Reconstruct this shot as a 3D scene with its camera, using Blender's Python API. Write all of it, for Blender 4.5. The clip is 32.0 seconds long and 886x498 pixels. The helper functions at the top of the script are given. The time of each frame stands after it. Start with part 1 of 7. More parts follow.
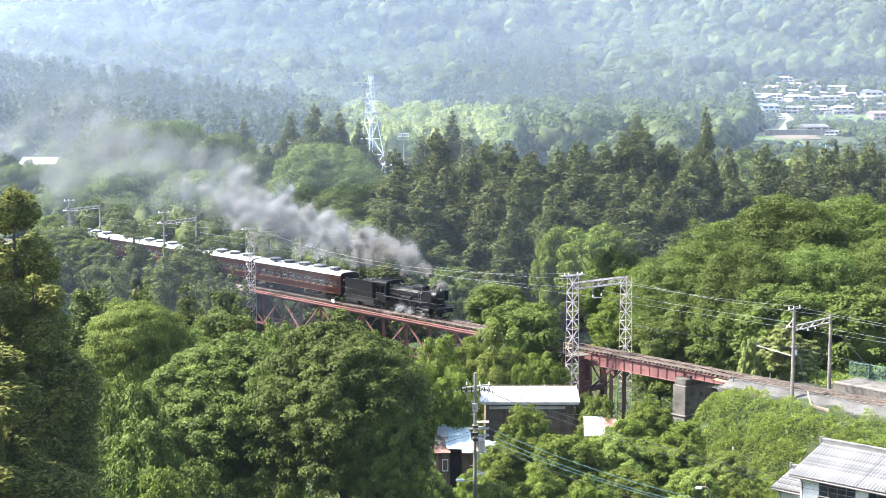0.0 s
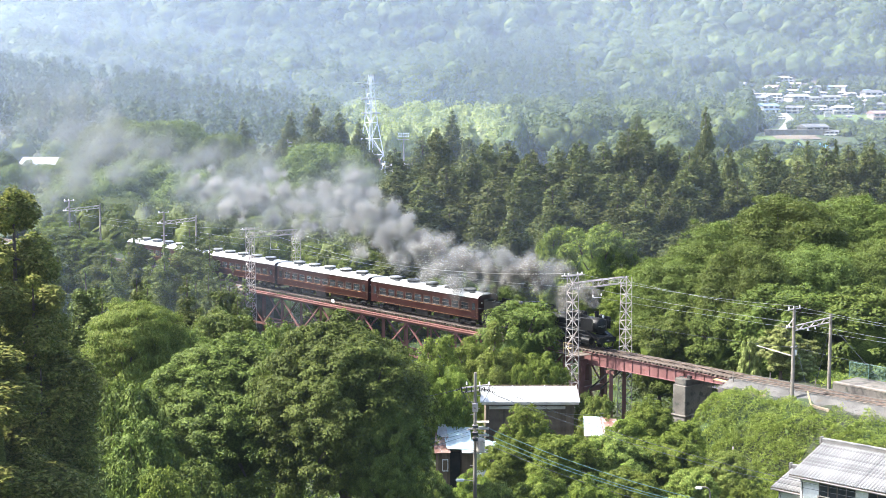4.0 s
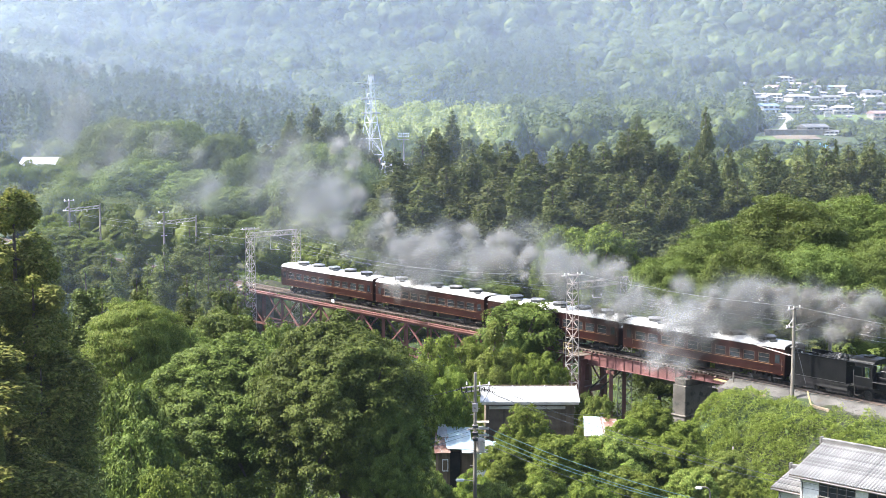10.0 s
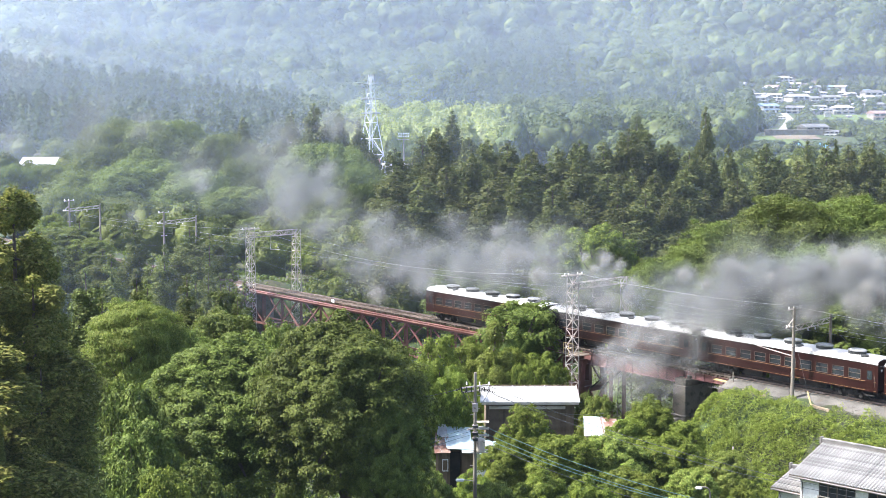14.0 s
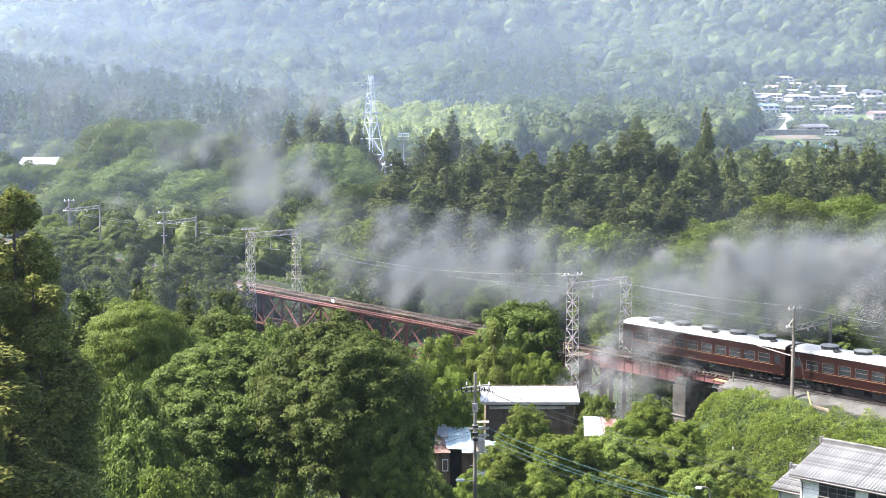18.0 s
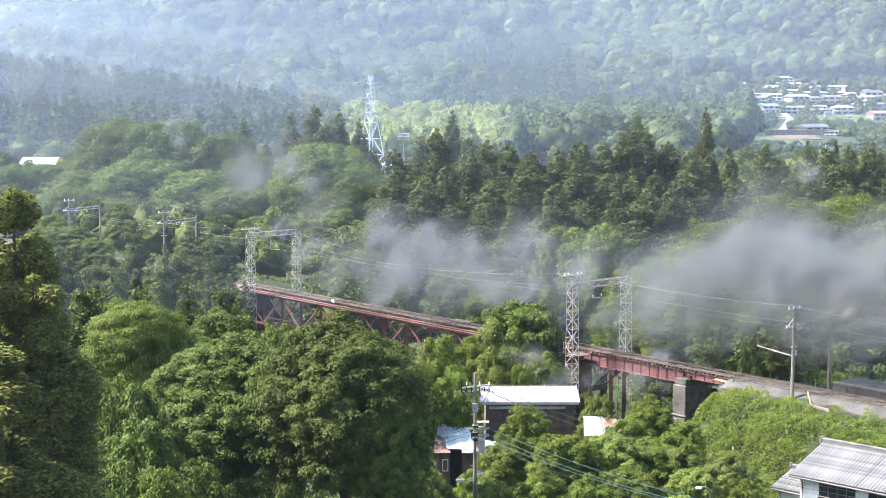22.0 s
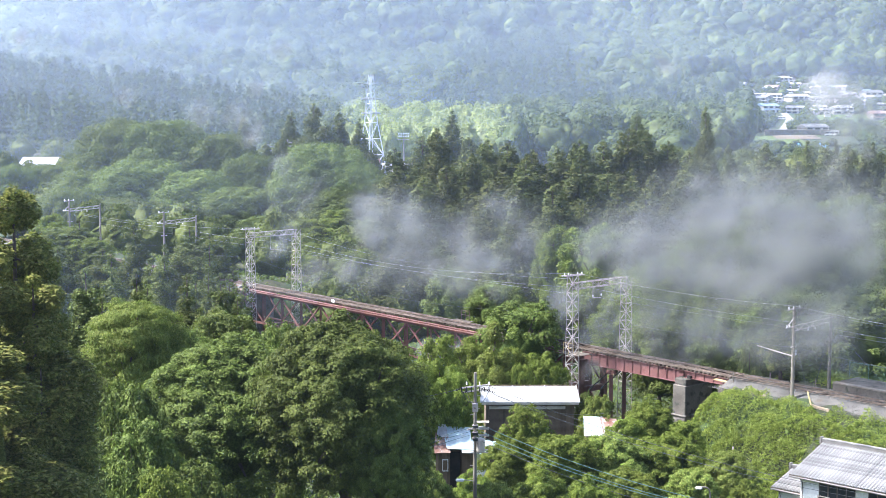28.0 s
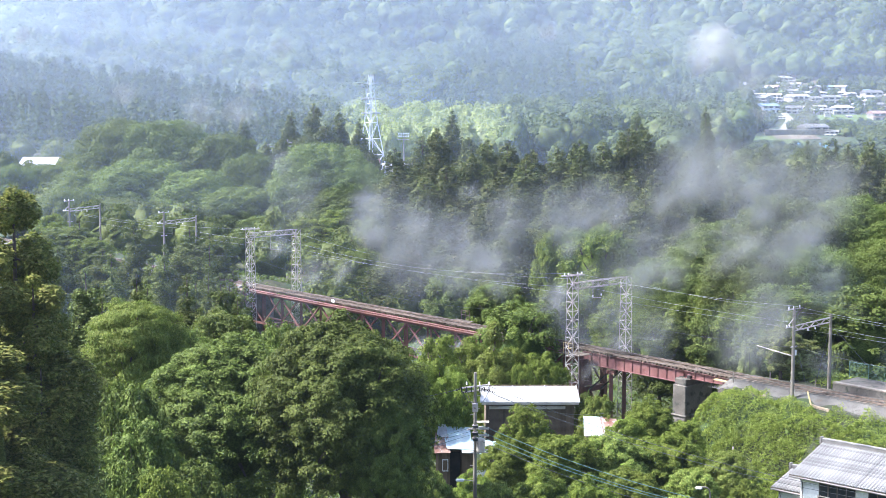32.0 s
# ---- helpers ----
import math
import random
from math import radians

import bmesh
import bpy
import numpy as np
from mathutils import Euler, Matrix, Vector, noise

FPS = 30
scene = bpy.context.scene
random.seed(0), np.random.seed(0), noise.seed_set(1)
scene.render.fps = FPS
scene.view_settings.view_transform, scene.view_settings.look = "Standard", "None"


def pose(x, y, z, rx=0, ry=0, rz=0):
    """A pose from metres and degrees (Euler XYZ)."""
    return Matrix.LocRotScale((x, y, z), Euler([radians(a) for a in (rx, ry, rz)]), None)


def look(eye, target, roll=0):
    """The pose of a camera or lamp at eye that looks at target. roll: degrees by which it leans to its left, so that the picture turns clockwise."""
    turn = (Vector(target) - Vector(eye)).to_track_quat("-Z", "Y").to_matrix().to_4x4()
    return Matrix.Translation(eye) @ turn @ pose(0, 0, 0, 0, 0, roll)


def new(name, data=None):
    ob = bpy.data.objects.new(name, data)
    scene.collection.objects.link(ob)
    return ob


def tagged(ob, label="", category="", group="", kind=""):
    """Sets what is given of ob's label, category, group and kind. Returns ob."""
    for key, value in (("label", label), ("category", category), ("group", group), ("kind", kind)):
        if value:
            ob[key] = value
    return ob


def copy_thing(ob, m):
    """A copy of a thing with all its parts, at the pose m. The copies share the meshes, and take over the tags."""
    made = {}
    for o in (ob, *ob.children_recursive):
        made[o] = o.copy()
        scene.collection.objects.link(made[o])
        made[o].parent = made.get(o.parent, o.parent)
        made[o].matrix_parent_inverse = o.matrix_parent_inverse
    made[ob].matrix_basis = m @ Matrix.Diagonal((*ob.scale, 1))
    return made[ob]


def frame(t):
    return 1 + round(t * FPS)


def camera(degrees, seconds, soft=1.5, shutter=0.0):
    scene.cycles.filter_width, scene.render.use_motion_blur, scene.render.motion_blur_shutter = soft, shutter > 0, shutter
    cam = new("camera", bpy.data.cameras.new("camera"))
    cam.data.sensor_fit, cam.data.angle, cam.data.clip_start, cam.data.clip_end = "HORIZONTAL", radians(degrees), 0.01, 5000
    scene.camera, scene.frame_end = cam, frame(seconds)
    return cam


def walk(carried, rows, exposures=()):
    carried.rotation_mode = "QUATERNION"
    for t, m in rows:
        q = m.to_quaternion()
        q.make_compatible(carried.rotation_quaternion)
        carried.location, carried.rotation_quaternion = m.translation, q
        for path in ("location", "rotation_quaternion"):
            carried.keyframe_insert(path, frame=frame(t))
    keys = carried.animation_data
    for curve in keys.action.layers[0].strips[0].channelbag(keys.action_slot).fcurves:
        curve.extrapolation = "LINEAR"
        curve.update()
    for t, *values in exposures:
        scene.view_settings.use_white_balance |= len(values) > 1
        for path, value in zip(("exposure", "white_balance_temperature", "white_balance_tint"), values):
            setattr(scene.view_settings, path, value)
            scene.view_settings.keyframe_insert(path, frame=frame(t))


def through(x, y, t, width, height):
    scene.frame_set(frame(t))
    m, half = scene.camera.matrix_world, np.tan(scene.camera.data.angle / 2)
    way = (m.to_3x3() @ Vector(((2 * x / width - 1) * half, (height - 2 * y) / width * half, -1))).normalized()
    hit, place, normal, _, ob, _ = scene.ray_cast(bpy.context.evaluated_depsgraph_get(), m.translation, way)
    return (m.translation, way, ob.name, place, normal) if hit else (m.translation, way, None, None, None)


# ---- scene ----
# Camera on its tripod on the hillside above the valley: it stands still.
cam = camera(33.6, 32.0, soft=0.6)
scene.cycles.transparent_max_bounces = 160
STAND = pose(0, 0, 26.0, 83.83, 0, 0)
walk(cam, [(0.0, STAND), (32.0, STAND)], [(0.0, 1.95, 6050, 10), (3.0, 1.88, 6100, 10), (6.0, 1.8, 6150, 10), (10.0, 1.74, 6150, 11), (22.0, 1.74, 6000, 12), (32.0, 1.78, 5750, 13)])

# Daylight: a hazy summer sky and one high sun from the left.
SUN_TO = Vector((-0.62, 0.08, 0.80)).normalized()
world = bpy.data.worlds.new("summer_sky")
scene.world = world
world.use_nodes = True
wn, wl = world.node_tree.nodes, world.node_tree.links
sky = wn.new("ShaderNodeTexSky")
sky.sky_type = "NISHITA"
sky.sun_disc = False
sky.sun_elevation = math.asin(SUN_TO.z)
sky.sun_rotation = math.atan2(SUN_TO.x, SUN_TO.y)
sky.dust_density = 3.0
wn["Background"].inputs["Strength"].default_value = 0.13
wl.new(sky.outputs[0], wn["Background"].inputs["Color"])
sun = new("sun", bpy.data.lights.new("sun", "SUN"))
sun.data.energy, sun.data.angle, sun.data.color = 4.6, radians(0.6), (1.0, 0.95, 0.85)
sun.matrix_world = look((0, 150, 120), Vector((0, 150, 120)) - SUN_TO)


# ---- materials ----
def nodes_of(name):
    m = bpy.data.materials.new(name)
    m.use_nodes = True
    return m, m.node_tree.nodes, m.node_tree.links


def mixed(n, l, fac, a, b):
    x = n.new("ShaderNodeMix")
    x.data_type = "RGBA"
    for sock, v in ((x.inputs[0], fac), (x.inputs[6], a), (x.inputs[7], b)):
        if hasattr(v, "links"):
            l.new(v, sock)
        elif isinstance(v, tuple):
            sock.default_value = (*v, 1)
        else:
            sock.default_value = v
    return x.outputs[2]


def ramp(n, l, value, lo, hi):
    r = n.new("ShaderNodeMapRange")
    r.inputs["From Min"].default_value, r.inputs["From Max"].default_value = lo, hi
    l.new(value, r.inputs["Value"])
    return r.outputs[0]


def grain(n, l, coord, scale, detail=4.0):
    t = n.new("ShaderNodeTexNoise")
    t.inputs["Scale"].default_value, t.inputs["Detail"].default_value = scale, detail
    l.new(coord, t.inputs["Vector"])
    return t.outputs["Fac"]


def surface(name, c1, c2, scale=1.0, fine=14.0, rough=0.8, metal=0.0, bump=0.15, worn=None, worn_at=0.6, vary=0.0, spec=0.4, island=False):
    """Two tones at a coarse scale, a fine grain, wear in patches, a slight difference from piece to piece."""
    m, n, l = nodes_of(name)
    p = n["Principled BSDF"]
    co = n.new("ShaderNodeTexCoord").outputs["Object"]
    big, small = grain(n, l, co, scale), grain(n, l, co, fine, 6.0)
    col = mixed(n, l, ramp(n, l, big, 0.35, 0.65), c1, c2)
    if worn:
        patch = ramp(n, l, grain(n, l, co, scale * 2.7, 8.0), worn_at, worn_at + 0.1)
        col = mixed(n, l, patch, col, worn)
    hsv = n.new("ShaderNodeHueSaturation")
    v = n.new("ShaderNodeMath")
    v.operation = "MULTIPLY_ADD"
    l.new(small, v.inputs[0])
    v.inputs[1].default_value, v.inputs[2].default_value = 0.5, 0.75
    val = v.outputs[0]
    if vary:
        rnd = n.new("ShaderNodeNewGeometry").outputs["Random Per Island"] if island else n.new("ShaderNodeObjectInfo").outputs["Random"]
        w = n.new("ShaderNodeMath")
        w.operation = "MULTIPLY_ADD"
        l.new(rnd, w.inputs[0])
        w.inputs[1].default_value, w.inputs[2].default_value = vary, 1 - vary / 2
        q = n.new("ShaderNodeMath")
        q.operation = "MULTIPLY"
        l.new(val, q.inputs[0]), l.new(w.outputs[0], q.inputs[1])
        val = q.outputs[0]
    l.new(val, hsv.inputs["Value"]), l.new(col, hsv.inputs["Color"])
    l.new(hsv.outputs[0], p.inputs["Base Color"])
    p.inputs["Roughness"].default_value, p.inputs["Metallic"].default_value = rough, metal
    p.inputs["Specular IOR Level"].default_value = spec
    if bump:
        b = n.new("ShaderNodeBump")
        b.inputs["Strength"].default_value, b.inputs["Distance"].default_value = bump, 0.02
        l.new(small, b.inputs["Height"]), l.new(b.outputs[0], p.inputs["Normal"])
    return m


def foliage(name, c1, c2, through=0.35, gloss=0.16, vary=0.7, rough=0.65, leaf=8.0, clump=0.5):
    """Leaves: reflecting and letting light through, each a little different, whole trees too."""
    m, n, l = nodes_of(name)
    p = n["Principled BSDF"]
    geo = n.new("ShaderNodeNewGeometry").outputs["Random Per Island"]
    col = mixed(n, l, geo, c1, c2)
    one = n.new("ShaderNodeObjectInfo").outputs["Random"]
    co = n.new("ShaderNodeTexCoord").outputs["Object"]
    patch = grain(n, l, co, clump, 3.0)
    hsv = n.new("ShaderNodeHueSaturation")
    a = n.new("ShaderNodeMath")
    a.operation = "MULTIPLY_ADD"
    l.new(one, a.inputs[0])
    a.inputs[1].default_value, a.inputs[2].default_value = vary * 0.6, 1 - vary * 0.3
    b = n.new("ShaderNodeMath")
    b.operation = "MULTIPLY_ADD"
    l.new(patch, b.inputs[0])
    b.inputs[1].default_value, b.inputs[2].default_value = 0.9, 0.55
    c, e, g = n.new("ShaderNodeMath"), n.new("ShaderNodeMapRange"), n.new("ShaderNodeMath")
    c.operation = g.operation = "MULTIPLY"
    l.new(a.outputs[0], c.inputs[0]), l.new(b.outputs[0], c.inputs[1])
    # mottling for single leaves, with the shaded gaps between them painted dark
    for k, v in (("From Min", 0.36), ("From Max", 0.62), ("To Min", 0.6), ("To Max", 1.3)):
        e.inputs[k].default_value = v
    l.new(grain(n, l, co, leaf, 2.0), e.inputs["Value"])
    l.new(c.outputs[0], g.inputs[0]), l.new(e.outputs[0], g.inputs[1])
    l.new(g.outputs[0], hsv.inputs["Value"]), l.new(col, hsv.inputs["Color"])
    hue = n.new("ShaderNodeMath")
    hue.operation = "MULTIPLY_ADD"
    l.new(one, hue.inputs[0])
    hue.inputs[1].default_value, hue.inputs[2].default_value = 0.018, 0.484
    l.new(hue.outputs[0], hsv.inputs["Hue"])
    l.new(hsv.outputs[0], p.inputs["Base Color"])
    p.inputs["Roughness"].default_value, p.inputs["Specular IOR Level"].default_value = rough, gloss
    t = n.new("ShaderNodeBsdfTranslucent")
    tint = mixed(n, l, 0.5, hsv.outputs[0], (0.11, 0.16, 0.02))
    l.new(tint, t.inputs["Color"])
    x = n.new("ShaderNodeMixShader")
    x.inputs[0].default_value = through
    l.new(p.outputs[0], x.inputs[1]), l.new(t.outputs[0], x.inputs[2])
    l.new(x.outputs[0], n["Material Output"].inputs["Surface"])
    return m


BARK = surface("bark", (0.06, 0.045, 0.035), (0.11, 0.085, 0.065), 2.0, 20, 0.9)
LEAF = foliage("broad_leaves", (0.07, 0.105, 0.02), (0.14, 0.18, 0.04), 0.36)
LEAF_FRESH = foliage("fresh_leaves", (0.105, 0.155, 0.024), (0.2, 0.235, 0.05), 0.3)
LEAF_DARK = foliage("dark_leaves", (0.055, 0.086, 0.014), (0.125, 0.16, 0.03), 0.24)
LEAF_LIGHT = foliage("light_leaves", (0.09, 0.135, 0.017), (0.19, 0.24, 0.04), 0.42)
CEDAR = foliage("cedar_needles", (0.046, 0.062, 0.019), (0.115, 0.125, 0.036), 0.28, 0.12)
CEDAR_YOUNG = foliage("young_needles", (0.06, 0.085, 0.022), (0.13, 0.15, 0.04), 0.3, 0.12)
CEDAR_NEAR_LEAF = foliage("bronzed_needles", (0.11, 0.14, 0.03), (0.25, 0.25, 0.06), 0.42, 0.12, leaf=11.0)
BAMBOO = foliage("bamboo_leaves", (0.18, 0.22, 0.06), (0.32, 0.35, 0.12), 0.4)
GRASS = foliage("bank_grass", (0.13, 0.185, 0.03), (0.27, 0.32, 0.065), 0.42)
FAR_LEAF = foliage("far_leaves", (0.05, 0.078, 0.022), (0.085, 0.112, 0.03), 0.12, leaf=0.5, clump=0.04)
FAR_CEDAR = foliage("far_needles", (0.042, 0.07, 0.022), (0.062, 0.09, 0.028), 0.15, leaf=0.7, clump=0.05)
SOIL = surface("valley_soil", (0.022, 0.032, 0.011), (0.05, 0.05, 0.025), 0.06, 1.5, 0.95, worn=(0.03, 0.05, 0.013), worn_at=0.45)
BALLAST = surface("ballast", (0.082, 0.077, 0.07), (0.14, 0.131, 0.12), 0.5, 16.0, 0.95, bump=0.25, worn=(0.1, 0.085, 0.068), worn_at=0.6)
RAIL = surface("rail_steel", (0.1, 0.075, 0.058), (0.17, 0.13, 0.105), 1.0, 30, 0.5, 0.6, 0.1)
SLEEPER = surface("sleeper_timber", (0.10, 0.075, 0.055), (0.17, 0.135, 0.11), 1.5, 25, 0.9, vary=0.6)
RED_STEEL = surface("bridge_red", (0.125, 0.055, 0.045), (0.185, 0.085, 0.07), 0.35, 9, 0.6, 0.0, 0.15, (0.13, 0.05, 0.035), 0.6, 0.2)
GIRDER_RED = surface("girder_red", (0.155, 0.068, 0.062), (0.215, 0.1, 0.09), 0.5, 9, 0.6, 0.0, 0.15, (0.16, 0.06, 0.05), 0.62, 0.15)
CONCRETE = surface("old_concrete", (0.095, 0.083, 0.07), (0.165, 0.147, 0.125), 0.5, 7, 0.92, bump=0.4, worn=(0.06, 0.06, 0.05), worn_at=0.55)
PALE_CONCRETE = surface("pole_concrete", (0.17, 0.145, 0.118), (0.25, 0.22, 0.183), 0.7, 12, 0.9, worn=(0.15, 0.135, 0.12))
GALVANISED = surface("galvanised_steel", (0.4, 0.35, 0.32), (0.52, 0.46, 0.425), 1.2, 14, 0.6, 0.1, 0.1, (0.24, 0.165, 0.125), 0.58)
INSULATOR = surface("porcelain", (0.75, 0.74, 0.7), (0.82, 0.81, 0.78), 3, 20, 0.25)
WIRE = surface("wire", (0.07, 0.075, 0.08), (0.12, 0.125, 0.13), 1, 20, 0.5, 0.4, 0)
WIRE_PALE = surface("overhead_wire", (0.26, 0.27, 0.26), (0.36, 0.37, 0.36), 1, 20, 0.45, 0.5, 0)
CABLE_TEAL = surface("teal_cable", (0.06, 0.125, 0.115), (0.1, 0.17, 0.16), 1, 20, 0.5, 0, 0)
YELLOW = surface("yellow_guard", (0.36, 0.27, 0.12), (0.46, 0.35, 0.18), 1.5, 20, 0.7, worn=(0.35, 0.27, 0.16))
COACH = surface("coach_maroon", (0.019, 0.0058, 0.0046), (0.029, 0.0085, 0.0066), 0.5, 8, 0.3, 0, 0.03, (0.036, 0.012, 0.009), 0.62)
COACH_ROOF = surface("coach_roof", (0.55, 0.54, 0.52), (0.66, 0.65, 0.63), 0.7, 7, 0.55, 0, 0.05, (0.45, 0.43, 0.4), 0.64)
STRIPE = surface("cream_line", (0.22, 0.12, 0.055), (0.28, 0.16, 0.075), 2, 12, 0.5, 0, 0)
SASH = surface("window_sash", (0.1, 0.075, 0.06), (0.17, 0.135, 0.11), 2, 12, 0.4, 0.3, 0)
UNDER = surface("underframe_grime", (0.016, 0.015, 0.014), (0.03, 0.027, 0.025), 1.5, 14, 0.8, worn=(0.05, 0.042, 0.034))
UNIT_SIDE = surface("cooler_casing", (0.03, 0.033, 0.034), (0.055, 0.058, 0.058), 2, 14, 0.6)
UNIT_TOP = surface("cooler_top", (0.16, 0.165, 0.165), (0.3, 0.3, 0.295), 2, 14, 0.5)
BLACK = surface("engine_black", (0.005, 0.005, 0.0055), (0.009, 0.009, 0.009), 0.8, 9, 0.45, 0.0, 0.08, (0.022, 0.02, 0.018), 0.66, spec=0.2)
ENGINE_STEEL = surface("bright_steel", (0.07, 0.068, 0.066), (0.13, 0.125, 0.12), 2, 20, 0.42, 0.5, 0.05)
COAL = surface("coal", (0.012, 0.012, 0.013), (0.03, 0.03, 0.03), 3, 8, 0.6, bump=0.9)
LENS = surface("lamp_glass", (0.75, 0.75, 0.72), (0.85, 0.85, 0.82), 2, 20, 0.15)
TILE = surface("roof_tile", (0.19, 0.184, 0.176), (0.29, 0.282, 0.27), 0.6, 9, 0.55, 0, 0.1, (0.08, 0.08, 0.08), 0.62, 0.5)
TILE_DARK = surface("ridge_tile", (0.13, 0.12, 0.112), (0.2, 0.19, 0.178), 0.8, 9, 0.6)
PLASTER = surface("white_plaster", (0.72, 0.72, 0.7), (0.8, 0.8, 0.78), 0.5, 8, 0.85, worn=(0.6, 0.59, 0.55))
SHEET_ROOF = surface("white_sheet_roof", (0.36, 0.355, 0.34), (0.46, 0.455, 0.44), 0.5, 6, 0.5, 0.1, 0.05, (0.3, 0.26, 0.22), 0.62)
SHEET_BLUE = surface("pale_blue_sheet", (0.36, 0.46, 0.49), (0.46, 0.54, 0.56), 0.7, 8, 0.5, 0.1, 0.05, (0.34, 0.34, 0.33), 0.6)
SHEET_RUST = surface("rusty_sheet", (0.17, 0.075, 0.05), (0.3, 0.22, 0.18), 1.0, 8, 0.75, 0.1, 0.1, (0.4, 0.37, 0.34), 0.55)
OLD_WOOD = surface("weathered_boards", (0.1, 0.072, 0.048), (0.17, 0.127, 0.088), 1.0, 12, 0.9, vary=0.5)
EDGING = surface("edging_timber", (0.26, 0.2, 0.14), (0.36, 0.29, 0.21), 1.0, 12, 0.9)
PALE_WOOD = surface("pale_beam", (0.46, 0.40, 0.32), (0.56, 0.5, 0.42), 1.0, 12, 0.85)
DARK = surface("dark_parts_and_shade", (0.015, 0.015, 0.015), (0.03, 0.028, 0.026), 1, 9, 0.9)
FENCE = surface("green_mesh", (0.08, 0.15, 0.11), (0.12, 0.2, 0.15), 1, 14, 0.6)
WINDOW = surface("dark_pane", (0.02, 0.025, 0.03), (0.035, 0.04, 0.045), 0.8, 4, 0.08, 0, 0.0, spec=0.6)
FIELD = surface("rice_field", (0.055, 0.085, 0.02), (0.09, 0.12, 0.03), 0.08, 1.0, 0.95)
PATH = surface("pale_road", (0.2, 0.195, 0.18), (0.26, 0.25, 0.235), 0.2, 3, 0.95)
BARE = surface("bare_earth", (0.11, 0.085, 0.062), (0.16, 0.125, 0.09), 0.1, 1.0, 0.95)


# ---- building blocks ----
def finish(bm, name, material, smooth=False):
    me = bpy.data.meshes.new(name)
    bm.normal_update()
    bm.to_mesh(me)
    bm.free()
    me.materials.append(material)
    if smooth:
        me.shade_smooth()
    return me


def part(name, bm, material, parent=None, label="", at=None, smooth=False):
    """One bmesh (or a finished mesh) as one object, under a thing or a part."""
    me = bm if isinstance(bm, bpy.types.Mesh) else finish(bm, name, material, smooth)
    ob = new(name, me)
    if parent:
        ob.parent = parent
    if at is not None:
        ob.matrix_basis = at
    if label:
        tagged(ob, label)
    return ob


def thing(name, label, category, m=None, group="", kind=""):
    ob = new(name)
    ob.empty_display_size = 0.5
    if m is not None:
        ob.matrix_basis = m
    return tagged(ob, label, category, group, kind)


def box(bm, x0, x1, y0, y1, z0, z1, m=None):
    vs = [bm.verts.new((x, y, z)) for x in (x0, x1) for y in (y0, y1) for z in (z0, z1)]
    for f in ((0, 1, 3, 2), (4, 6, 7, 5), (0, 4, 5, 1), (2, 3, 7, 6), (0, 2, 6, 4), (1, 5, 7, 3)):
        bm.faces.new([vs[i] for i in f])
    if m is not None:
        for v in vs:
            v.co = m @ v.co
    return vs


def boxes(*rows):
    bm = bmesh.new()
    for r in rows:
        box(bm, *r)
    return bm


def tube(bm, a, b, r0, r1=None, n=6, cap=True):
    a, b = Vector(a), Vector(b)
    r1 = r0 if r1 is None else r1
    w = (b - a).normalized()
    u = w.orthogonal().normalized()
    v = w.cross(u)
    rings = []
    for p, r in ((a, r0), (b, r1)):
        rings.append([bm.verts.new(p + r * (math.cos(6.28319 * i / n) * u + math.sin(6.28319 * i / n) * v)) for i in range(n)])
    for i in range(n):
        bm.faces.new((rings[0][i], rings[0][(i + 1) % n], rings[1][(i + 1) % n], rings[1][i]))
    if cap:
        bm.faces.new(rings[0][::-1]), bm.faces.new(rings[1])


def bar(bm, a, b, w, h=None):
    """A square bar between two points; w across, h upright."""
    a, b = Vector(a), Vector(b)
    h = w if h is None else h
    d = (b - a).normalized()
    side = d.cross(Vector((0, 0, 1)))
    side = side.normalized() if side.length > 1e-4 else Vector((1, 0, 0))
    up = side.cross(d)
    q = [[bm.verts.new(p + side * w / 2 * i + up * h / 2 * j) for i, j in ((-1, -1), (1, -1), (1, 1), (-1, 1))] for p in (a, b)]
    for i in range(4):
        bm.faces.new((q[0][i], q[0][(i + 1) % 4], q[1][(i + 1) % 4], q[1][i]))
    bm.faces.new(q[0][::-1]), bm.faces.new(q[1])


def turned(bm, profile, n=20, axis="z", cap=True):
    """A lathe: (radius, height) pairs about an axis."""
    rings = []
    for r, h in profile:
        ring = []
        for i in range(n):
            a = 6.2831853 * i / n
            c, s = r * math.cos(a), r * math.sin(a)
            ring.append(bm.verts.new((c, s, h) if axis == "z" else (h, c, s) if axis == "x" else (s, h, c)))
        rings.append(ring)
    for p, q in zip(rings, rings[1:]):
        for i in range(n):
            bm.faces.new((p[i], p[(i + 1) % n], q[(i + 1) % n], q[i]))
    if cap:
        bm.faces.new(rings[0][::-1]), bm.faces.new(rings[-1])


def raw(name, verts, faces, material):
    me = bpy.data.meshes.new(name)
    me.from_pydata(verts, [], faces)
    me.materials.append(material)
    return me


# ---- the lie of the land ----
BEND = (-3.05e-4, -1.199, 165.9)
_xs = np.linspace(-220, 190, 4101)
_ys = np.polyval(BEND, _xs)
_ss = np.concatenate([[0], np.cumsum(np.hypot(np.diff(_xs), np.diff(_ys)))])
_ss -= np.interp(0, _xs, _ss)


def on_line(s, lat=0.0, z=0.0):
    """A point of the railway: s metres along it, lat metres towards the hillside where the camera stands."""
    x = float(np.interp(s, _ss, _xs))
    m = 2 * BEND[0] * x + BEND[1]
    k = math.hypot(1, m)
    return Vector((x + lat * m / k, np.polyval(BEND, x) - lat / k, z))


def heading(s):
    x = float(np.interp(s, _ss, _xs))
    return math.degrees(math.atan2(2 * BEND[0] * x + BEND[1], 1))


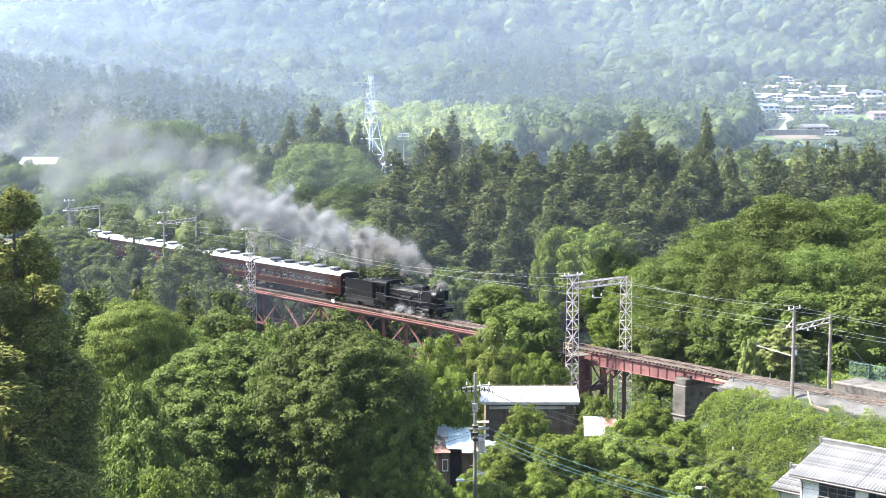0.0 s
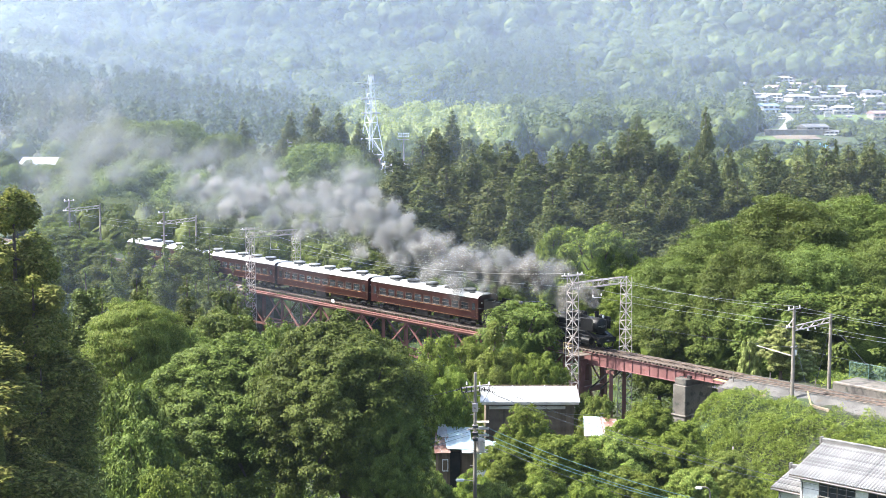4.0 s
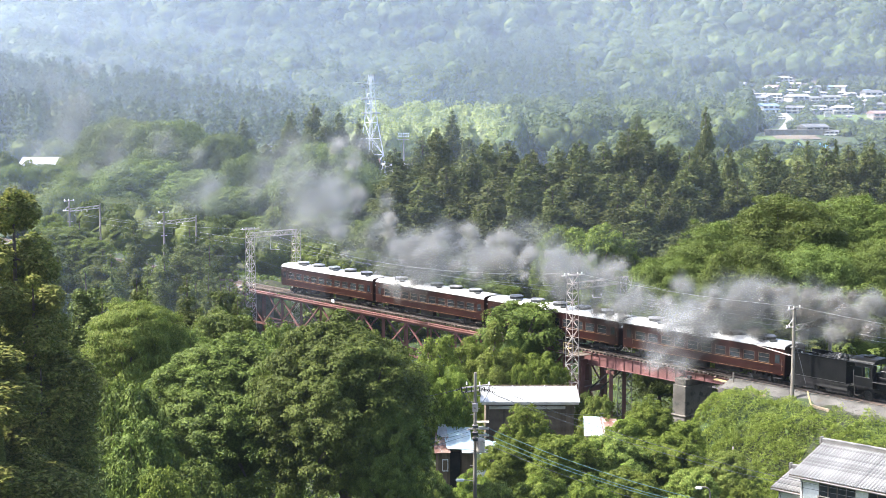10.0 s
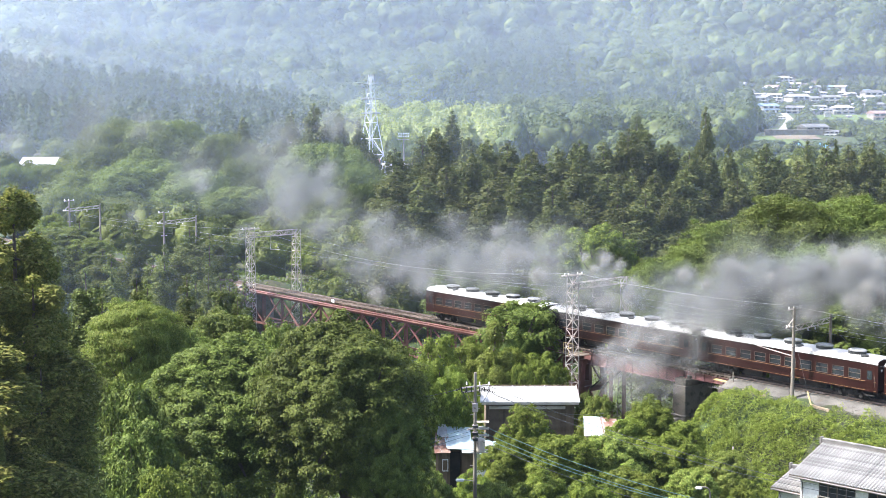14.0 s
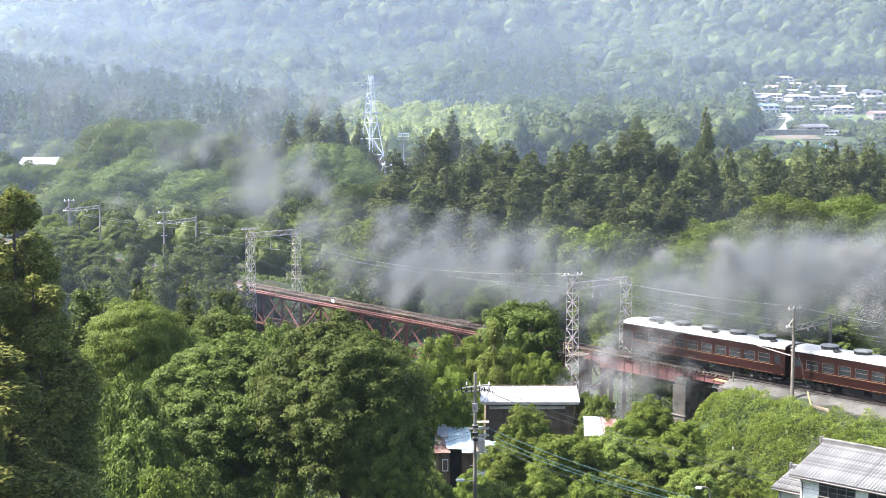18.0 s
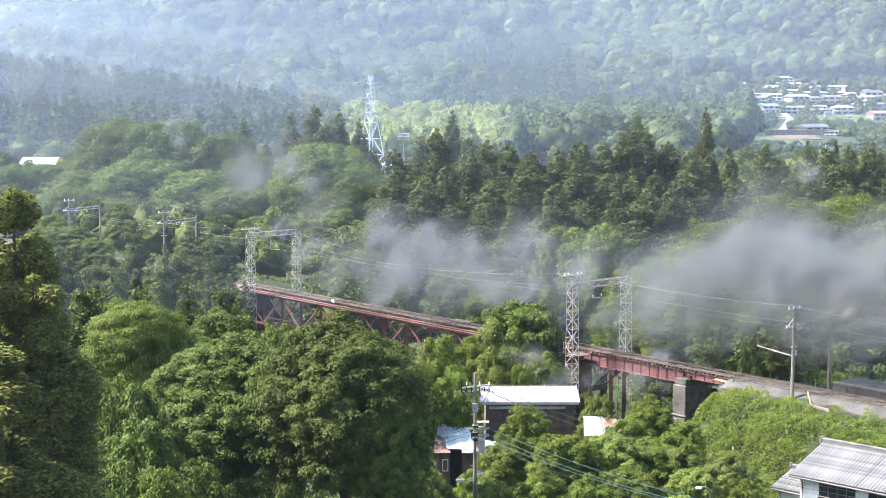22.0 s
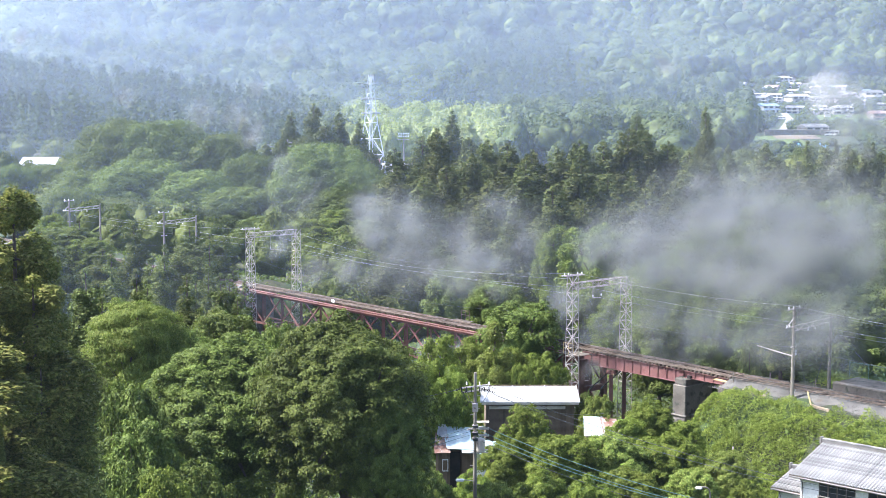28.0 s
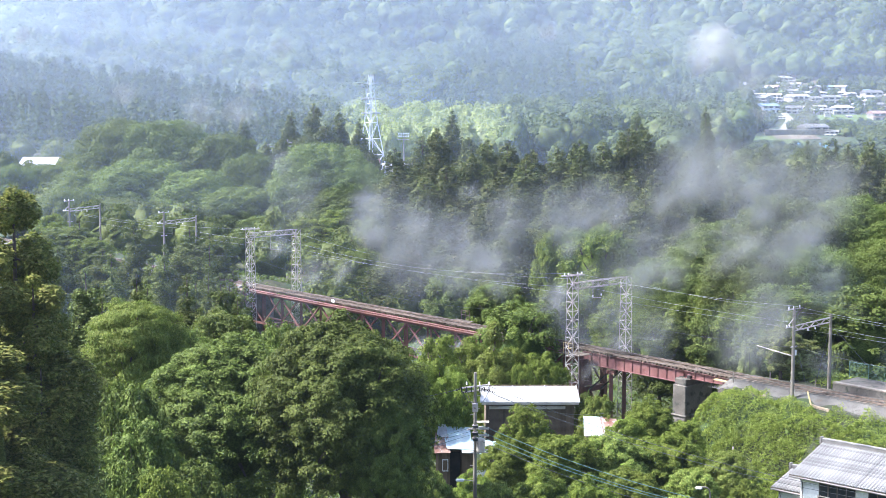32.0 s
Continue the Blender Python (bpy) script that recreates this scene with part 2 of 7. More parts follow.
def line_pose(s, z=0.0, lat=0.0):
    p = on_line(s, lat)
    return pose(p.x, p.y, z, 0, 0, heading(s))


def step(a, b, v):
    t = np.clip((v - a) / (b - a), 0, 1)
    return t * t * (3 - 2 * t)


def ground(x, y):
    """Height of the land."""
    x, y = np.asarray(x, float), np.asarray(y, float)
    m = 2 * BEND[0] * x + BEND[1]
    lat = (np.polyval(BEND, x) - y) / np.sqrt(1 + m * m)
    s = np.interp(x - lat * m / np.sqrt(1 + m * m), _xs, _ss)
    far = -3 + 4 * step(190, 330, y) + 3 * step(330, 430, y) + 6 * step(430, 560, y) + 24 * step(560, 720, y)
    far = far + 0.235 * np.maximum(y - 690, 0) ** 1.02 + 17 * step(-5, -175, x) * step(360, 500, y)
    rough = 8 * np.sin(x / 23 + 1.5 * np.sin(y / 60)) + 10 * np.sin(x / 47 - y / 80 + 1) + 9 * np.sin(x / 110 + 2 + y / 200) + 6 * np.sin(y / 26 + x / 60)
    far = far + rough * step(640, 780, y)
    floor = -6.0 - 7.0 * step(8, -14, x)
    near = np.maximum(21.5 - 0.36 * y, floor + 0 * y)
    slope = step(30, 80, x) * step(105, 70, y)
    near = near * (1 - slope) + np.minimum(near, 6.0) * slope
    z = np.where(lat > 0, near, far)
    blend = step(-26, 22, lat)
    z = far * (1 - blend) + near * blend
    left, right = step(-36, -46, s), step(41, 44.5, s)
    gorge = (1 - left) * (1 - right)
    z = z * (1 - gorge) + (np.minimum(z, -7.0) - 3.0 * step(30, 6, np.abs(lat))) * gorge
    bank = np.maximum(left, right)
    shelf = step(12.5, 2.9, lat) * step(-22, -5.5, lat)
    z = z * (1 - shelf * bank) + (-0.62) * shelf * bank
    return z


def gz(x, y):
    return float(ground(x, y))


# ---- ground ----
def build_ground():
    ys = np.concatenate([np.arange(-160, 60, 8), np.arange(60, 200, 2.0), np.arange(200, 420, 5), np.arange(420, 1000, 12), np.arange(1000, 2400, 60), [3200, 4400]])
    xs = np.concatenate([[-2400, -1500, -900, -600, -450], np.arange(-350, -110, 10), np.arange(-110, 110, 2.2), np.arange(110, 420, 10), [500, 650, 900, 1400, 2400]])
    gx, gy = np.meshgrid(xs, ys)
    z = ground(gx, gy)
    z = z + 0.25 * np.sin(gx * 0.9 + 3 * np.sin(gy * 0.31)) * np.sin(gy * 0.7)
    nx, ny = len(xs), len(ys)
    v = np.stack([gx.ravel(), gy.ravel(), z.ravel()], 1)
    i = (np.arange(ny - 1)[:, None] * nx + np.arange(nx - 1)[None]).ravel()
    f = np.stack([i, i + 1, i + 1 + nx, i + nx], 1)
    me = raw("ground", v.tolist(), f.tolist(), SOIL)
    me.shade_smooth()
    tagged(new("ground", me), "green valley ground rising to wooded hills", "ground", kind="structure")


build_ground()

S_LEFT, S_MID, S_PIER, S_END = -39.6, 23.4, 37.0, 42.6   # ends of the bridge's spans along the line


def sweep(name, s0, s1, profile, material, ds=2.0):
    """A constant section (lat, z) drawn along the railway."""
    n = max(2, int((s1 - s0) / ds) + 1)
    verts, faces, k = [], [], len(profile)
    for s in np.linspace(s0, s1, n):
        for lat, z in profile:
            verts.append(on_line(s, lat, z))
    for i in range(n - 1):
        for j in range(k):
            a, b = i * k + j, i * k + (j + 1) % k
            faces.append((a, b, b + k, a + k))
    faces += [tuple(range(k))[::-1], tuple(range((n - 1) * k, n * k))]
    return raw(name, verts, faces, material)


def build_track():
    for name, a, b in (("ballast_bed", 42.9, 236), ("ballast_bed", -190, -40.4)):
        me = sweep(name, a, b, ((-2.6, -0.8), (-1.7, -0.2), (1.6, -0.2), (2.9, -0.8)), BALLAST)
        tagged(new("ballast_bed", me), "grey crushed stone ballast under the single track", "ballast", kind="structure")
    # loose stones along the near shoulder
    rng = np.random.RandomState(5)
    verts, faces = [], []
    for i in range(15000):
        s, lat = 42.5 + 33 * rng.rand(), -1.5 + 5.6 * rng.rand()
        z = -0.2 + 0.02 if abs(lat) < 1.6 else -0.2 - 0.46 * (abs(lat) - 1.6)
        if lat > 2.75:
            z = -0.66
        p, r, k = on_line(s, lat, max(z, -0.72)), 0.03 + 0.035 * rng.rand(), len(verts)
        for d in ((1, 0, 0), (-0.5, 0.86, 0), (-0.5, -0.86, 0), (0, 0, 0.45)):
            verts.append(p + r * (Vector(d) + Vector(rng.randn(3)) * 0.3))
        faces += [(k, k + 1, k + 3), (k + 1, k + 2, k + 3), (k + 2, k, k + 3)]
    tagged(new("loose_ballast", raw("loose_ballast", verts, faces, BALLAST)), "loose grey stones spread beside the track", "ballast", kind="stuff")
    for lat in (-0.565, 0.565):
        w = 0.033
        me = sweep("rail", -190, 236, ((lat - 0.06, -0.15), (lat - 0.06, -0.13), (lat - w, -0.04), (lat - w, 0.0), (lat + w, 0.0), (lat + w, -0.04), (lat + 0.06, -0.13), (lat + 0.06, -0.15)), RAIL)
        tagged(new("rail", me), "brown worn steel rail on timber sleepers", "rail", "rails", "structure")
    # sleepers off the bridge, half sunk in the stone
    bm = bmesh.new()
    for s in list(np.arange(43.2, 120, 0.62)) + list(np.arange(-150, -41, 0.62)):
        box(bm, -0.11, 0.11, -1.05, 1.05, -0.3, -0.155, line_pose(s))
    tagged(part("sleepers", bm, SLEEPER), "weathered timber sleepers sunk in ballast", "sleeper", kind="stuff")


build_track()


def build_bridge():
    t = thing("railway_bridge", "rust-red painted steel railway bridge over a wooded gorge", "bridge")
    # --- deck truss: near and far frames of panels
    panels = np.linspace(S_LEFT + 0.2, S_MID - 2.0, 15)
    top, low = -0.62, -4.6
    for lat in (1.55, -1.55):
        for z, w, h in ((top, 0.34, 0.52), (low, 0.24, 0.24)):
            for a, b in zip(panels, panels[1:]):
                bm = bmesh.new()
                bar(bm, on_line(a, lat, z), on_line(b, lat, z), w, h)
                if z == top:
                    bar(bm, on_line(a, lat, z + 0.23), on_line(b, lat, z + 0.23), w + 0.16, 0.04)
                part("chord", bm, RED_STEEL, t)
        for i, s in enumerate(panels):
            bm = bmesh.new()
            bar(bm, on_line(s, lat, low), on_line(s, lat, top - 0.2), 0.2 if i % 2 else 0.24)
            part("post", bm, RED_STEEL, t)
        for i, (a, b) in enumerate(zip(panels, panels[1:])):
            p, q = (on_line(a, lat, low + 0.1), on_line(b, lat, top - 0.2)) if i % 2 == 1 else (on_line(a, lat, top - 0.2), on_line(b, lat, low + 0.1))
            bm = bmesh.new()
            bar(bm, p, q, 0.15, 0.17)
            part("diagonal", bm, RED_STEEL, t)
    for i, s in enumerate(panels):
        bm = bmesh.new()
        bar(bm, on_line(s, 1.5, top + 0.02), on_line(s, -1.5, top + 0.02), 0.22, 0.34)
        part("cross_beam", bm, RED_STEEL, t)
        bm = bmesh.new()
        bar(bm, on_line(s, 1.5, low), on_line(s, -1.5, low), 0.16)
        part("cross_beam", bm, RED_STEEL, t)
        if i + 1 < len(panels):
            bm = bmesh.new()
            bar(bm, on_line(s, 1.5 if i % 2 else -1.5, low + 0.1), on_line(panels[i + 1], -1.5 if i % 2 else 1.5, low + 0.1), 0.1)
            part("bracing", bm, RED_STEEL, t)
    # --- walkway ledge outside the near chord, with its light edge
    for a, b in zip(panels, panels[1:]):
        bm = bmesh.new()
        bar(bm, on_line(a, 1.95, -0.52), on_line(b, 1.95, -0.52), 0.42, 0.05)
        part("ledge", bm, RED_STEEL, t)
    # --- plate girder spans
    for a, b, depth in ((S_MID + 0.1, S_PIER - 0.25, 1.2), (S_PIER + 0.1, S_END, 0.62)):
        for lat in (0.95, -0.95):
            bm = bmesh.new()
            bar(bm, on_line(a, lat, -0.35 - depth / 2), on_line(b, lat, -0.35 - depth / 2), 0.03, depth)
            part("web", bm, GIRDER_RED, t)
            for z in (-0.35, -0.35 - depth):
                bm = bmesh.new()
                bar(bm, on_line(a, lat, z), on_line(b, lat, z), 0.34, 0.045)
                part("flange", bm, GIRDER_RED, t)
            for s in np.arange(a + 0.1, b, 1.12):
                bm = bmesh.new()
                bar(bm, on_line(s, lat, -0.36 - depth), on_line(s, lat, -0.36), 0.2, 0.1)
                part("stiffener", bm, GIRDER_RED, t)
        for s in np.arange(a + 0.3, b, 2.24):
            bm = bmesh.new()
            bar(bm, on_line(s, -0.9, -0.6), on_line(s, 0.9, -0.35 - depth + 0.1), 0.08)
            part("bracing", bm, GIRDER_RED, t)
    # --- trestle tower between truss and girder
    for s in (S_MID - 1.7, S_MID + 0.5):
        for lat in (1.5, -1.5):
            bm = bmesh.new()
            bar(bm, on_line(s - 0.1, lat + (0.5 if lat > 0 else -0.5), -10.6), on_line(s, lat, -1.1), 0.55, 0.5)
            part("column", bm, RED_STEEL, t)
        for z in (-1.35, -4.2):
            bm = bmesh.new()
            bar(bm, on_line(s, 1.9, z), on_line(s, -1.9, z), 0.5, 0.55)
            part("cap_beam", bm, RED_STEEL, t)
    for lat in (1.6, -1.6):
        for p, q in (((S_MID - 1.7, -1.6), (S_MID + 0.5, -4.2)), ((S_MID - 1.7, -4.4), (S_MID + 0.5, -8.0)), ((S_MID + 0.5, -4.4), (S_MID - 1.7, -8.0))):
            bm = bmesh.new()
            bar(bm, on_line(p[0], lat, p[1]), on_line(q[0], lat, q[1]), 0.14)
            part("bracing", bm, RED_STEEL, t)
    # lean post under the girder, tied back to the tower
    for lat in (0.95, -0.95):
        bm = bmesh.new()
        bar(bm, on_line(S_MID + 4.0, lat, -9.6), on_line(S_MID + 4.0, lat, -1.75), 0.36, 0.36)
        bar(bm, on_line(S_MID + 3.5, lat, -1.95), on_line(S_MID + 4.5, lat, -1.95), 0.36, 0.34)
        part("column", bm, RED_STEEL, t)
        bm = bmesh.new()
        bar(bm, on_line(S_MID + 0.7, lat, -4.4), on_line(S_MID + 3.8, lat, -1.9), 0.12)
        part("bracing", bm, UNDER, t)
    # --- end tower at the far bank
    for lat in (1.5, -1.5):
        bm = bmesh.new()
        bar(bm, on_line(S_LEFT, lat, -9.5), on_line(S_LEFT, lat, -0.8), 0.42, 0.42)
        part("column", bm, RED_STEEL, t)
    # --- concrete pier and abutments
    bm = bmesh.new()
    m = line_pose(S_PIER + 0.2)
    for x0, x1, y0, y1, z0, z1 in ((-0.8, 0.8, -1.95, 1.95, -9.6, -1.6), (-0.7, 0.7, -1.8, 1.8, -1.6, -1.0), (-0.9, 0.9, -2.05, 2.05, -4.6, -4.4)):
        vs = box(bm, x0, x1, y0, y1, z0, z1, m)
    bmesh.ops.bevel(bm, geom=bm.edges[:], offset=0.06, segments=1, affect="EDGES")
    part("pier", bm, CONCRETE, t, "stained grey concrete pier")
    bm = bmesh.new()
    box(bm, 0.0, 2.2, -2.6, 2.6, -7.0, -0.85, line_pose(S_END - 0.2))
    box(bm, -2.6, 0.2, -3.2, 3.2, -9.0, -0.95, line_pose(S_LEFT - 0.3))
    part("abutment", bm, CONCRETE, t)
    # bearings on the pier
    for ds in (-0.45, 0.5):
        for lat in (-0.95, 0.95):
            bm = bmesh.new()
            box(bm, -0.2, 0.2, -0.25, 0.25, -1.02, -0.72 if ds > 0 else -0.95, line_pose(S_PIER + 0.2 + ds, lat=lat))
            part("bearing", bm, UNDER, t)
    # --- open timber sleepers
    bm = bmesh.new()
    box(bm, -0.1, 0.1, -1.12, 1.12, -0.335, -0.155)
    me = finish(bm, "sleeper", SLEEPER)
    for i, s in enumerate(np.arange(S_LEFT, S_END, 0.5)):
        part("sleeper", me, SLEEPER, t, at=line_pose(s + 0.03 * math.sin(i * 3.1), lat=0.04 * math.sin(i * 7.7)))
    # timber guard strip over the sleeper ends, and small refuge platforms with rails
    for lat in (0.98, -0.98):
        part("guard_timber", sweep("guard_timber", S_LEFT, S_END, ((lat - 0.07, -0.15), (lat - 0.07, -0.07), (lat + 0.07, -0.07), (lat + 0.07, -0.15)), SLEEPER), SLEEPER, t)
    for s, lat, tint in ((S_MID + 0.2, 2.3, YELLOW), (0.3, -2.2, OLD_WOOD), (S_LEFT + 1.0, 2.3, RED_STEEL)):
        r = thing("refuge", "", "")
        r.parent = t
        m = line_pose(s, lat=lat)
        for y in np.arange(-0.95, 0.95, 0.24):
            bm = bmesh.new()
            box(bm, -1.5, 1.5, y, y + 0.21, -0.45, -0.39, m)
            part("plank", bm, SLEEPER, r)
        for k, x in enumerate((-0.7, 0.0, 0.7) if tint is not RED_STEEL else (-1.3, 1.3)):
            bm = bmesh.new()
            tube(bm, m @ Vector((x, -0.9 if lat > 0 else 0.9, -0.4)), m @ Vector((x, -0.9 if lat > 0 else 0.9, 0.75)), 0.035)
            part("railing_post", bm, tint, r)
        for z in (0.2, 0.72):
            bm = bmesh.new()
            tube(bm, m @ Vector((-0.75, -0.9 if lat > 0 else 0.9, z)), m @ Vector((0.75, -0.9 if lat > 0 else 0.9, z)), 0.03)
            part("railing", bm, tint, r)
    # yellow edging boards at the girder's end
    bm = bmesh.new()
    bar(bm, on_line(S_END - 1.3, 1.7, -0.42), on_line(S_END + 1.2, 1.75, -0.5), 0.45, 0.08)
    part("edge_board", bm, YELLOW, t)
    bm = bmesh.new()
    box(bm, -0.25, 0.25, -0.05, 0.05, -0.1, 0.28, line_pose(-19.5, lat=1.45))
    part("marker_plate", bm, INSULATOR, t)
    return t


build_bridge()


# ---- masts and overhead line ----
def lattice(bm, a, b, w0, w1, leg=0.07, lace=0.045, panel=0.9):
    """A four-legged lattice member from a to b."""
    a, b = Vector(a), Vector(b)
    d = (b - a)
    n = max(3, int(d.length / panel))
    w = d.normalized()
    side = Vector((math.cos(radians(-50)), math.sin(radians(-50)), 0)) if abs(w.z) > 0.7 else Vector((0, 0, 1))
    u = (side - side.dot(w) * w).normalized()
    v = w.cross(u)
    rings = []
    for i in range(n + 1):
        f = i / n
        h = (w0 * (1 - f) + w1 * f) / 2
        rings.append([a + d * f + u * h * p + v * h * q for p, q in ((-1, -1), (1, -1), (1, 1), (-1, 1))])
    for k in range(4):
        tube(bm, rings[0][k], rings[-1][k], leg / 2, n=4)
        for i in range(n):
            j = (k + 1) % 4
            p, q = (rings[i][k], rings[i + 1][j]) if (i + k) % 2 else (rings[i][j], rings[i + 1][k])
            tube(bm, p, q, lace / 2, n=4, cap=False)
            tube(bm, rings[i][k], rings[i][j], lace / 2.4, n=3, cap=False)


def insulator(parent, p, up=True):
    bm = bmesh.new()
    turned(bm, ((0.02, 0), (0.07, 0.03), (0.03, 0.07), (0.07, 0.11), (0.03, 0.15), (0.055, 0.18), (0.02, 0.22)), 8)
    part("insulator", bm, INSULATOR, parent, at=pose(*p, 0 if up else 180))


def lattice_gantry(s, near, far, top_near, top_far, foot):
    t = thing("lattice_gantry", "pale galvanised lattice gantry astride the railway bridge", "gantry", group="lattice gantries")
    for lat, top in ((near, top_near), (-far, top_far)):
        bm = bmesh.new()
        p = on_line(s, lat)
        lattice(bm, (p.x, p.y, foot), (p.x, p.y, top), 1.05, 0.78, 0.085, 0.06)
        part("leg", bm, GALVANISED, t)
    bm = bmesh.new()
    lattice(bm, on_line(s, near - 0.2, top_far - 0.35), on_line(s, -far, top_far - 0.3), 0.62, 0.62, 0.075, 0.05, 0.75)
    part("beam", bm, GALVANISED, t)
    arm = bmesh.new()
    p = on_line(s, near, top_near - 0.05)
    x = (on_line(s + 1, near) - on_line(s - 1, near)).normalized()
    y = (on_line(s, 1) - on_line(s, 0)).normalized()
    for k in (-0.28, 0.28):
        bar(arm, p + x * k - y * 1.35, p + x * k + y * 1.25, 0.1)
    part("cross_arm", arm, GALVANISED, t)
    for k in (-1.25, -0.65, 0.6, 1.15):
        insulator(t, p + y * k + Vector((0, 0, 0.05)))
    # hanger for the contact wire
    bm = bmesh.new()
    tube(bm, on_line(s, 0.9, top_far - 0.6), on_line(s, 0.9, 5.2), 0.03)
    tube(bm, on_line(s, 0.9, 5.25), on_line(s, -0.3, 5.15), 0.025)
    part("hanger", bm, GALVANISED, t)
    for lat in (0.9, -0.3):
        insulator(t, on_line(s, lat, 5.35))
    return t


lattice_gantry(-34.2, 4.0, 3.2, 8.15, 7.65, -6.5)
lattice_gantry(24.7, 3.75, 3.95, 7.8, 7.0, -7.5)


def pole_portal(s, near, far, top_near, top_far, label):
    t = thing("pole_portal", label, "gantry", group="pole portals")
    ends = []
    for lat, top in ((near, top_near), (-far, top_far)):
        p = on_line(s, lat)
        bm = bmesh.new()
        tube(bm, (p.x, p.y, min(-0.8, gz(p.x, p.y) - 0.4)), (p.x, p.y, top), 0.17, 0.13, 10)
        part("pole", bm, PALE_CONCRETE, t)
        ends.append(p)
    bm = bmesh.new()
    a, b = on_line(s, near, top_far - 0.55), on_line(s, -far, top_far - 0.3)
    bar(bm, a, b, 0.09), bar(bm, a + Vector((0, 0, -0.42)), b + Vector((0, 0, -0.42)), 0.09)
    for i in range(7):
        f, g = i / 7, (i + 1) / 7
        lo = Vector((0, 0, -0.42))
        bar(bm, a.lerp(b, f) + (lo if i % 2 else Vector()), a.lerp(b, g) + (Vector() if i % 2 else lo), 0.06)
    part("truss_beam", bm, GALVANISED, t)
    bm = bmesh.new()
    y = (on_line(s, 1) - on_line(s, 0)).normalized()
    p = Vector((ends[0].x, ends[0].y, top_near - 0.1))
    bar(bm, p - y * 0.85, p + y * 0.85, 0.09)
    p2 = p - Vector((0, 0, 1.55))
    bar(bm, p2 - y * 0.2, p2 + y * 1.1, 0.08)
    bar(bm, p - Vector((0, 0, 0.75)), p2 + y * 1.0, 0.06)
    bar(bm, p - Vector((0, 0, 3.3)) - y * 0.5, p - Vector((0, 0, 3.3)) + y * 0.4, 0.08)
    part("cross_arm", bm, GALVANISED, t)
    for k in (-0.75, 0.1, 0.75):
        insulator(t, p + y * k + Vector((0, 0, 0.05)))
    for k in (0.6, 1.0):
        insulator(t, p2 + y * k)
    for lat in (0.5, -0.5):
        insulator(t, on_line(s, lat, top_far - 1.15))
    return t


pole_portal(50.6, 2.5, 2.75, 7.35, 6.3, "weathered concrete pole portal with steel beam beside the track")
for s in (-59.0, -88.6):
    pole_portal(s, 2.6, 2.7, 8.7, 7.9, "pale concrete pole portal half hidden by the cedars")
pole_portal(80.0, 2.5, 2.75, 7.3, 6.3, "weathered concrete pole portal with steel beam beside the track")


def hang(bm, a, b, sag, r, n=14):
    a, b = Vector(a), Vector(b)
    pts = [a.lerp(b, i / n) - Vector((0, 0, sag * 4 * (i / n) * (1 - i / n))) for i in range(n + 1)]
    for p, q in zip(pts, pts[1:]):
        tube(bm, p, q, r, n=4, cap=False)


def overhead(name, stops, sag, r, label, material=WIRE_PALE):
    bm = bmesh.new()
    for a, b in zip(stops, stops[1:]):
        hang(bm, on_line(*a), on_line(*b), sag * ((b[0] - a[0]) / 50) ** 2 + 0.02, r)
    tagged(part(name, bm, material), label, "wire")


overhead("messenger_wire", ((-88.6, 0.5, 6.3), (-59, 0.5, 6.3), (-34.2, 0.9, 6.3), (24.7, 0.9, 6.2), (50.6, 0.5, 5.7), (80, 0.4, 5.6)), 0.75, 0.013, "overhead messenger wire slung between the gantries")
overhead("contact_wire", ((-88.6, -0.3, 5.2), (-59, -0.2, 5.2), (-34.2, -0.3, 5.15), (24.7, -0.3, 5.1), (50.6, -0.4, 5.0), (80, -0.2, 5.0)), 0.1, 0.011, "copper contact wire above the railway track")
overhead("feeder_wire", ((-88.6, 2.6, 7.2), (-59, 2.6, 7.2), (-34.2, 3.7, 8.3), (24.7, 3.3, 7.95), (50.6, 2.5, 7.5), (80, 2.5, 7.4)), 1.4, 0.013, "feeder cable hung along the railway masts")
overhead("feeder_wire", ((-34.2, -2.6, 7.4), (24.7, -3.0, 6.8), (50.6, -2.4, 6.2), (80, -2.2, 6.2)), 1.2, 0.013, "feeder cable hung along the railway masts")
overhead("signal_cable", ((-88.6, 2.6, 3.8), (-59, 2.6, 3.8), (-34.2, 3.8, 4.4), (24.7, 3.5, 4.0), (50.6, 2.5, 3.9), (80, 2.5, 3.9)), 1.3, 0.013, "dark signal cable hung along the railway masts", WIRE)


# ---- train ----
WIN_X = [-7.45 + 1.655 * i for i in range(10)]


def section(grow=0.0):
    """Half outline of a coach body: (y, z) from the sill up over the roof."""
    pts = [(1.42, 0.98), (1.43, 2.2), (1.43, 3.32)]
    return pts


def shell(bm, x0, x1, outline, cap=True):
    rings = [[bm.verts.new((x, y, z)) for y, z in outline] for x in (x0, x1)]
    n = len(outline)
    for i in range(n):
        bm.faces.new((rings[0][i], rings[0][(i + 1) % n], rings[1][(i + 1) % n], rings[1][i]))
    if cap:
        bm.faces.new(rings[0][::-1]), bm.faces.new(rings[1])


def roof_outline(y0, z0, crown, n=12):
    out = []
    for i in range(n + 1):
        a = math.pi * i / n
        c, s = math.cos(a), math.sin(a)
        out.append((y0 * math.copysign(abs(c) ** 0.72, c), z0 + crown * s ** 0.8))
    return out


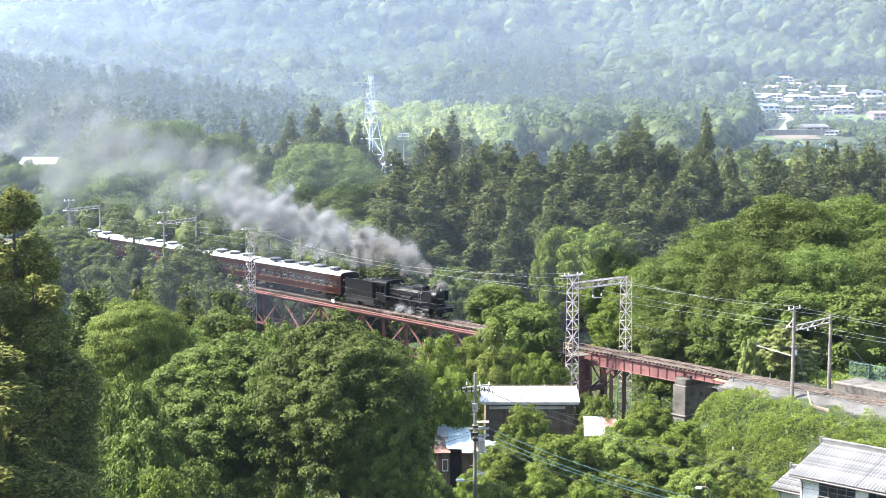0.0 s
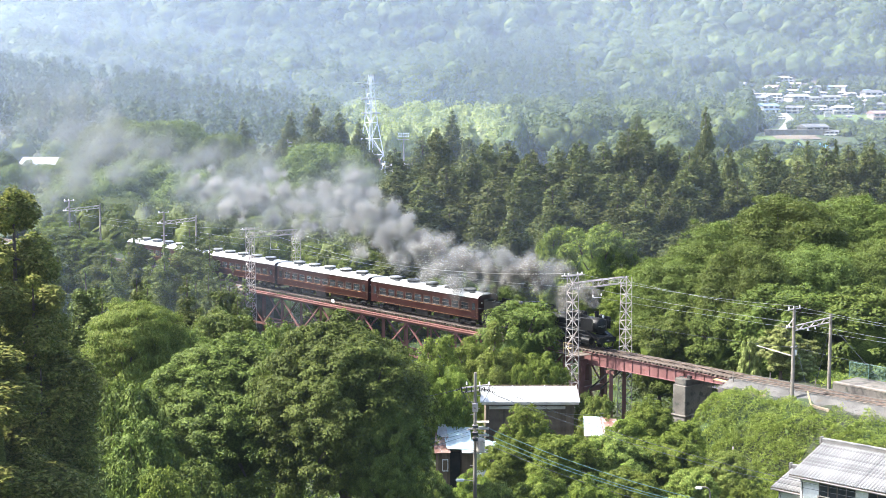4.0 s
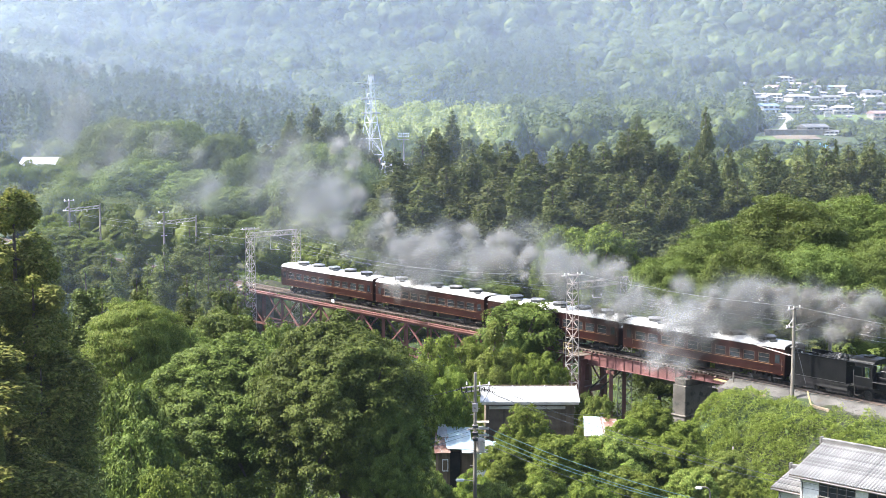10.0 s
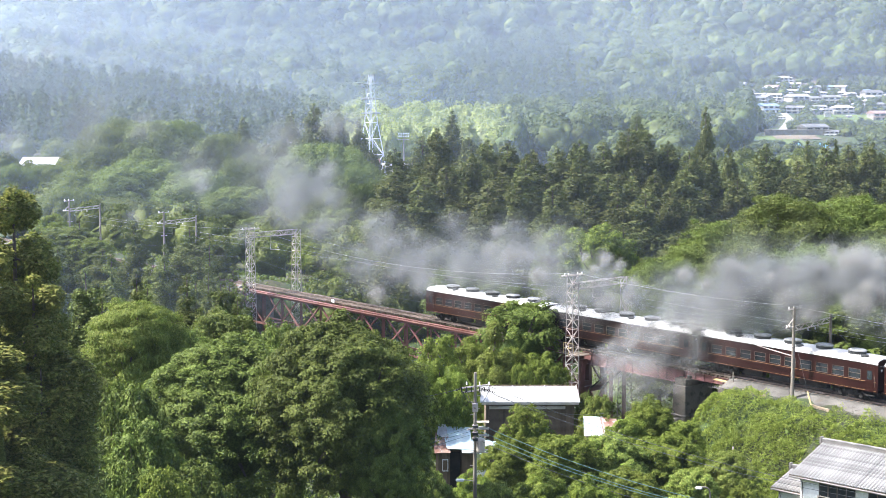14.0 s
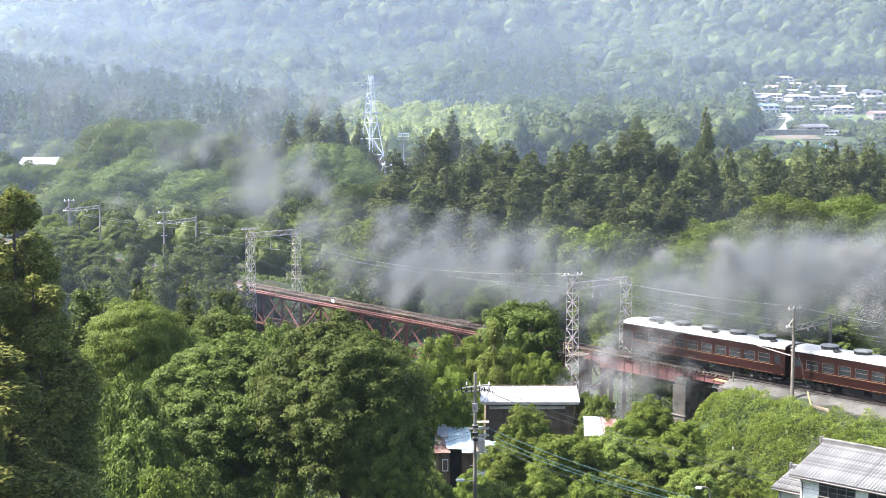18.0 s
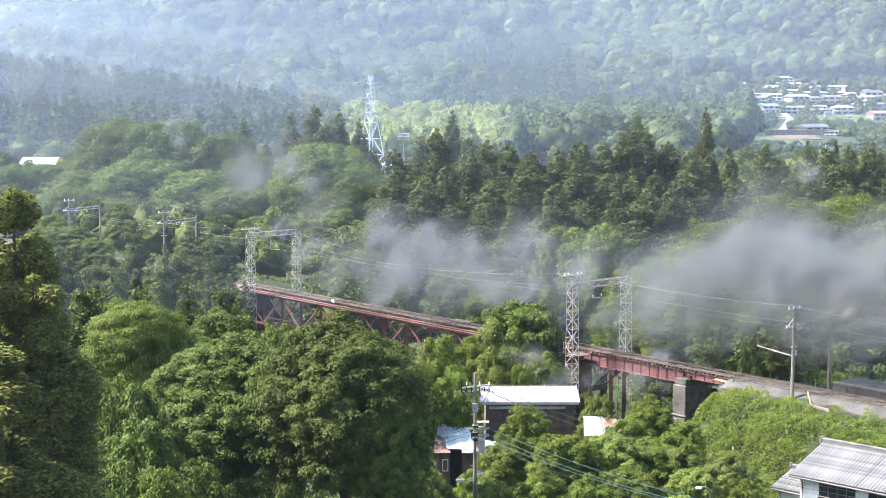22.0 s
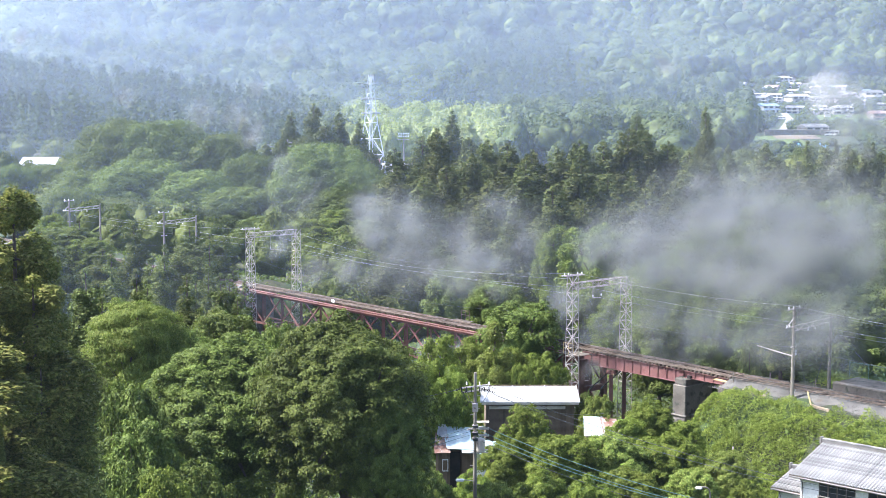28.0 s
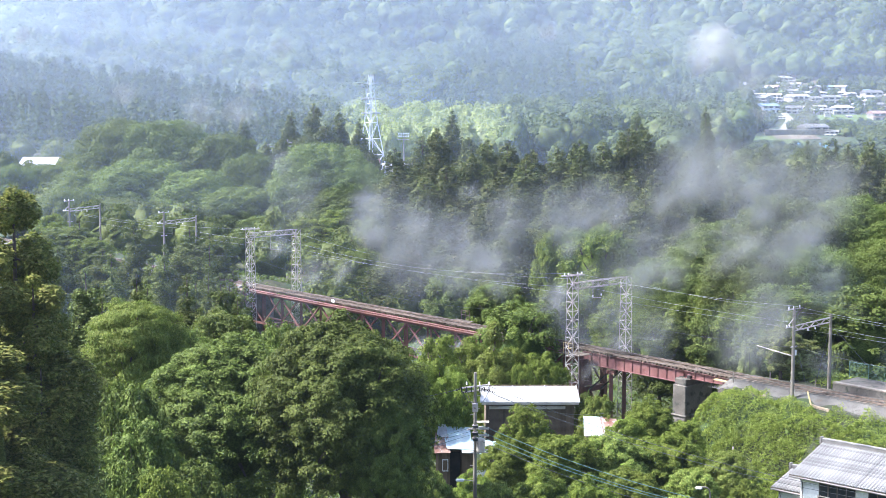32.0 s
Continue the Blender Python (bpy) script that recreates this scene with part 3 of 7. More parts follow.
def wheelset(parent, x, r, half=0.56, spokes=False, y_axle=True):
    bm = bmesh.new()
    tube(bm, (0, -half - 0.1, 0), (0, half + 0.1, 0), 0.07, n=8)
    for y in (-half, half):
        k = 1 if y > 0 else -1
        turned(bm, ((r * 0.25, y - k * 0.02), (r * 0.9, y - k * 0.02), (r + 0.03, y - k * 0.05), (r + 0.03, y - k * 0.02), (r, y), (r, y + k * 0.07), (r * 0.88, y + k * 0.07), (r * 0.84, y + k * 0.03), (r * 0.25, y + k * 0.03)), 18, "y", False)
        if spokes:
            for i in range(12):
                a = 6.28319 * i / 12
                bar(bm, (0.1 * math.cos(a), y, 0.1 * math.sin(a)), (r * 0.9 * math.cos(a), y, r * 0.9 * math.sin(a)), 0.06)
    return part("wheelset", bm, UNDER, parent, at=pose(x, 0, r))


def bogie(parent, x):
    b = part("bogie", boxes((x - 1.55, x + 1.55, 0.92, 1.04, 0.42, 0.62), (x - 1.55, x + 1.55, -1.04, -0.92, 0.42, 0.62), (x - 0.25, x + 0.25, -1.1, 1.1, 0.4, 0.75)), UNDER, parent)
    for dx in (-1.05, 1.05):
        for y in (-1.02, 1.02):
            bm = boxes((x + dx - 0.16, x + dx + 0.16, y - 0.12, y + 0.12, 0.28, 0.62))
            part("axle_box", bm, UNDER, b)
        for y in (-1.0, 1.0):
            bm = bmesh.new()
            tube(bm, (x + dx * 0.6, y, 0.55), (x + dx * 0.6, y, 0.85), 0.12, n=8)
            part("spring", bm, UNDER, b)
    return [wheelset(parent, x + dx, 0.43) for dx in (-1.05, 1.05)]


def build_coach():
    t = thing("passenger_coach", "maroon passenger coach with pale roof and cream lining", "railway coach", group="coaches of the train")
    half = 9.75
    # side walls in strips round the window openings
    for side in (-1, 1):
        y0, y1 = (1.37, 1.43) if side > 0 else (-1.43, -1.37)
        wall = boxes((-half, half, y0, y1, 0.98, 1.92), (-half, half, y0, y1, 2.74, 3.36))
        xs = [-half] + [v for x in WIN_X for v in (x - 0.62, x + 0.62)] + [half]
        for a, b in zip(xs[0::2], xs[1::2]):
            box(wall, a, b, y0, y1, 1.92, 2.74)
        w = part("side_wall", wall, COACH, t)
        for x in WIN_X:
            win = part("window", boxes((x - 0.62, x + 0.62, side * 1.385 - 0.004, side * 1.385 + 0.004, 1.92, 2.74)), WINDOW, t)
            fr = boxes((x - 0.62, x + 0.62, side * 1.41 - 0.012, side * 1.41 + 0.012, 1.92, 1.965), (x - 0.62, x + 0.62, side * 1.41 - 0.012, side * 1.41 + 0.012, 2.695, 2.74),
                       (x - 0.62, x + 0.62, side * 1.41 - 0.012, side * 1.41 + 0.012, 2.34, 2.385), (x - 0.62, x - 0.58, side * 1.41 - 0.012, side * 1.41 + 0.012, 1.96, 2.7), (x + 0.58, x + 0.62, side * 1.41 - 0.012, side * 1.41 + 0.012, 1.96, 2.7))
            part("frame", fr, SASH, win)
        for x in (-8.95, 8.95):
            d = part("door", boxes((x - 0.42, x + 0.42, side * 1.432 - 0.012, side * 1.432 + 0.012, 1.02, 3.05)), COACH, t)
            part("pane", boxes((x - 0.26, x + 0.26, side * 1.447 - 0.006, side * 1.447 + 0.006, 2.0, 2.75)), WINDOW, d)
            part("grab_rail", boxes((x + 0.5, x + 0.53, side * 1.46 - 0.012, side * 1.46 + 0.012, 1.4, 2.4)), SASH, t)
        for z, h in ((1.80, 0.045), (1.06, 0.025)):
            part("lining", boxes((-half + 0.15, half - 0.15, side * 1.434 - 0.003, side * 1.434 + 0.003, z, z + h)), STRIPE, t)
        part("rain_gutter", boxes((-half, half, side * 1.45 - 0.03, side * 1.45 + 0.03, 3.34, 3.4)), COACH_ROOF, t)
        part("step_board", boxes((-9.4, -8.5, side * 1.3 - 0.12, side * 1.3 + 0.12, 0.62, 0.68), (8.5, 9.4, side * 1.3 - 0.12, side * 1.3 + 0.12, 0.62, 0.68)), UNDER, t)
    # ends with gangway
    for end in (-1, 1):
        x0, x1 = sorted((end * (half - 0.06), end * half))
        part("end_wall", boxes((x0, x1, -1.37, 1.37, 0.98, 3.36)), COACH, t)
        bm = bmesh.new()
        shell(bm, *sorted((end * half, end * (half - 0.05))), roof_outline(1.40, 3.36, 0.32))
        part("roof_end", bm, COACH, t)
        x0, x1 = sorted((end * half, end * (half + 0.28)))
        part("gangway", boxes((x0, x1, -0.5, 0.5, 1.1, 3.25)), DARK, t)
        x0, x1 = sorted((end * (half - 0.2), end * (half + 0.32)))
        part("coupler", boxes((x0, x1, -0.12, 0.12, 0.78, 1.0)), UNDER, t)
        for y in (-0.95, 0.95):
            part("tail_lamp", boxes((*sorted((end * half, end * (half + 0.06))), y - 0.08, y + 0.08, 2.75, 2.91)), LENS, t)
    bm = bmesh.new()
    outer = roof_outline(1.44, 3.37, 0.40)
    shell(bm, -half + 0.06, half - 0.06, outer)
    part("roof", bm, COACH_ROOF, t, "off-white painted roof", smooth=False)
    part("floor", boxes((-half, half, -1.36, 1.36, 0.98, 1.12)), UNDER, t)
    part("seat_row", boxes(*[(x - 0.28, x + 0.28, -1.2, 1.2, 1.12, 2.05) for x in [a + 0.83 for a in WIN_X[:-1]]]), COACH, t)
    # five coolers, with small vents between
    for i in range(5):
        x = -6.7 + 3.35 * i
        bm = bmesh.new()
        turned(bm, ((0.8, 3.6), (0.8, 4.0)), 18)
        for v in bm.verts:
            v.co.x, v.co.y = x + v.co.x, v.co.y * 0.86
        c = part("cooler", bm, UNIT_SIDE, t)
        bm = bmesh.new()
        turned(bm, ((0.84, 4.0), (0.86, 4.05), (0.74, 4.12), (0.4, 4.15)), 18)
        for v in bm.verts:
            v.co.x, v.co.y = x + v.co.x, v.co.y * 0.86
        part("lid", bm, UNIT_TOP, c)
        if i % 2 == 0:
            bm = bmesh.new()
            turned(bm, ((0.32, 3.62), (0.32, 3.78), (0.4, 3.8), (0.26, 3.88)), 12)
            v = part("vent", bm, UNIT_SIDE, t)
            v.matrix_basis = pose(x + 1.25, -0.72, 0)
    # underfloor gear
    for x0, x1, y, z in ((-4.6, -2.4, -1.05, 0.42), (-1.6, 0.6, -1.1, 0.36), (1.5, 4.4, -1.0, 0.45), (-4.2, -1.4, 0.6, 0.45), (0.4, 4.0, 0.65, 0.4)):
        bm = boxes((x0, x1, y, y + 0.55, z, 0.98))
        bmesh.ops.bevel(bm, geom=bm.edges[:], offset=0.05, segments=1, affect="EDGES")
        part("equipment_box", bm, UNDER, t)
    bogie(t, -6.9)
    bogie(t, 6.9)
    return t


def build_tender():
    t = thing("tender", "black riveted tender heaped with coal", "railway tender")
    part("tank", boxes((-2.75, 2.75, -1.35, 1.35, 1.25, 2.75)), BLACK, t)
    for side in (-1, 1):
        vs = boxes((-2.75, 2.75, side * 1.33 - 0.03, side * 1.33 + 0.03, 2.75, 3.2))
        part("coal_board", vs, BLACK, t)
        part("rim", boxes((-2.75, 2.75, side * 1.36 - 0.05, side * 1.36 + 0.05, 3.2, 3.26)), BLACK, t)
        part("sill_line", boxes((-2.75, 2.75, side * 1.365 - 0.008, side * 1.365 + 0.008, 1.3, 1.34)), ENGINE_STEEL, t)
        part("frame_side", boxes((-2.8, 2.8, side * 1.15 - 0.04, side * 1.15 + 0.04, 0.62, 1.25)), UNDER, t)
    part("front_board", boxes((2.65, 2.72, -1.3, 1.3, 2.75, 3.15)), BLACK, t)
    part("rear_board", boxes((-2.72, -2.65, -1.3, 1.3, 2.75, 3.0)), BLACK, t)
    rng = np.random.RandomState(4)
    bm = bmesh.new()
    for i in range(150):
        x, y = -1.4 + 3.9 * rng.rand(), -1.15 + 2.3 * rng.rand()
        z = 2.75 + 0.55 * (1 - (y / 1.3) ** 2) * min(1, (x + 1.5) / 2.0)
        r = 0.16 + 0.14 * rng.rand()
        bmesh.ops.create_icosphere(bm, subdivisions=1, radius=r, matrix=Matrix.Translation((x, y, z)) @ Euler(rng.rand(3) * 3).to_matrix().to_4x4() @ Matrix.Diagonal((1, 0.8, 0.7, 1)))
    part("coal_heap", bm, COAL, t)
    part("lamp", boxes((-2.86, -2.75, -0.12, 0.12, 2.75, 3.0)), LENS, t)
    part("deck", boxes((-3.05, 3.0, -1.3, 1.3, 1.08, 1.25)), UNDER, t)
    part("buffer_beam", boxes((-3.15, -3.0, -1.3, 1.3, 0.7, 1.15)), UNDER, t)
    part("water_hatch", boxes((-2.5, -1.7, -0.4, 0.4, 2.75, 3.0)), BLACK, t)
    for x in (-1.75, 1.75):
        for dx in (-0.85, 0.85):
            wheelset(t, x + dx, 0.43)
        for y in (-1.0, 1.0):
            part("bogie_side", boxes((x - 1.2, x + 1.2, y - 0.06, y + 0.06, 0.32, 0.66)), UNDER, t)
    return t


def build_engine():
    t = thing("steam_locomotive", "black steam locomotive with side smoke deflectors and bright rods", "locomotive")
    # x: front buffer beam at +5.9, cab rear at -5.7
    bm = bmesh.new()
    turned(bm, ((0.72, 5.02), (0.8, 4.95), (0.8, 3.2), (0.79, 3.19)), 24, "x")
    part("smokebox", bm, BLACK, t, at=pose(0, 0, 2.33), smooth=True)
    bm = bmesh.new()
    turned(bm, ((0.15, 5.14), (0.45, 5.1), (0.66, 5.02), (0.68, 4.98)), 20, "x")
    door = part("smokebox_door", bm, BLACK, t, at=pose(0, 0, 2.33))
    part("hinge", boxes((5.08, 5.16, -0.6, 0.1, -0.04, 0.04)), ENGINE_STEEL, door)
    bm = bmesh.new()
    turned(bm, ((0.79, 3.2), (0.79, 0.4), (0.86, -1.2), (0.86, -3.0)), 24, "x")
    part("boiler", bm, BLACK, t, at=pose(0, 0, 2.33), smooth=True)
    for x in (2.4, 1.2, 0.0, -1.3, -2.4):
        bm = bmesh.new()
        r = 0.8 if x > 0 else 0.81 + 0.03 * -x
        turned(bm, ((r, x - 0.03), (r + 0.012, x - 0.02), (r + 0.012, x + 0.02), (r, x + 0.03)), 24, "x", False)
        part("boiler_band", bm, ENGINE_STEEL if x > 2 else BLACK, t, at=pose(0, 0, 2.33))
    part("firebox", boxes((-3.6, -2.0, -0.8, 0.8, 1.0, 2.5)), BLACK, t)
    bm = bmesh.new()
    turned(bm, ((0.26, 3.05), (0.22, 3.15), (0.22, 3.62), (0.27, 3.66), (0.27, 3.72), (0.2, 3.72), (0.2, 3.3)), 18, "z", False)
    part("chimney", bm, BLACK, t, at=pose(4.25, 0, 0))
    # long combined dome
    bm = bmesh.new()
    out = [(0.5 * math.copysign(abs(math.cos(a)) ** 0.7, math.cos(a)), 2.95 + 0.62 * math.sin(a) ** 0.6) for a in [math.pi * i / 10 for i in range(11)]]
    shell(bm, 0.55, 2.55, out)
    bmesh.ops.bevel(bm, geom=[e for e in bm.edges if abs(e.verts[0].co.x - e.verts[1].co.x) < 0.01], offset=0.12, segments=2, affect="EDGES")
    part("dome", bm, BLACK, t)
    part("whistle", boxes((-2.3, -2.15, -0.05, 0.05, 3.1, 3.55)), ENGINE_STEEL, t)
    part("safety_valve", boxes((-1.9, -1.6, -0.2, 0.2, 3.1, 3.4)), ENGINE_STEEL, t)
    # cab
    cab = part("cab", boxes((-5.2, -3.4, -1.36, -1.31, 1.35, 2.1), (-5.2, -3.4, 1.31, 1.36, 1.35, 2.1), (-3.46, -3.4, -1.31, 1.31, 1.35, 2.2), (-3.46, -3.4, -1.31, -0.86, 2.2, 3.35), (-3.46, -3.4, 0.86, 1.31, 2.2, 3.35),
                            (-5.2, -3.4, -1.36, -1.31, 2.95, 3.25), (-5.2, -3.4, 1.31, 1.36, 2.95, 3.25), (-3.7, -3.46, -1.36, -1.31, 2.1, 2.95), (-3.7, -3.46, 1.31, 1.36, 2.1, 2.95), (-4.5, -4.4, -1.36, -1.31, 2.1, 2.95), (-4.5, -4.4, 1.31, 1.36, 2.1, 2.95)), BLACK, t)
    bm = bmesh.new()
    shell(bm, -5.75, -3.3, roof_outline(1.42, 3.22, 0.42))
    part("cab_roof", bm, BLACK, cab)
    part("roof_hatch", boxes((-4.9, -4.3, -0.5, 0.5, 3.62, 3.75)), BLACK, cab)
    part("cab_floor", boxes((-5.6, -3.4, -1.3, 1.3, 1.2, 1.35)), UNDER, cab)
    for side in (-1, 1):
        part("window_trim", boxes((-4.4, -3.7, side * 1.37 - 0.02, side * 1.37 + 0.02, 2.06, 2.12), (-5.2, -4.5, side * 1.37 - 0.02, side * 1.37 + 0.02, 2.06, 2.12)), ENGINE_STEEL, cab)
        part("handrail", boxes((-5.3, -5.26, side * 1.38 - 0.02, side * 1.38 + 0.02, 1.3, 2.6)), ENGINE_STEEL, cab)
        part("cab_step", boxes((-5.2, -4.7, side * 1.25 - 0.12, side * 1.25 + 0.12, 0.45, 0.5), (-5.2, -5.14, side * 1.3 - 0.03, side * 1.3 + 0.03, 0.45, 1.25)), UNDER, t)
        # running board with bright edge, sloping down at the front
        rb = boxes((-3.4, 4.0, side * 1.12 - 0.24, side * 1.12 + 0.24, 1.78, 1.83))
        bar(rb, (3.98, side * 1.12, 1.8), (5.3, side * 1.12, 1.2), 0.48, 0.05)
        part("running_board", rb, BLACK, t)
        part("board_edge", boxes((-3.4, 4.0, side * 1.372 - 0.012, side * 1.372 + 0.012, 1.77, 1.84)), ENGINE_STEEL, t)
        bm = boxes((3.25, 4.95, side * 1.28 - 0.012, side * 1.28 + 0.012, 1.9, 3.1))
        sd = part("smoke_deflector", bm, BLACK, t)
        part("deflector_rim", boxes((3.25, 4.95, side * 1.28 - 0.025, side * 1.28 + 0.025, 3.1, 3.14)), ENGINE_STEEL, sd)
        bm = bmesh.new()
        tube(bm, (-3.3, side * 0.92, 2.75), (4.8, side * 0.86, 2.72), 0.025)
        part("handrail", bm, ENGINE_STEEL, t)
        bm = bmesh.new()
        tube(bm, (-0.6, side * 1.1, 2.02), (1.1, side * 1.1, 2.02), 0.2, n=12)
        part("air_tank", bm, BLACK, t)
        bm = bmesh.new()
        tube(bm, (-3.0, side * 0.98, 2.2), (3.0, side * 0.9, 1.95), 0.05)
        tube(bm, (0.9, side * 0.85, 3.0), (1.1, side * 1.0, 1.9), 0.04)
        tube(bm, (2.0, side * 0.85, 3.0), (2.3, side * 1.0, 1.9), 0.04)
        part("pipework", bm, UNDER, t)
        bm = bmesh.new()
        tube(bm, (3.35, side * 1.02, 0.84), (4.5, side * 1.02, 0.84), 0.36, n=16)
        tube(bm, (3.3, side * 1.02, 1.3), (4.6, side * 1.02, 1.3), 0.2, n=12)
        part("cylinder", bm, BLACK, t)
        part("slide_bar", boxes((1.9, 3.4, side * 1.02 - 0.05, side * 1.02 + 0.05, 0.98, 1.06), (1.9, 3.4, side * 1.02 - 0.05, side * 1.02 + 0.05, 0.62, 0.7)), ENGINE_STEEL, t)
        part("sand_pipe", boxes((1.45, 1.5, side * 0.8 - 0.03, side * 0.8 + 0.03, 0.2, 1.8)), UNDER, t)
    part("frame", boxes((-5.6, 5.7, -0.5, 0.5, 0.75, 1.3)), UNDER, t)
    part("buffer_beam", boxes((5.6, 5.75, -1.25, 1.25, 0.75, 1.2)), BLACK, t)
    part("coupler", boxes((5.75, 6.05, -0.12, 0.12, 0.78, 1.0)), UNDER, t)
    part("front_deck", boxes((4.7, 5.7, -1.1, 1.1, 1.2, 1.26)), BLACK, t)
    bm = bmesh.new()
    for k in (-1, 1):
        bar(bm, (5.75, k * 0.9, 0.75), (5.95, k * 0.45, 0.18), 0.08)
    bar(bm, (5.95, -0.55, 0.2), (5.95, 0.55, 0.2), 0.08, 0.14)
    part("rail_guard", bm, BLACK, t)
    bm = bmesh.new()
    turned(bm, ((0.17, 0), (0.2, 0.03), (0.2, 0.34), (0.12, 0.4)), 14, "x")
    lamp = part("headlight", bm, BLACK, t, at=pose(4.72, 0, 3.33))
    bm = bmesh.new()
    turned(bm, ((0.17, 0.4), (0.17, 0.43)), 14, "x")
    part("lens", bm, LENS, lamp)
    part("number_plate", boxes((5.14, 5.17, -0.3, 0.3, 2.2, 2.38)), ENGINE_STEEL, t)
    drivers = [wheelset(t, x, 0.76, spokes=True) for x in (-1.75, 0.0, 1.75)]
    small = [wheelset(t, x, 0.43) for x in (4.2, -4.3)]
    rods = []
    for side in (-1, 1):
        bm = bmesh.new()
        bar(bm, (-1.75, 0, 0), (1.75, 0, 0), 0.07, 0.13)
        for x in (-1.75, 0, 1.75):
            tube(bm, (x, -0.06, 0), (x, 0.06, 0), 0.13, n=12)
        rods.append((part("coupling_rod", bm, ENGINE_STEEL, t), side))
    return t, drivers, rods


coach = build_coach()
COACHES = [coach] + [copy_thing(coach, Matrix()) for _ in range(3)]
TENDER = build_tender()
ENGINE, DRIVERS, RODS = build_engine()


# ---- plants ----
def kites(rng, c, nrm, size, slim=0.6, droop=0.12):
    """Pointed leaf sprays at the points c, facing nrm."""
    n = len(c)
    nrm = nrm / np.maximum(np.linalg.norm(nrm, axis=1, keepdims=True), 1e-6)
    r = rng.randn(n, 3)
    u = np.cross(nrm, r)
    u /= np.maximum(np.linalg.norm(u, axis=1, keepdims=True), 1e-6)
    w = np.cross(nrm, u)
    s = np.asarray(size).reshape(-1, 1) * np.ones((n, 1))
    tip = c + u * s * 0.62 - nrm * s * droop
    a = c - u * s * 0.45 + w * s * slim * 0.55
    b = c - u * s * 0.45 - w * s * slim * 0.55
    v = np.stack([a, tip, b], 1).reshape(-1, 3)
    return v, np.arange(3 * n).reshape(-1, 3)


def mesh_of(name, v, f, material):
    me = bpy.data.meshes.new(name)
    n, k = f.shape
    me.vertices.add(len(v))
    me.vertices.foreach_set("co", np.asarray(v, np.float32).ravel())
    me.loops.add(n * k)
    me.loops.foreach_set("vertex_index", np.asarray(f, np.int32).ravel())
    me.polygons.add(n)
    me.polygons.foreach_set("loop_start", np.arange(0, k * n, k, dtype=np.int32))
    me.update(calc_edges=True)
    me.materials.append(material)
    return me


def sphere_dirs(rng, n, up=0.0):
    d = rng.randn(n, 3)
    d[:, 2] += up
    return d / np.linalg.norm(d, axis=1, keepdims=True)


def leaf_mass(r, z, n, rng, rough=0.12):
    """The shady leaf mass inside a crown: rings of radius r at the heights z, unevenly dented."""
    a = np.arange(n) * 6.2832 / n
    v, f = [], []
    for i, (q, h) in enumerate(zip(r, z)):
        w = q * (1 + rough * rng.randn(n))
        v.append(np.stack([w * np.cos(a + i * 0.3), w * np.sin(a + i * 0.3), h + rough * q * rng.randn(n)], 1))
        if i:
            k, j = np.arange(n), (np.arange(n) + 1) % n
            lo, hi = (i - 1) * n, i * n
            f += [np.stack([lo + k, lo + j, hi + j], 1), np.stack([lo + k, hi + j, hi + k], 1)]
    return np.concatenate(v), np.concatenate(f)


def joined(*pairs):
    v, f, k = [], [], 0
    for p, q in pairs:
        v.append(p), f.append(q + k)
        k += len(p)
    return np.concatenate(v), np.concatenate(f)


def broad_crown(rng, R, H, z0, lobes, leaves, size, flat=1.0, peak=0.0, cap=1.0):
    """Many small bunches on an uneven dome; sprays over their upper and outer sides. Returns points, normals, sizes, bunch centres."""
    d = sphere_dirs(rng, lobes, 0.45)
    q = rng.uniform(0, 6.28, 6)
    swell = 1 + 0.09 * np.sin(3.1 * d[:, 0] + q[0]) * np.sin(2.7 * d[:, 1] + q[1]) + 0.05 * np.sin(5 * d[:, 2] + q[2]) + 0.08 * np.sin(6.3 * d[:, 0] + q[3]) * np.sin(5.7 * d[:, 1] + q[4])
    deep = np.where(rng.rand(lobes) < 0.85, rng.uniform(0.82, 1.0, lobes), rng.uniform(0.5, 0.82, lobes)) * swell
    cen = d * deep.reshape(-1, 1) * np.array([0.86 * R, 0.86 * R, 0.5 * H]) + np.array([0, 0, z0 + 0.46 * H])
    cen[:, 2] = np.where(cen[:, 2] < z0, z0 + 0.2 * (z0 - cen[:, 2]), cen[:, 2])
    lr = rng.uniform(0.09, 0.19, lobes) * R * min(1.0, math.sqrt(330 / lobes))
    pick = rng.choice(lobes, leaves, p=lr ** 2 / np.sum(lr ** 2))
    dd = sphere_dirs(rng, leaves, cap)
    p = cen[pick] + dd * (lr[pick] * rng.uniform(0.6, 1.1, leaves)).reshape(-1, 1) * np.array([1.12, 1.12, min(0.62 * flat, 0.85)])
    p[:, 2] -= 0.06 * (np.linalg.norm((p - cen[pick])[:, :2], axis=1)) ** 1.5 / max(R, 1) * 2
    for k, lim in ((2, None), (0, R), (1, R)):
        if lim:
            p[:, k] *= lim / np.percentile(np.abs(p[:, k]), 99.6)
        else:
            f = (p[:, 2] - z0) / (np.percentile(p[:, 2], 99.97) - z0)
            cen[:, 2] = z0 + (cen[:, 2] - z0) / (np.percentile(p[:, 2], 99.97) - z0) * H
            p[:, 2] = z0 + f * H
    p[:, 2] = np.maximum(p[:, 2], 0.1 * z0 + 0.1)
    for q_ in (p, cen):
        q_[:, :2] *= 1 - peak * np.clip((q_[:, 2:] - z0) / H, 0, 1) ** 2
    nrm = dd * 0.7 + d[pick] * 0.2 + np.array([0, 0, 0.38 * cap]) + rng.randn(len(p), 3) * (0.5 - 0.2 * cap)
    return p, nrm, size * rng.uniform(0.55, 1.3, len(p)), cen


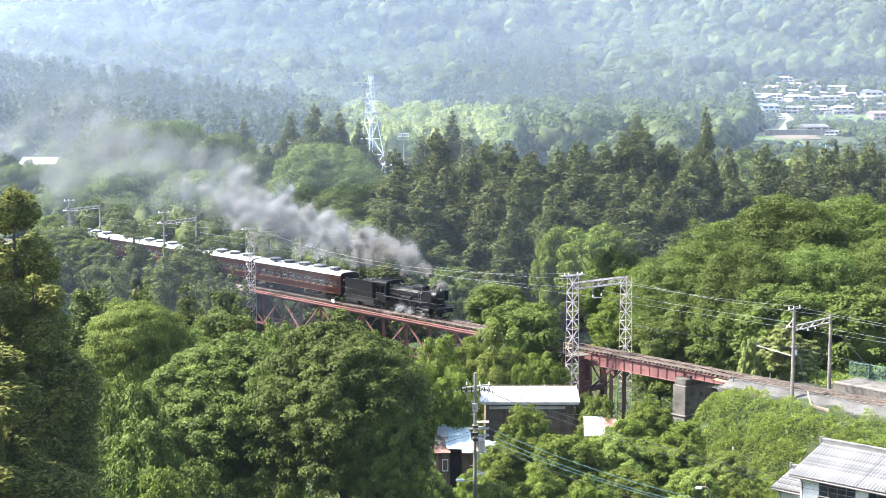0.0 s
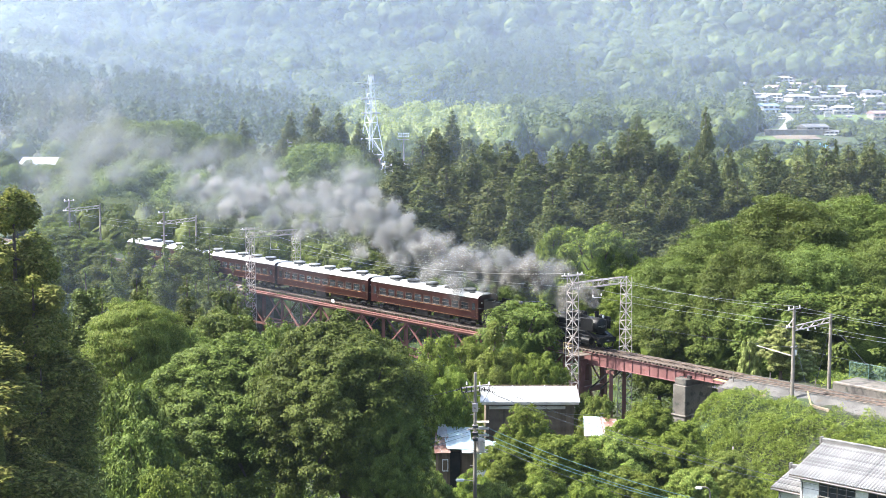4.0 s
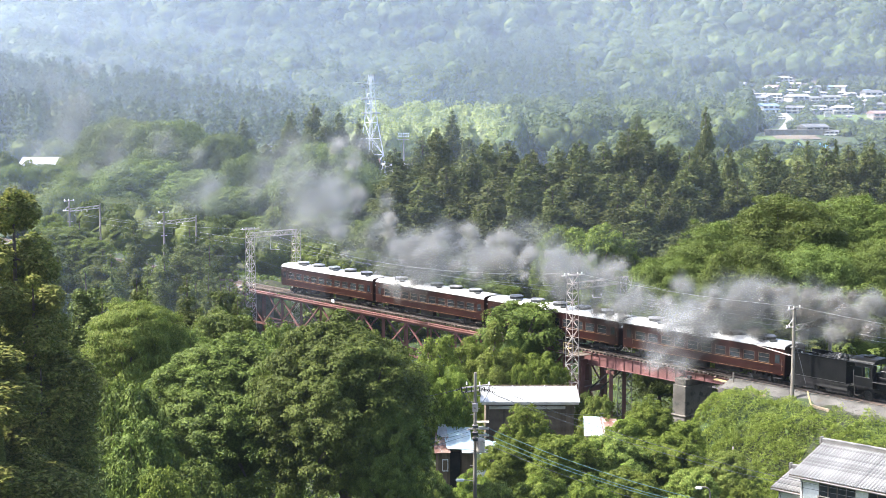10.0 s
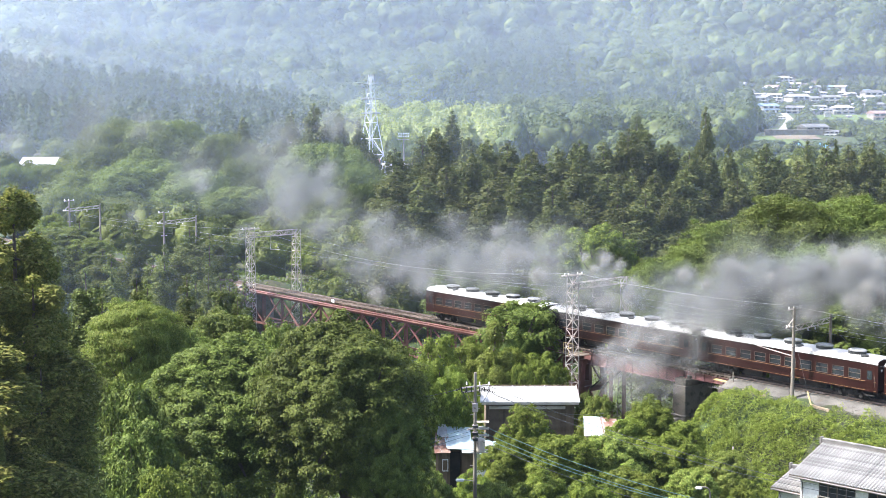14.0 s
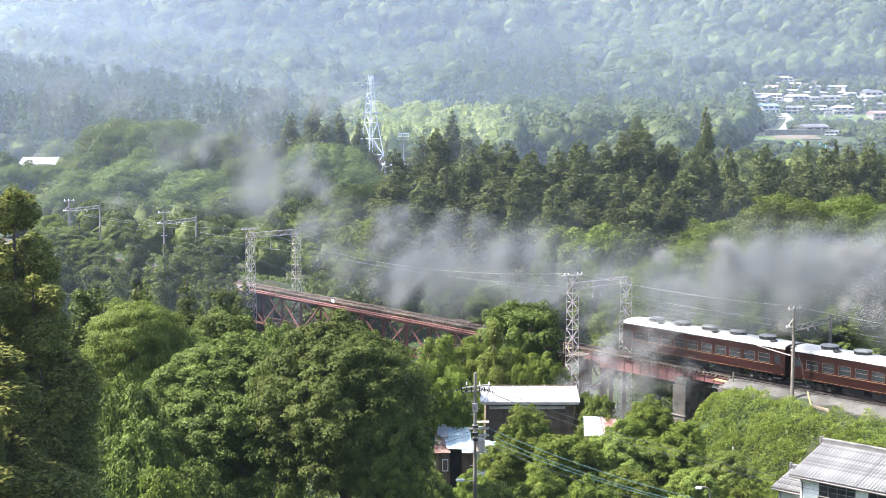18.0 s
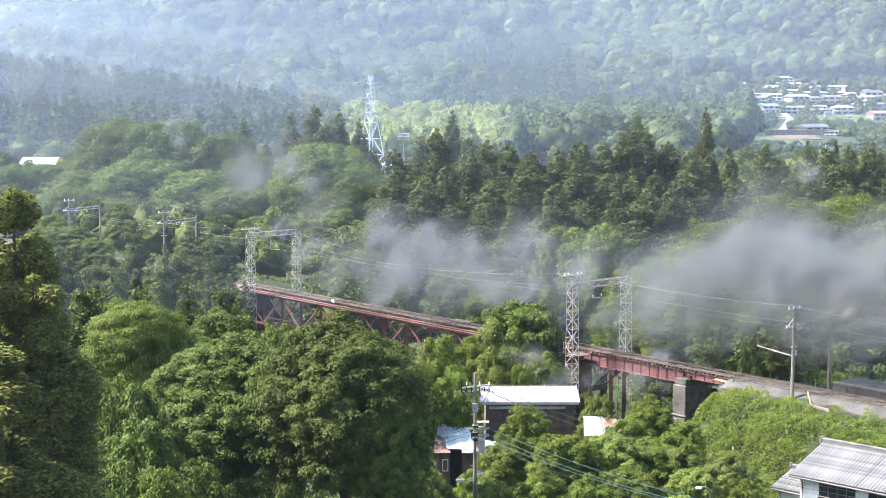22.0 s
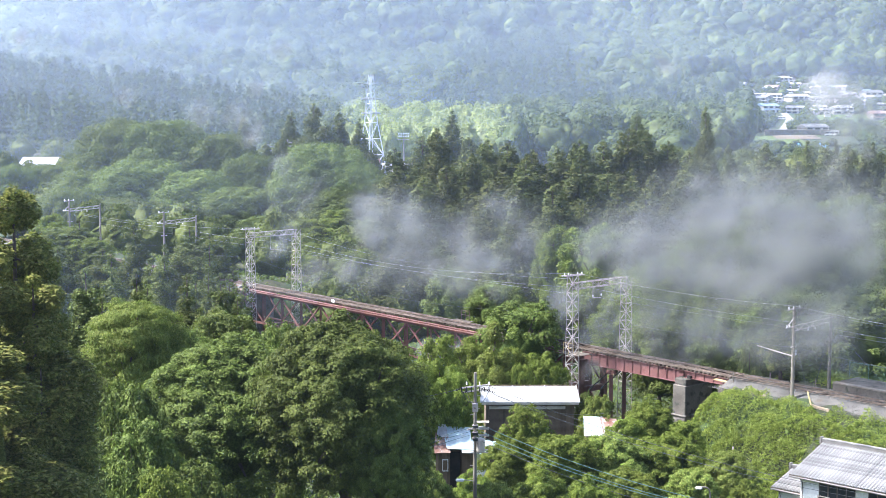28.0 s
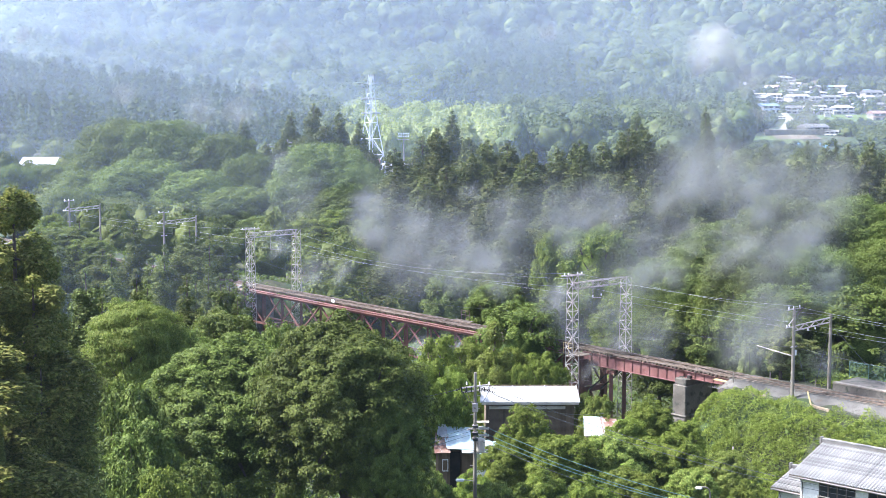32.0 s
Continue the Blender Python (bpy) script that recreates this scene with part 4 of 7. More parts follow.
def trunk_mesh(rng, height, r, cen, name="trunk", branches=12):
    bm = bmesh.new()
    pts = [Vector((0.12 * r * math.sin(i * 2.1), 0.12 * r * math.cos(i * 1.7), height * i / 4 - (0.6 if i == 0 else 0))) for i in range(5)]
    for i in range(4):
        tube(bm, pts[i], pts[i + 1], r * (1.25 if i == 0 else 1 - 0.18 * i), r * (1 - 0.18 * (i + 1)), 7, False)
    for c in cen[:: max(1, len(cen) // branches)]:
        c = Vector(c)
        b = pts[2].lerp(pts[4], rng.rand())
        b.z = min(b.z, c.z)
        mid = b.lerp(c, 0.55) + Vector((0, 0, 0.06 * height))
        tube(bm, b, mid, r * 0.42, r * 0.26, 5, False), tube(bm, mid, c, r * 0.26, r * 0.07, 5, False)
    return finish(bm, name, BARK)


def proto_broad(name, label, seed, R, H, clear, lobes, leaves, size, material, flat=1.0, category="tree", group="", peak=0.0, cap=1.0):
    """A broad-leaved tree: bole, limbs and a ragged crown. Crown radius R, total height H."""
    rng = np.random.RandomState(seed)
    p, nrm, s, cen = broad_crown(rng, R, H - clear, clear, lobes, leaves, size, flat, peak, cap)
    t = thing(name, label, category, group=group)
    part("trunk", trunk_mesh(rng, clear + (H - clear) * 0.55, 0.02 * H + 0.05, cen), BARK, t)
    a = np.linspace(-1.2, 1.5, 9)
    mass = leaf_mass(0.5 * R * np.cos(a), clear + (H - clear) * (0.46 + 0.36 * np.sin(a)), 14, rng)
    part("crown", mesh_of("crown", *joined(kites(rng, p, nrm, s), mass), material), material, t)
    return t


def proto_cedar(name, label, seed, R, H, leaves, size, material, bare=0.12, fluff=1.0, taper=0.58):
    """A Japanese cedar: straight bole, drooping boughs in uneven tiers, pointed top."""
    rng = np.random.RandomState(seed)
    tiers = max(int(H * 0.85), 11)
    cen, rad, ends = [], [], []
    for i in range(tiers):
        f = (i + rng.rand() * 0.5) / tiers
        z = H * (bare + (0.965 - bare) * f)
        r = R * min(1.0, 1.2 * (1 - f) ** taper) * (0.75 + 0.25 * min(1, f * 4)) * rng.uniform(0.76, 1.12)
        for k in range(6 if f < 0.8 else 4):
            a = rng.rand() * 6.283
            q = r * rng.uniform(0.45, 0.85)
            cen.append((q * math.cos(a), q * math.sin(a), z - 0.12 * q + rng.uniform(-0.3, 0.3)))
            rad.append(max(r * rng.uniform(0.28, 0.44) * fluff, (0.1 if leaves < 50000 else 0.17) * R))
        ends.append(np.array(cen[-1]))
    cen.append((0, 0, H * 0.965)), rad.append(0.1 * R)
    cen, rad = np.array(cen), np.array(rad)
    pick = rng.choice(len(cen), leaves, p=rad ** 1.7 / np.sum(rad ** 1.7))
    d = sphere_dirs(rng, leaves, 0.15)
    tall = np.array([1, 1, 1.15])
    p = cen[pick] + d * rad[pick].reshape(-1, 1) * tall * rng.uniform(0.7, 1.12, (leaves, 1))
    core = np.linalg.norm(p[:, :2], axis=1) > 0.25 * np.linalg.norm(cen[pick][:, :2], axis=1)
    p, d, pick = p[core], d[core], pick[core]
    pts, nr, ss = [p], [d * 0.7 + np.array([0, 0, 0.55]) + rng.randn(len(p), 3) * 0.35], [size * rng.uniform(0.6, 1.3, len(p))]
    t = thing(name, label, "tree")
    bm = bmesh.new()
    tube(bm, (0, 0, -0.6), (0, 0, H * 0.96), 0.014 * H + 0.04, 0.03, 7, False)
    for e in ends:
        tube(bm, (0, 0, e[2] + 0.15), tuple(e), 0.05, 0.015, 4, False)
    part("trunk", bm, BARK, t)
    v, f = kites(rng, np.concatenate(pts), np.concatenate(nr), np.concatenate(ss), 0.5, 0.15)
    h = np.linspace(0, 1, 12)
    mass = leaf_mass((0.4 if leaves < 50000 else 0.28) * R * np.minimum(1, 1.2 * (1.01 - h) ** max(taper, 0.8)), H * (bare + (0.82 - bare) * h), 10, rng, 0.2)
    v, f = joined((v, f), mass)
    part("crown", mesh_of("crown", v, f, material), material, t)
    return t


USED = set()


def again(ob, m):
    """A copy at the pose and size m, whatever size the first one was given."""
    return copy_thing(ob, m @ Matrix.Diagonal((1 / ob.scale.x, 1 / ob.scale.y, 1 / ob.scale.z, 1)))


def plant(proto, H0, R0, x, y, top, r, turn=None, label="", drop=0.0):
    """Stand a tree (or a copy of it) at x, y with its top at that height and that crown radius."""
    z = gz(x, y) - drop
    h = max(top - z, 1.5)
    m = Matrix.Translation((x, y, z)) @ Euler((0, 0, turn if turn is not None else (x * 7.3 + y * 3.1) % 6.28)).to_matrix().to_4x4() @ Matrix.Diagonal((r / R0, r / R0, h / H0, 1))
    if proto not in USED:
        USED.add(proto)
        proto.matrix_basis = m
        ob = proto
    else:
        ob = again(proto, m)
    if label:
        tagged(ob, label)
    return ob


# where the trees stand: x, y, height of the top, crown radius
ZELKOVA = [(-14.9, 100, 9.3, 7.0), (-6.6, 95, 11.6, 6.4), (-3.4, 92, 7.0, 3.0)]
ROUND = [(-26.6, 125, 8.3, 4.4)]
MID_DARK = [(-18.9, 90, 6.0, 3.2), (-20.8, 94, 7.4, 3.0), (-15.0, 88, 3.6, 2.6), (-22.7, 150, 3.5, 4.3), (-24.7, 140, 3.5, 3.2), (8.0, 150, 4.5, 5.0), (13.5, 136, -2.1, 1.3), (-13.3, 120, 7.2, 2.8), (-60.2, 215, 4.5, 6.6), (-57.7, 225, 5.3, 5.2), (1.2, 190, 3.3, 4.4), (6.7, 180, 2.4, 4.2), (-12, 215, 0.3, 5), (-20, 230, -2.4, 4.4), (-22.7, 165, 0.2, 2.9)]
MID = [(-65.4, 300, 20.5, 10.4), (-54.9, 296, 20.1, 10.8), (-43.8, 290, 17.7, 7.8), (-37, 280, 14.2, 6.5), (-58.5, 285, 12.9, 9.9), (-70.7, 290, 10.5, 7.8), (-45.9, 275, 11.3, 9.5), (-22, 262, 16.7, 9.3), (-15.3, 258, 13.7, 6), (-27.2, 268, 11.7, 5.7), (-18.1, 255, 9.4, 6.9), (-82.7, 310, 10.6, 7.2), (-88.1, 300, 11.1, 5.8), (-36.7, 262, 8.9, 7.1), (-60.8, 270, 6.3, 7.3), (-70.3, 275, 8.1, 6.3), (-78.1, 280, 5.6, 6.5), (-29.9, 255, 4.5, 5.9), (-46.9, 262, 4.9, 6), (-22.6, 250, 3.9, 5.8)]
LIGHT = [(-0.4, 130, 4.2, 3.0), (2.6, 144, 1.6, 3), (-2.2, 122, 3.0, 2.6), (10.0, 142, 0.6, 2.6), (-16.4, 84, 4.2, 2.4), (-69.2, 262, 1.9, 5), (-78, 268, 3.4, 6.2), (0.8, 124, 2.5, 2.4), (7.0, 144.5, 0.6, 3.0), (19.8, 186, 9.2, 5.4), (14.7, 190, 8.5, 3.3), (24.1, 180, 4.5, 4.2), (21.5, 175, 1.7, 4), (26.4, 172, 4.8, 4.6), (6.5, 113, 1.6, 2.4), (-53.1, 220, 4, 3.8), (-62.9, 235, 6.2, 3.6)]
BIG_RIGHT = [(39.9, 168, 14.1, 8.1), (48.6, 176, 13.7, 7.1), (31.1, 166, 11.2, 6.7), (26.4, 164, 7.7, 5.4), (32.9, 156, 9.8, 6), (41.2, 160, 9.4, 6.8), (48, 160, 10, 6.2)]
BIG_LOW = [(26.4, 158, 3.4, 4.3), (34.7, 150, 6.3, 5.8), (43.4, 148, 6.6, 6.3), (23.4, 156, 1.9, 4.2), (29.5, 153, 4.2, 4.0), (38.5, 151, 5.2, 4.6)]
ORCHARD = [(-0.8, 104, -1.3, 1.9), (2.3, 106, -1.8, 1.9), (9.1, 108, 0.4, 3.1), (13, 110, -0.2, 3), (17.4, 112, -0.4, 3.2), (4.6, 110, -1, 2.5), (21.5, 108, -1, 2.3), (6.9, 100, -0.2, 2.3), (13.2, 100, -0.2, 2.7), (17.5, 100, -0.2, 2.3), (17.7, 124, -0, 2.4), (15.3, 120, -1.1, 2.1), (-2.3, 92, 1.2, 2.1), (10, 96, 0.5, 2.2), (19.7, 118, -0.9, 2), (13.8, 128, -0.9, 2), (4.6, 138.3, -0.3, 1.8), (7.4, 138.2, 0.1, 1.7), (3.7, 98, -0.5, 1.9), (21.1, 100, -1, 1.5)]
CEDAR_MID = [(-29.4, 335, 23.5, 4.1), (-35, 340, 21.7, 3.3), (-23.6, 335, 22.2, 4.1), (-18.8, 330, 20.1, 3.6), (-25.8, 322, 19.3, 4.5), (-34.9, 320, 16.8, 3.7), (2, 330, 21.9, 4.3), (-1.1, 322, 17.2, 4.5), (5.6, 318, 16.3, 3.7), (-37.4, 310, 15.4, 3), (-44.8, 330, 20.3, 4.4), (-46.2, 322, 17.4, 4.3), (-14.8, 310, 14.2, 2.6), (-7.4, 300, 9.9, 3.5)]
CEDAR_EDGE = [(-30, 186, 3.8, 2.6), (-27, 184, 3.2, 2.3), (-32.1, 189, 3.6, 2.5), (-64.3, 230, 4.8, 4.1), (-50.2, 215, 3.0, 3.6), (-37.4, 196, 5.8, 2.8), (-30.4, 190, 7.0, 2.9), (-25.4, 186, 2.2, 2.3), (-55.5, 210, 4, 4), (-36.2, 178, 2.7, 3.4), (-26.7, 170, 1.6, 2.9), (-39.9, 170, 2.3, 3.3), (-49.1, 175, 2.7, 3.7)]
CEDAR_LEFT = [(-55.2, 222, 6.8, 2.9), (-43.4, 205, 8.1, 2.7), (-39.4, 198, 4.3, 2.7), (-34.7, 200, 7.7, 2.8), (-32.8, 205, 6.2, 2.7), (-36.7, 192, 5.7, 3), (-27.4, 190, 3.5, 2.2), (-44.4, 195, 5, 3), (-37.9, 180, 4.5, 3.1), (-30.8, 175, 4.4, 3.4), (-27.8, 182, 3.6, 2.8), (-44.2, 180, 4.5, 3.5), (-51.8, 190, 4.8, 3.7), (-36.8, 165, 2.4, 2.5), (-30.7, 160, 2.2, 2.5), (-24.3, 172, 2.1, 2.3), (-59.5, 200, 4.5, 3.8), (-27, 162, 2.2, 2.2)]
CEDAR_NEAR = [(-18.8, 64, 22.3, 2.9), (-17.2, 61, 18.7, 2.6), (-19.3, 60, 20, 3.2), (-16.7, 60, 15.3, 2.4), (-17.4, 56, 16.7, 3.2)]
SMALL_CONIFER = [(5.0, 139.3, 4.0, 3.4)]
LIGHT_EDGE = [(-28.8, 245, 3.4, 4.7), (-22.6, 240, 5.3, 4.2), (-17, 240, 6.7, 4.6), (-11.1, 232, 6, 3.6), (-19.2, 222, 3, 3.8), (-11.8, 212, 3.2, 3.7)]
BAMBOO_ROWS = [(31.3, 134, 4.6, 2.2), (29.1, 137, 2.9, 1.4), (33.9, 136, 2.8, 1.8), (32.7, 134, 2.1, 1.8), (28.3, 138, -0.2, 1.4)]
CEDAR_TALL = [(34.5, 262, 22.8, 2.8), (46.7, 262, 23.6, 2.6), (9.5, 196, 11.9, 4.4), (-7.4, 204, 9.6, 2), (-3.5, 205, 7.1, 2.7), (13.6, 200, 8.7, 2.5), (19, 200, 6, 2.3), (4.4, 205, 7.1, 2.4), (39.7, 258, 16.6, 2.4), (50.1, 258, 17.1, 2.6), (64, 258, 17.7, 3), (68.9, 258, 17.8, 2.8), (74.8, 258, 18.3, 3)]

# prototypes and their copies
PROTO = {
    "zelkova": [(proto_broad("zelkova_tree", "large zelkova tree with dense deep-green summer crown", 11 + i, 6.5, 21.0, 10.0, 950, 140000, 0.17, LEAF_DARK, 1.1, group="valley trees", peak=0.22), 21.0, 6.5) for i in range(2)],
    "round": [(proto_broad("round_tree", "round-topped broadleaf tree with layered bright green crown", 21, 5.0, 13.0, 7.6, 420, 60000, 0.16, LEAF_FRESH, 0.6, group="valley trees"), 13.0, 5.0)],
    "mid": [(proto_broad("broadleaf_tree", "full-crowned green broadleaf tree at the wood's edge", 31 + i, 9.5, 15.0, 1.5, 420, 52000, 0.38, LEAF if i == 1 else LEAF_DARK, 1.4, group="broadleaf trees", cap=0.7), 15.0, 9.5) for i in range(3)],
    "dark": [(proto_broad("shady_tree", "dark green broadleaf tree beside the gorge", 41 + i, 4.5, 13.0, 2.0, 200, 20000, 0.27, LEAF_DARK, 1.4, group="broadleaf trees"), 13.0, 4.5) for i in range(2)],
    "light": [(proto_broad("young_tree", "light yellow-green broadleaf tree with open crown", 51 + i, 3.5, 9.0, 1.2, 170, 16000, 0.22, LEAF_LIGHT, 1.4, group="broadleaf trees"), 9.0, 3.5) for i in range(2)],
    "big": [(proto_broad("beech_tree", "tall spreading beech-like tree in fresh green leaf", 61 + i, 7.0, 18.0, 3.0, 400, 80000, 0.24, LEAF, 1.4, group="hillside trees", cap=0.75), 18.0, 7.0) for i in range(2)],
    "orchard": [(proto_broad("orchard_tree", "small leafy garden fruit tree near the sheds", 71 + i, 3.0, 6.0, 0.5, 150, 24000, 0.17, LEAF_LIGHT if i else LEAF_FRESH, 1.3, group="garden trees"), 6.0, 3.0) for i in range(3)],
    "cedar": [(proto_cedar("cedar_tree", "tall dark cedar with drooping boughs in the plantation", 81 + i, 3.4, 20.0, 15000, 0.45, CEDAR, 0.2 if i < 2 else 0.06, 1.15, 0.46 if i < 2 else 0.62), 20.0, 3.4) for i in range(4)],
    "young": [(proto_cedar("young_cedar", "slender young cedar with pointed light green top", 87 + i, 2.6, 14.0, 14000, 0.3, CEDAR_YOUNG, 0.04, 1.35, 0.7), 14.0, 2.6) for i in range(3)],
    "near": [(proto_cedar("old_cedar", "big old cedar with bronzed bough tips on the near slope", 91 + i, 3.2, 22.0, 110000, 0.2, CEDAR_NEAR_LEAF, 0.03, 1.0, 0.42), 22.0, 3.2) for i in range(2)],
    "conifer": [(proto_cedar("small_conifer", "small bright green pointed conifer beside the bridge", 97, 1.6, 6.0, 52000, 0.1, LEAF_FRESH, 0.02, 1.2, 0.7), 6.0, 1.6)],
    "bamboo": [(proto_broad("bamboo_clump", "pale feathery bamboo clump beside the platform", 101 + i, 2.0, 6.0, 0.3, 70, 11000, 0.24, BAMBOO, 1.5, "bamboo", "bamboo clumps"), 6.0, 2.0) for i in range(2)],
}


def grove(kind, rows, shrink=1.0, first=0):
    made = PROTO[kind][:first] if first else PROTO[kind]
    for i, (x, y, top, r) in enumerate(rows):
        p, h0, r0 = made[i % len(made)]
        plant(p, h0, r0, x, y, top, r * shrink)


grove("zelkova", ZELKOVA)
grove("round", ROUND)
grove("dark", MID_DARK)
grove("mid", MID)
grove("light", LIGHT)
grove("light", LIGHT_EDGE)
grove("big", BIG_RIGHT)
# the darker leaves here stand in for shade below the big crowns
grove("dark", BIG_LOW)
grove("orchard", ORCHARD)
grove("cedar", CEDAR_TALL)
grove("cedar", CEDAR_MID)
grove("young", CEDAR_LEFT, 1.3)
grove("young", CEDAR_EDGE, 1.2)
grove("near", CEDAR_NEAR, 1.3)
grove("conifer", SMALL_CONIFER)
grove("bamboo", BAMBOO_ROWS)
# the cedar plantation behind the line, in rows
rng = np.random.RandomState(17)
plots = [(y, x, top) for y, x0, x1, gap, top in ((254, -8, 86, 3.9, 17.8), (238, -8, 82, 4.3, 14.0), (221, -8, 78, 4.8, 10.0), (204, -6, 68, 5.4, 5.4)) for x in np.arange(x0, x1, gap)]
grove("cedar", [(x + rng.uniform(-0.9, 0.9), y + rng.uniform(-4, 4), top + rng.uniform(-2.2, 2.4) - (1.8 if x > 36 else 0), 3.9 + rng.uniform(0, 1.1)) for y, x, top in plots], 1.0, 2)


# ---- woods too far to count ----
def dome(rng, n, cone=False, fine=0.85, ragged=0.2):
    """A far crown: cedars four metres in radius and sixteen high, leafy trees eight and thirteen."""
    if cone:
        f = rng.rand(n) ** 1.2
        a = rng.rand(n) * 6.283
        r = np.minimum(1, 1.2 * (1 - f) ** 0.65) * rng.uniform(0.55, 1.05, n) * 4
        p = np.stack([r * np.cos(a), r * np.sin(a), 16 * f], 1)
        nrm = np.stack([np.cos(a), np.sin(a), np.full(n, 0.6)], 1)
        return kites(rng, p, nrm + rng.randn(n, 3) * 0.3, 1.35 * rng.uniform(0.6, 1.2, n), 0.7)
    a = np.linspace(-0.9, 1.5, 7)
    mass = leaf_mass(6.2 * np.cos(a), 6.0 + 5.2 * np.sin(a), 11, rng, 0.16)
    k = 17
    cen = sphere_dirs(rng, k, 0.5) * np.array([5.2, 5.2, 4.4]) + np.array([0, 0, 6.8])
    pick, d = rng.randint(0, k, n), sphere_dirs(rng, n, 0.6)
    p = cen[pick] + d * np.array([2.6, 2.6, 2.2]) * rng.uniform(0.85, 1.1, (n, 1))
    out = (p - np.array([0, 0, 5.5])) / 8
    return joined(kites(rng, p, 0.55 * d + 0.7 * out + np.array([0, 0, 0.2]) + rng.randn(n, 3) * ragged, fine * rng.uniform(0.6, 1.25, n), 0.8), mass)


def woods(name, label, xyhr, n, material, cone, seed, fine=1.0, ragged=0.2):
    rng = np.random.RandomState(seed)
    bases = [dome(rng, n, cone, fine, ragged) for _ in range(5)]
    vs, fs, k = [], [], 0
    for x, y, h, r in xyhr:
        v, f = bases[rng.randint(5)]
        a = rng.rand() * 6.283
        c, s = math.cos(a), math.sin(a)
        kr, kh = (r / 4, h / 16) if cone else (r / 8, h / 13)
        w = np.stack([x + kr * (v[:, 0] * c - v[:, 1] * s), y + kr * (v[:, 0] * s + v[:, 1] * c), gz(x, y) - 0.4 + kh * v[:, 2]], 1)
        vs.append(w), fs.append(f + k)
        k += len(v)
    me = mesh_of(name, np.concatenate(vs), np.concatenate(fs), material)
    tagged(new(name, me), label, "woods", kind="stuff")


def in_village(x, y):
    return 500 < y < 676 and (116 + 0.08 * (y - 520) if y < 640 else 107) < x < 240


rng = np.random.RandomState(23)
leafy, needles, bright = [], [], []
for _ in range(12500):
    y = math.sqrt(rng.uniform(560.0 ** 2, 985.0 ** 2))
    x = rng.uniform(-0.34, 0.34) * y
    if in_village(x, y) or rng.rand() > 0.36:
        continue
    q = noise.noise(Vector((x / 75, y / 90, 3))) + 0.35 * noise.noise(Vector((x / 22, y / 30, 9)))
    centre = math.exp(-((x - 0.02 * y) / 70) ** 2)
    if q + 0.12 * centre > 0.33:
        needles.append((x, y, rng.uniform(13, 19), rng.uniform(3.2, 4.6)))
    elif rng.rand() < 0.8:
        leafy.append((x, y, rng.uniform(8, 16), rng.uniform(4.6, 9.2)))
for _ in range(2600):
    y = rng.uniform(345, 560)
    x = rng.uniform(-0.34, 0.34) * y
    if in_village(x, y) or x > (0.165 if y < 470 else 0.205) * y:
        continue
    if x < -0.09 * y and y > 420:
        needles.append((x, y, rng.uniform(10, 15), rng.uniform(2.8, 4.0)))
    elif -0.07 * y < x < 0.045 * y:
        if y > 440:
            bright.append((x, y, rng.uniform(8, 13), rng.uniform(3, 5)))
    elif y > 430 and rng.rand() < 0.5:
        leafy.append((x, y, rng.uniform(9, 16), rng.uniform(4.6, 8.0)))
woods("mountain_broadleaf_woods", "dense broadleaf woods covering the mountainside", leafy, 340, FAR_LEAF, False, 1, 1.1)
woods("mountain_cedar_woods", "dark cedar plantations on the mountainside", needles, 170, FAR_CEDAR, True, 2)
woods("bamboo_grove", "bright pale-green bamboo grove at the mountain foot", bright, 260, BAMBOO, False, 3, 1.5)
edge = []
for _ in range(620):
    y = rng.uniform(195, 420)
    x = rng.uniform(-0.36, 0.36) * y
    side = (np.polyval(BEND, x) - y) / math.hypot(1, BEND[1])
    if (-0.09 * y < x < 0.0 and y > 300) or side > -9:
        continue
    edge.append((x, y, rng.uniform(5, 9), rng.uniform(3, 5)))
woods("valley_woods", "leafy undergrowth between the valley trees", edge, 900, LEAF_DARK, False, 4, 0.95, 0.55)


# ---- grass and undergrowth ----
def scatter(name, label, n, seed, where, size, material, upright=0.5, slim=0.4, lift=0.1, clump=1.8, mound=0.0):
    rng = np.random.RandomState(seed)
    x, y = where(rng, n)
    n = len(x)
    z = ground(x, y)
    bushy = 0.5 + 0.5 * np.sin(x * 0.8 + 2 * np.sin(y * 0.5)) * np.sin(y * 0.9 + 1.3 * np.sin(x * 0.6))
    if mound:
        hill = np.array([noise.noise(Vector((a / 2.6, b / 2.6, 7))) + 0.6 * noise.noise(Vector((a / 0.9, b / 0.9, 2))) for a, b in zip(x, y)])
        z = z + mound * np.maximum(hill, -0.35)
    c = np.stack([x, y, z + lift + rng.rand(n) * size * (0.3 + clump * bushy)], 1)
    nrm = rng.randn(n, 3) * upright + np.array([0, -0.25, 0.8])
    v, f = kites(rng, c, nrm, size * rng.uniform(0.5, 1.25, n), slim)
    tagged(new(name, mesh_of(name, v, f, material)), label, "grass" if material is GRASS else "undergrowth", kind="stuff")


def along_bank(rng, n):
    s, lat = rng.uniform(41.0, 82, n), 3.5 + 12.8 * rng.rand(n) ** 1.1
    lat = np.where(s < 45.5, lat + 0.2, lat + 0.75)
    p = np.array([on_line(a, b)[:2] for a, b in zip(s, lat)])
    return p[:, 0], p[:, 1]


def lower_bank(rng, n):
    s, lat = rng.uniform(41.0, 82, n), 6.3 + 10 * rng.rand(n)
    p = np.array([on_line(a, b)[:2] for a, b in zip(s, lat)])
    return p[:, 0], p[:, 1]


def far_side(rng, n):
    s, lat = rng.uniform(41.5, 51, n), -3.6 - 12 * rng.rand(n)
    p = np.array([on_line(a, b)[:2] for a, b in zip(s, lat)])
    return p[:, 0], p[:, 1]


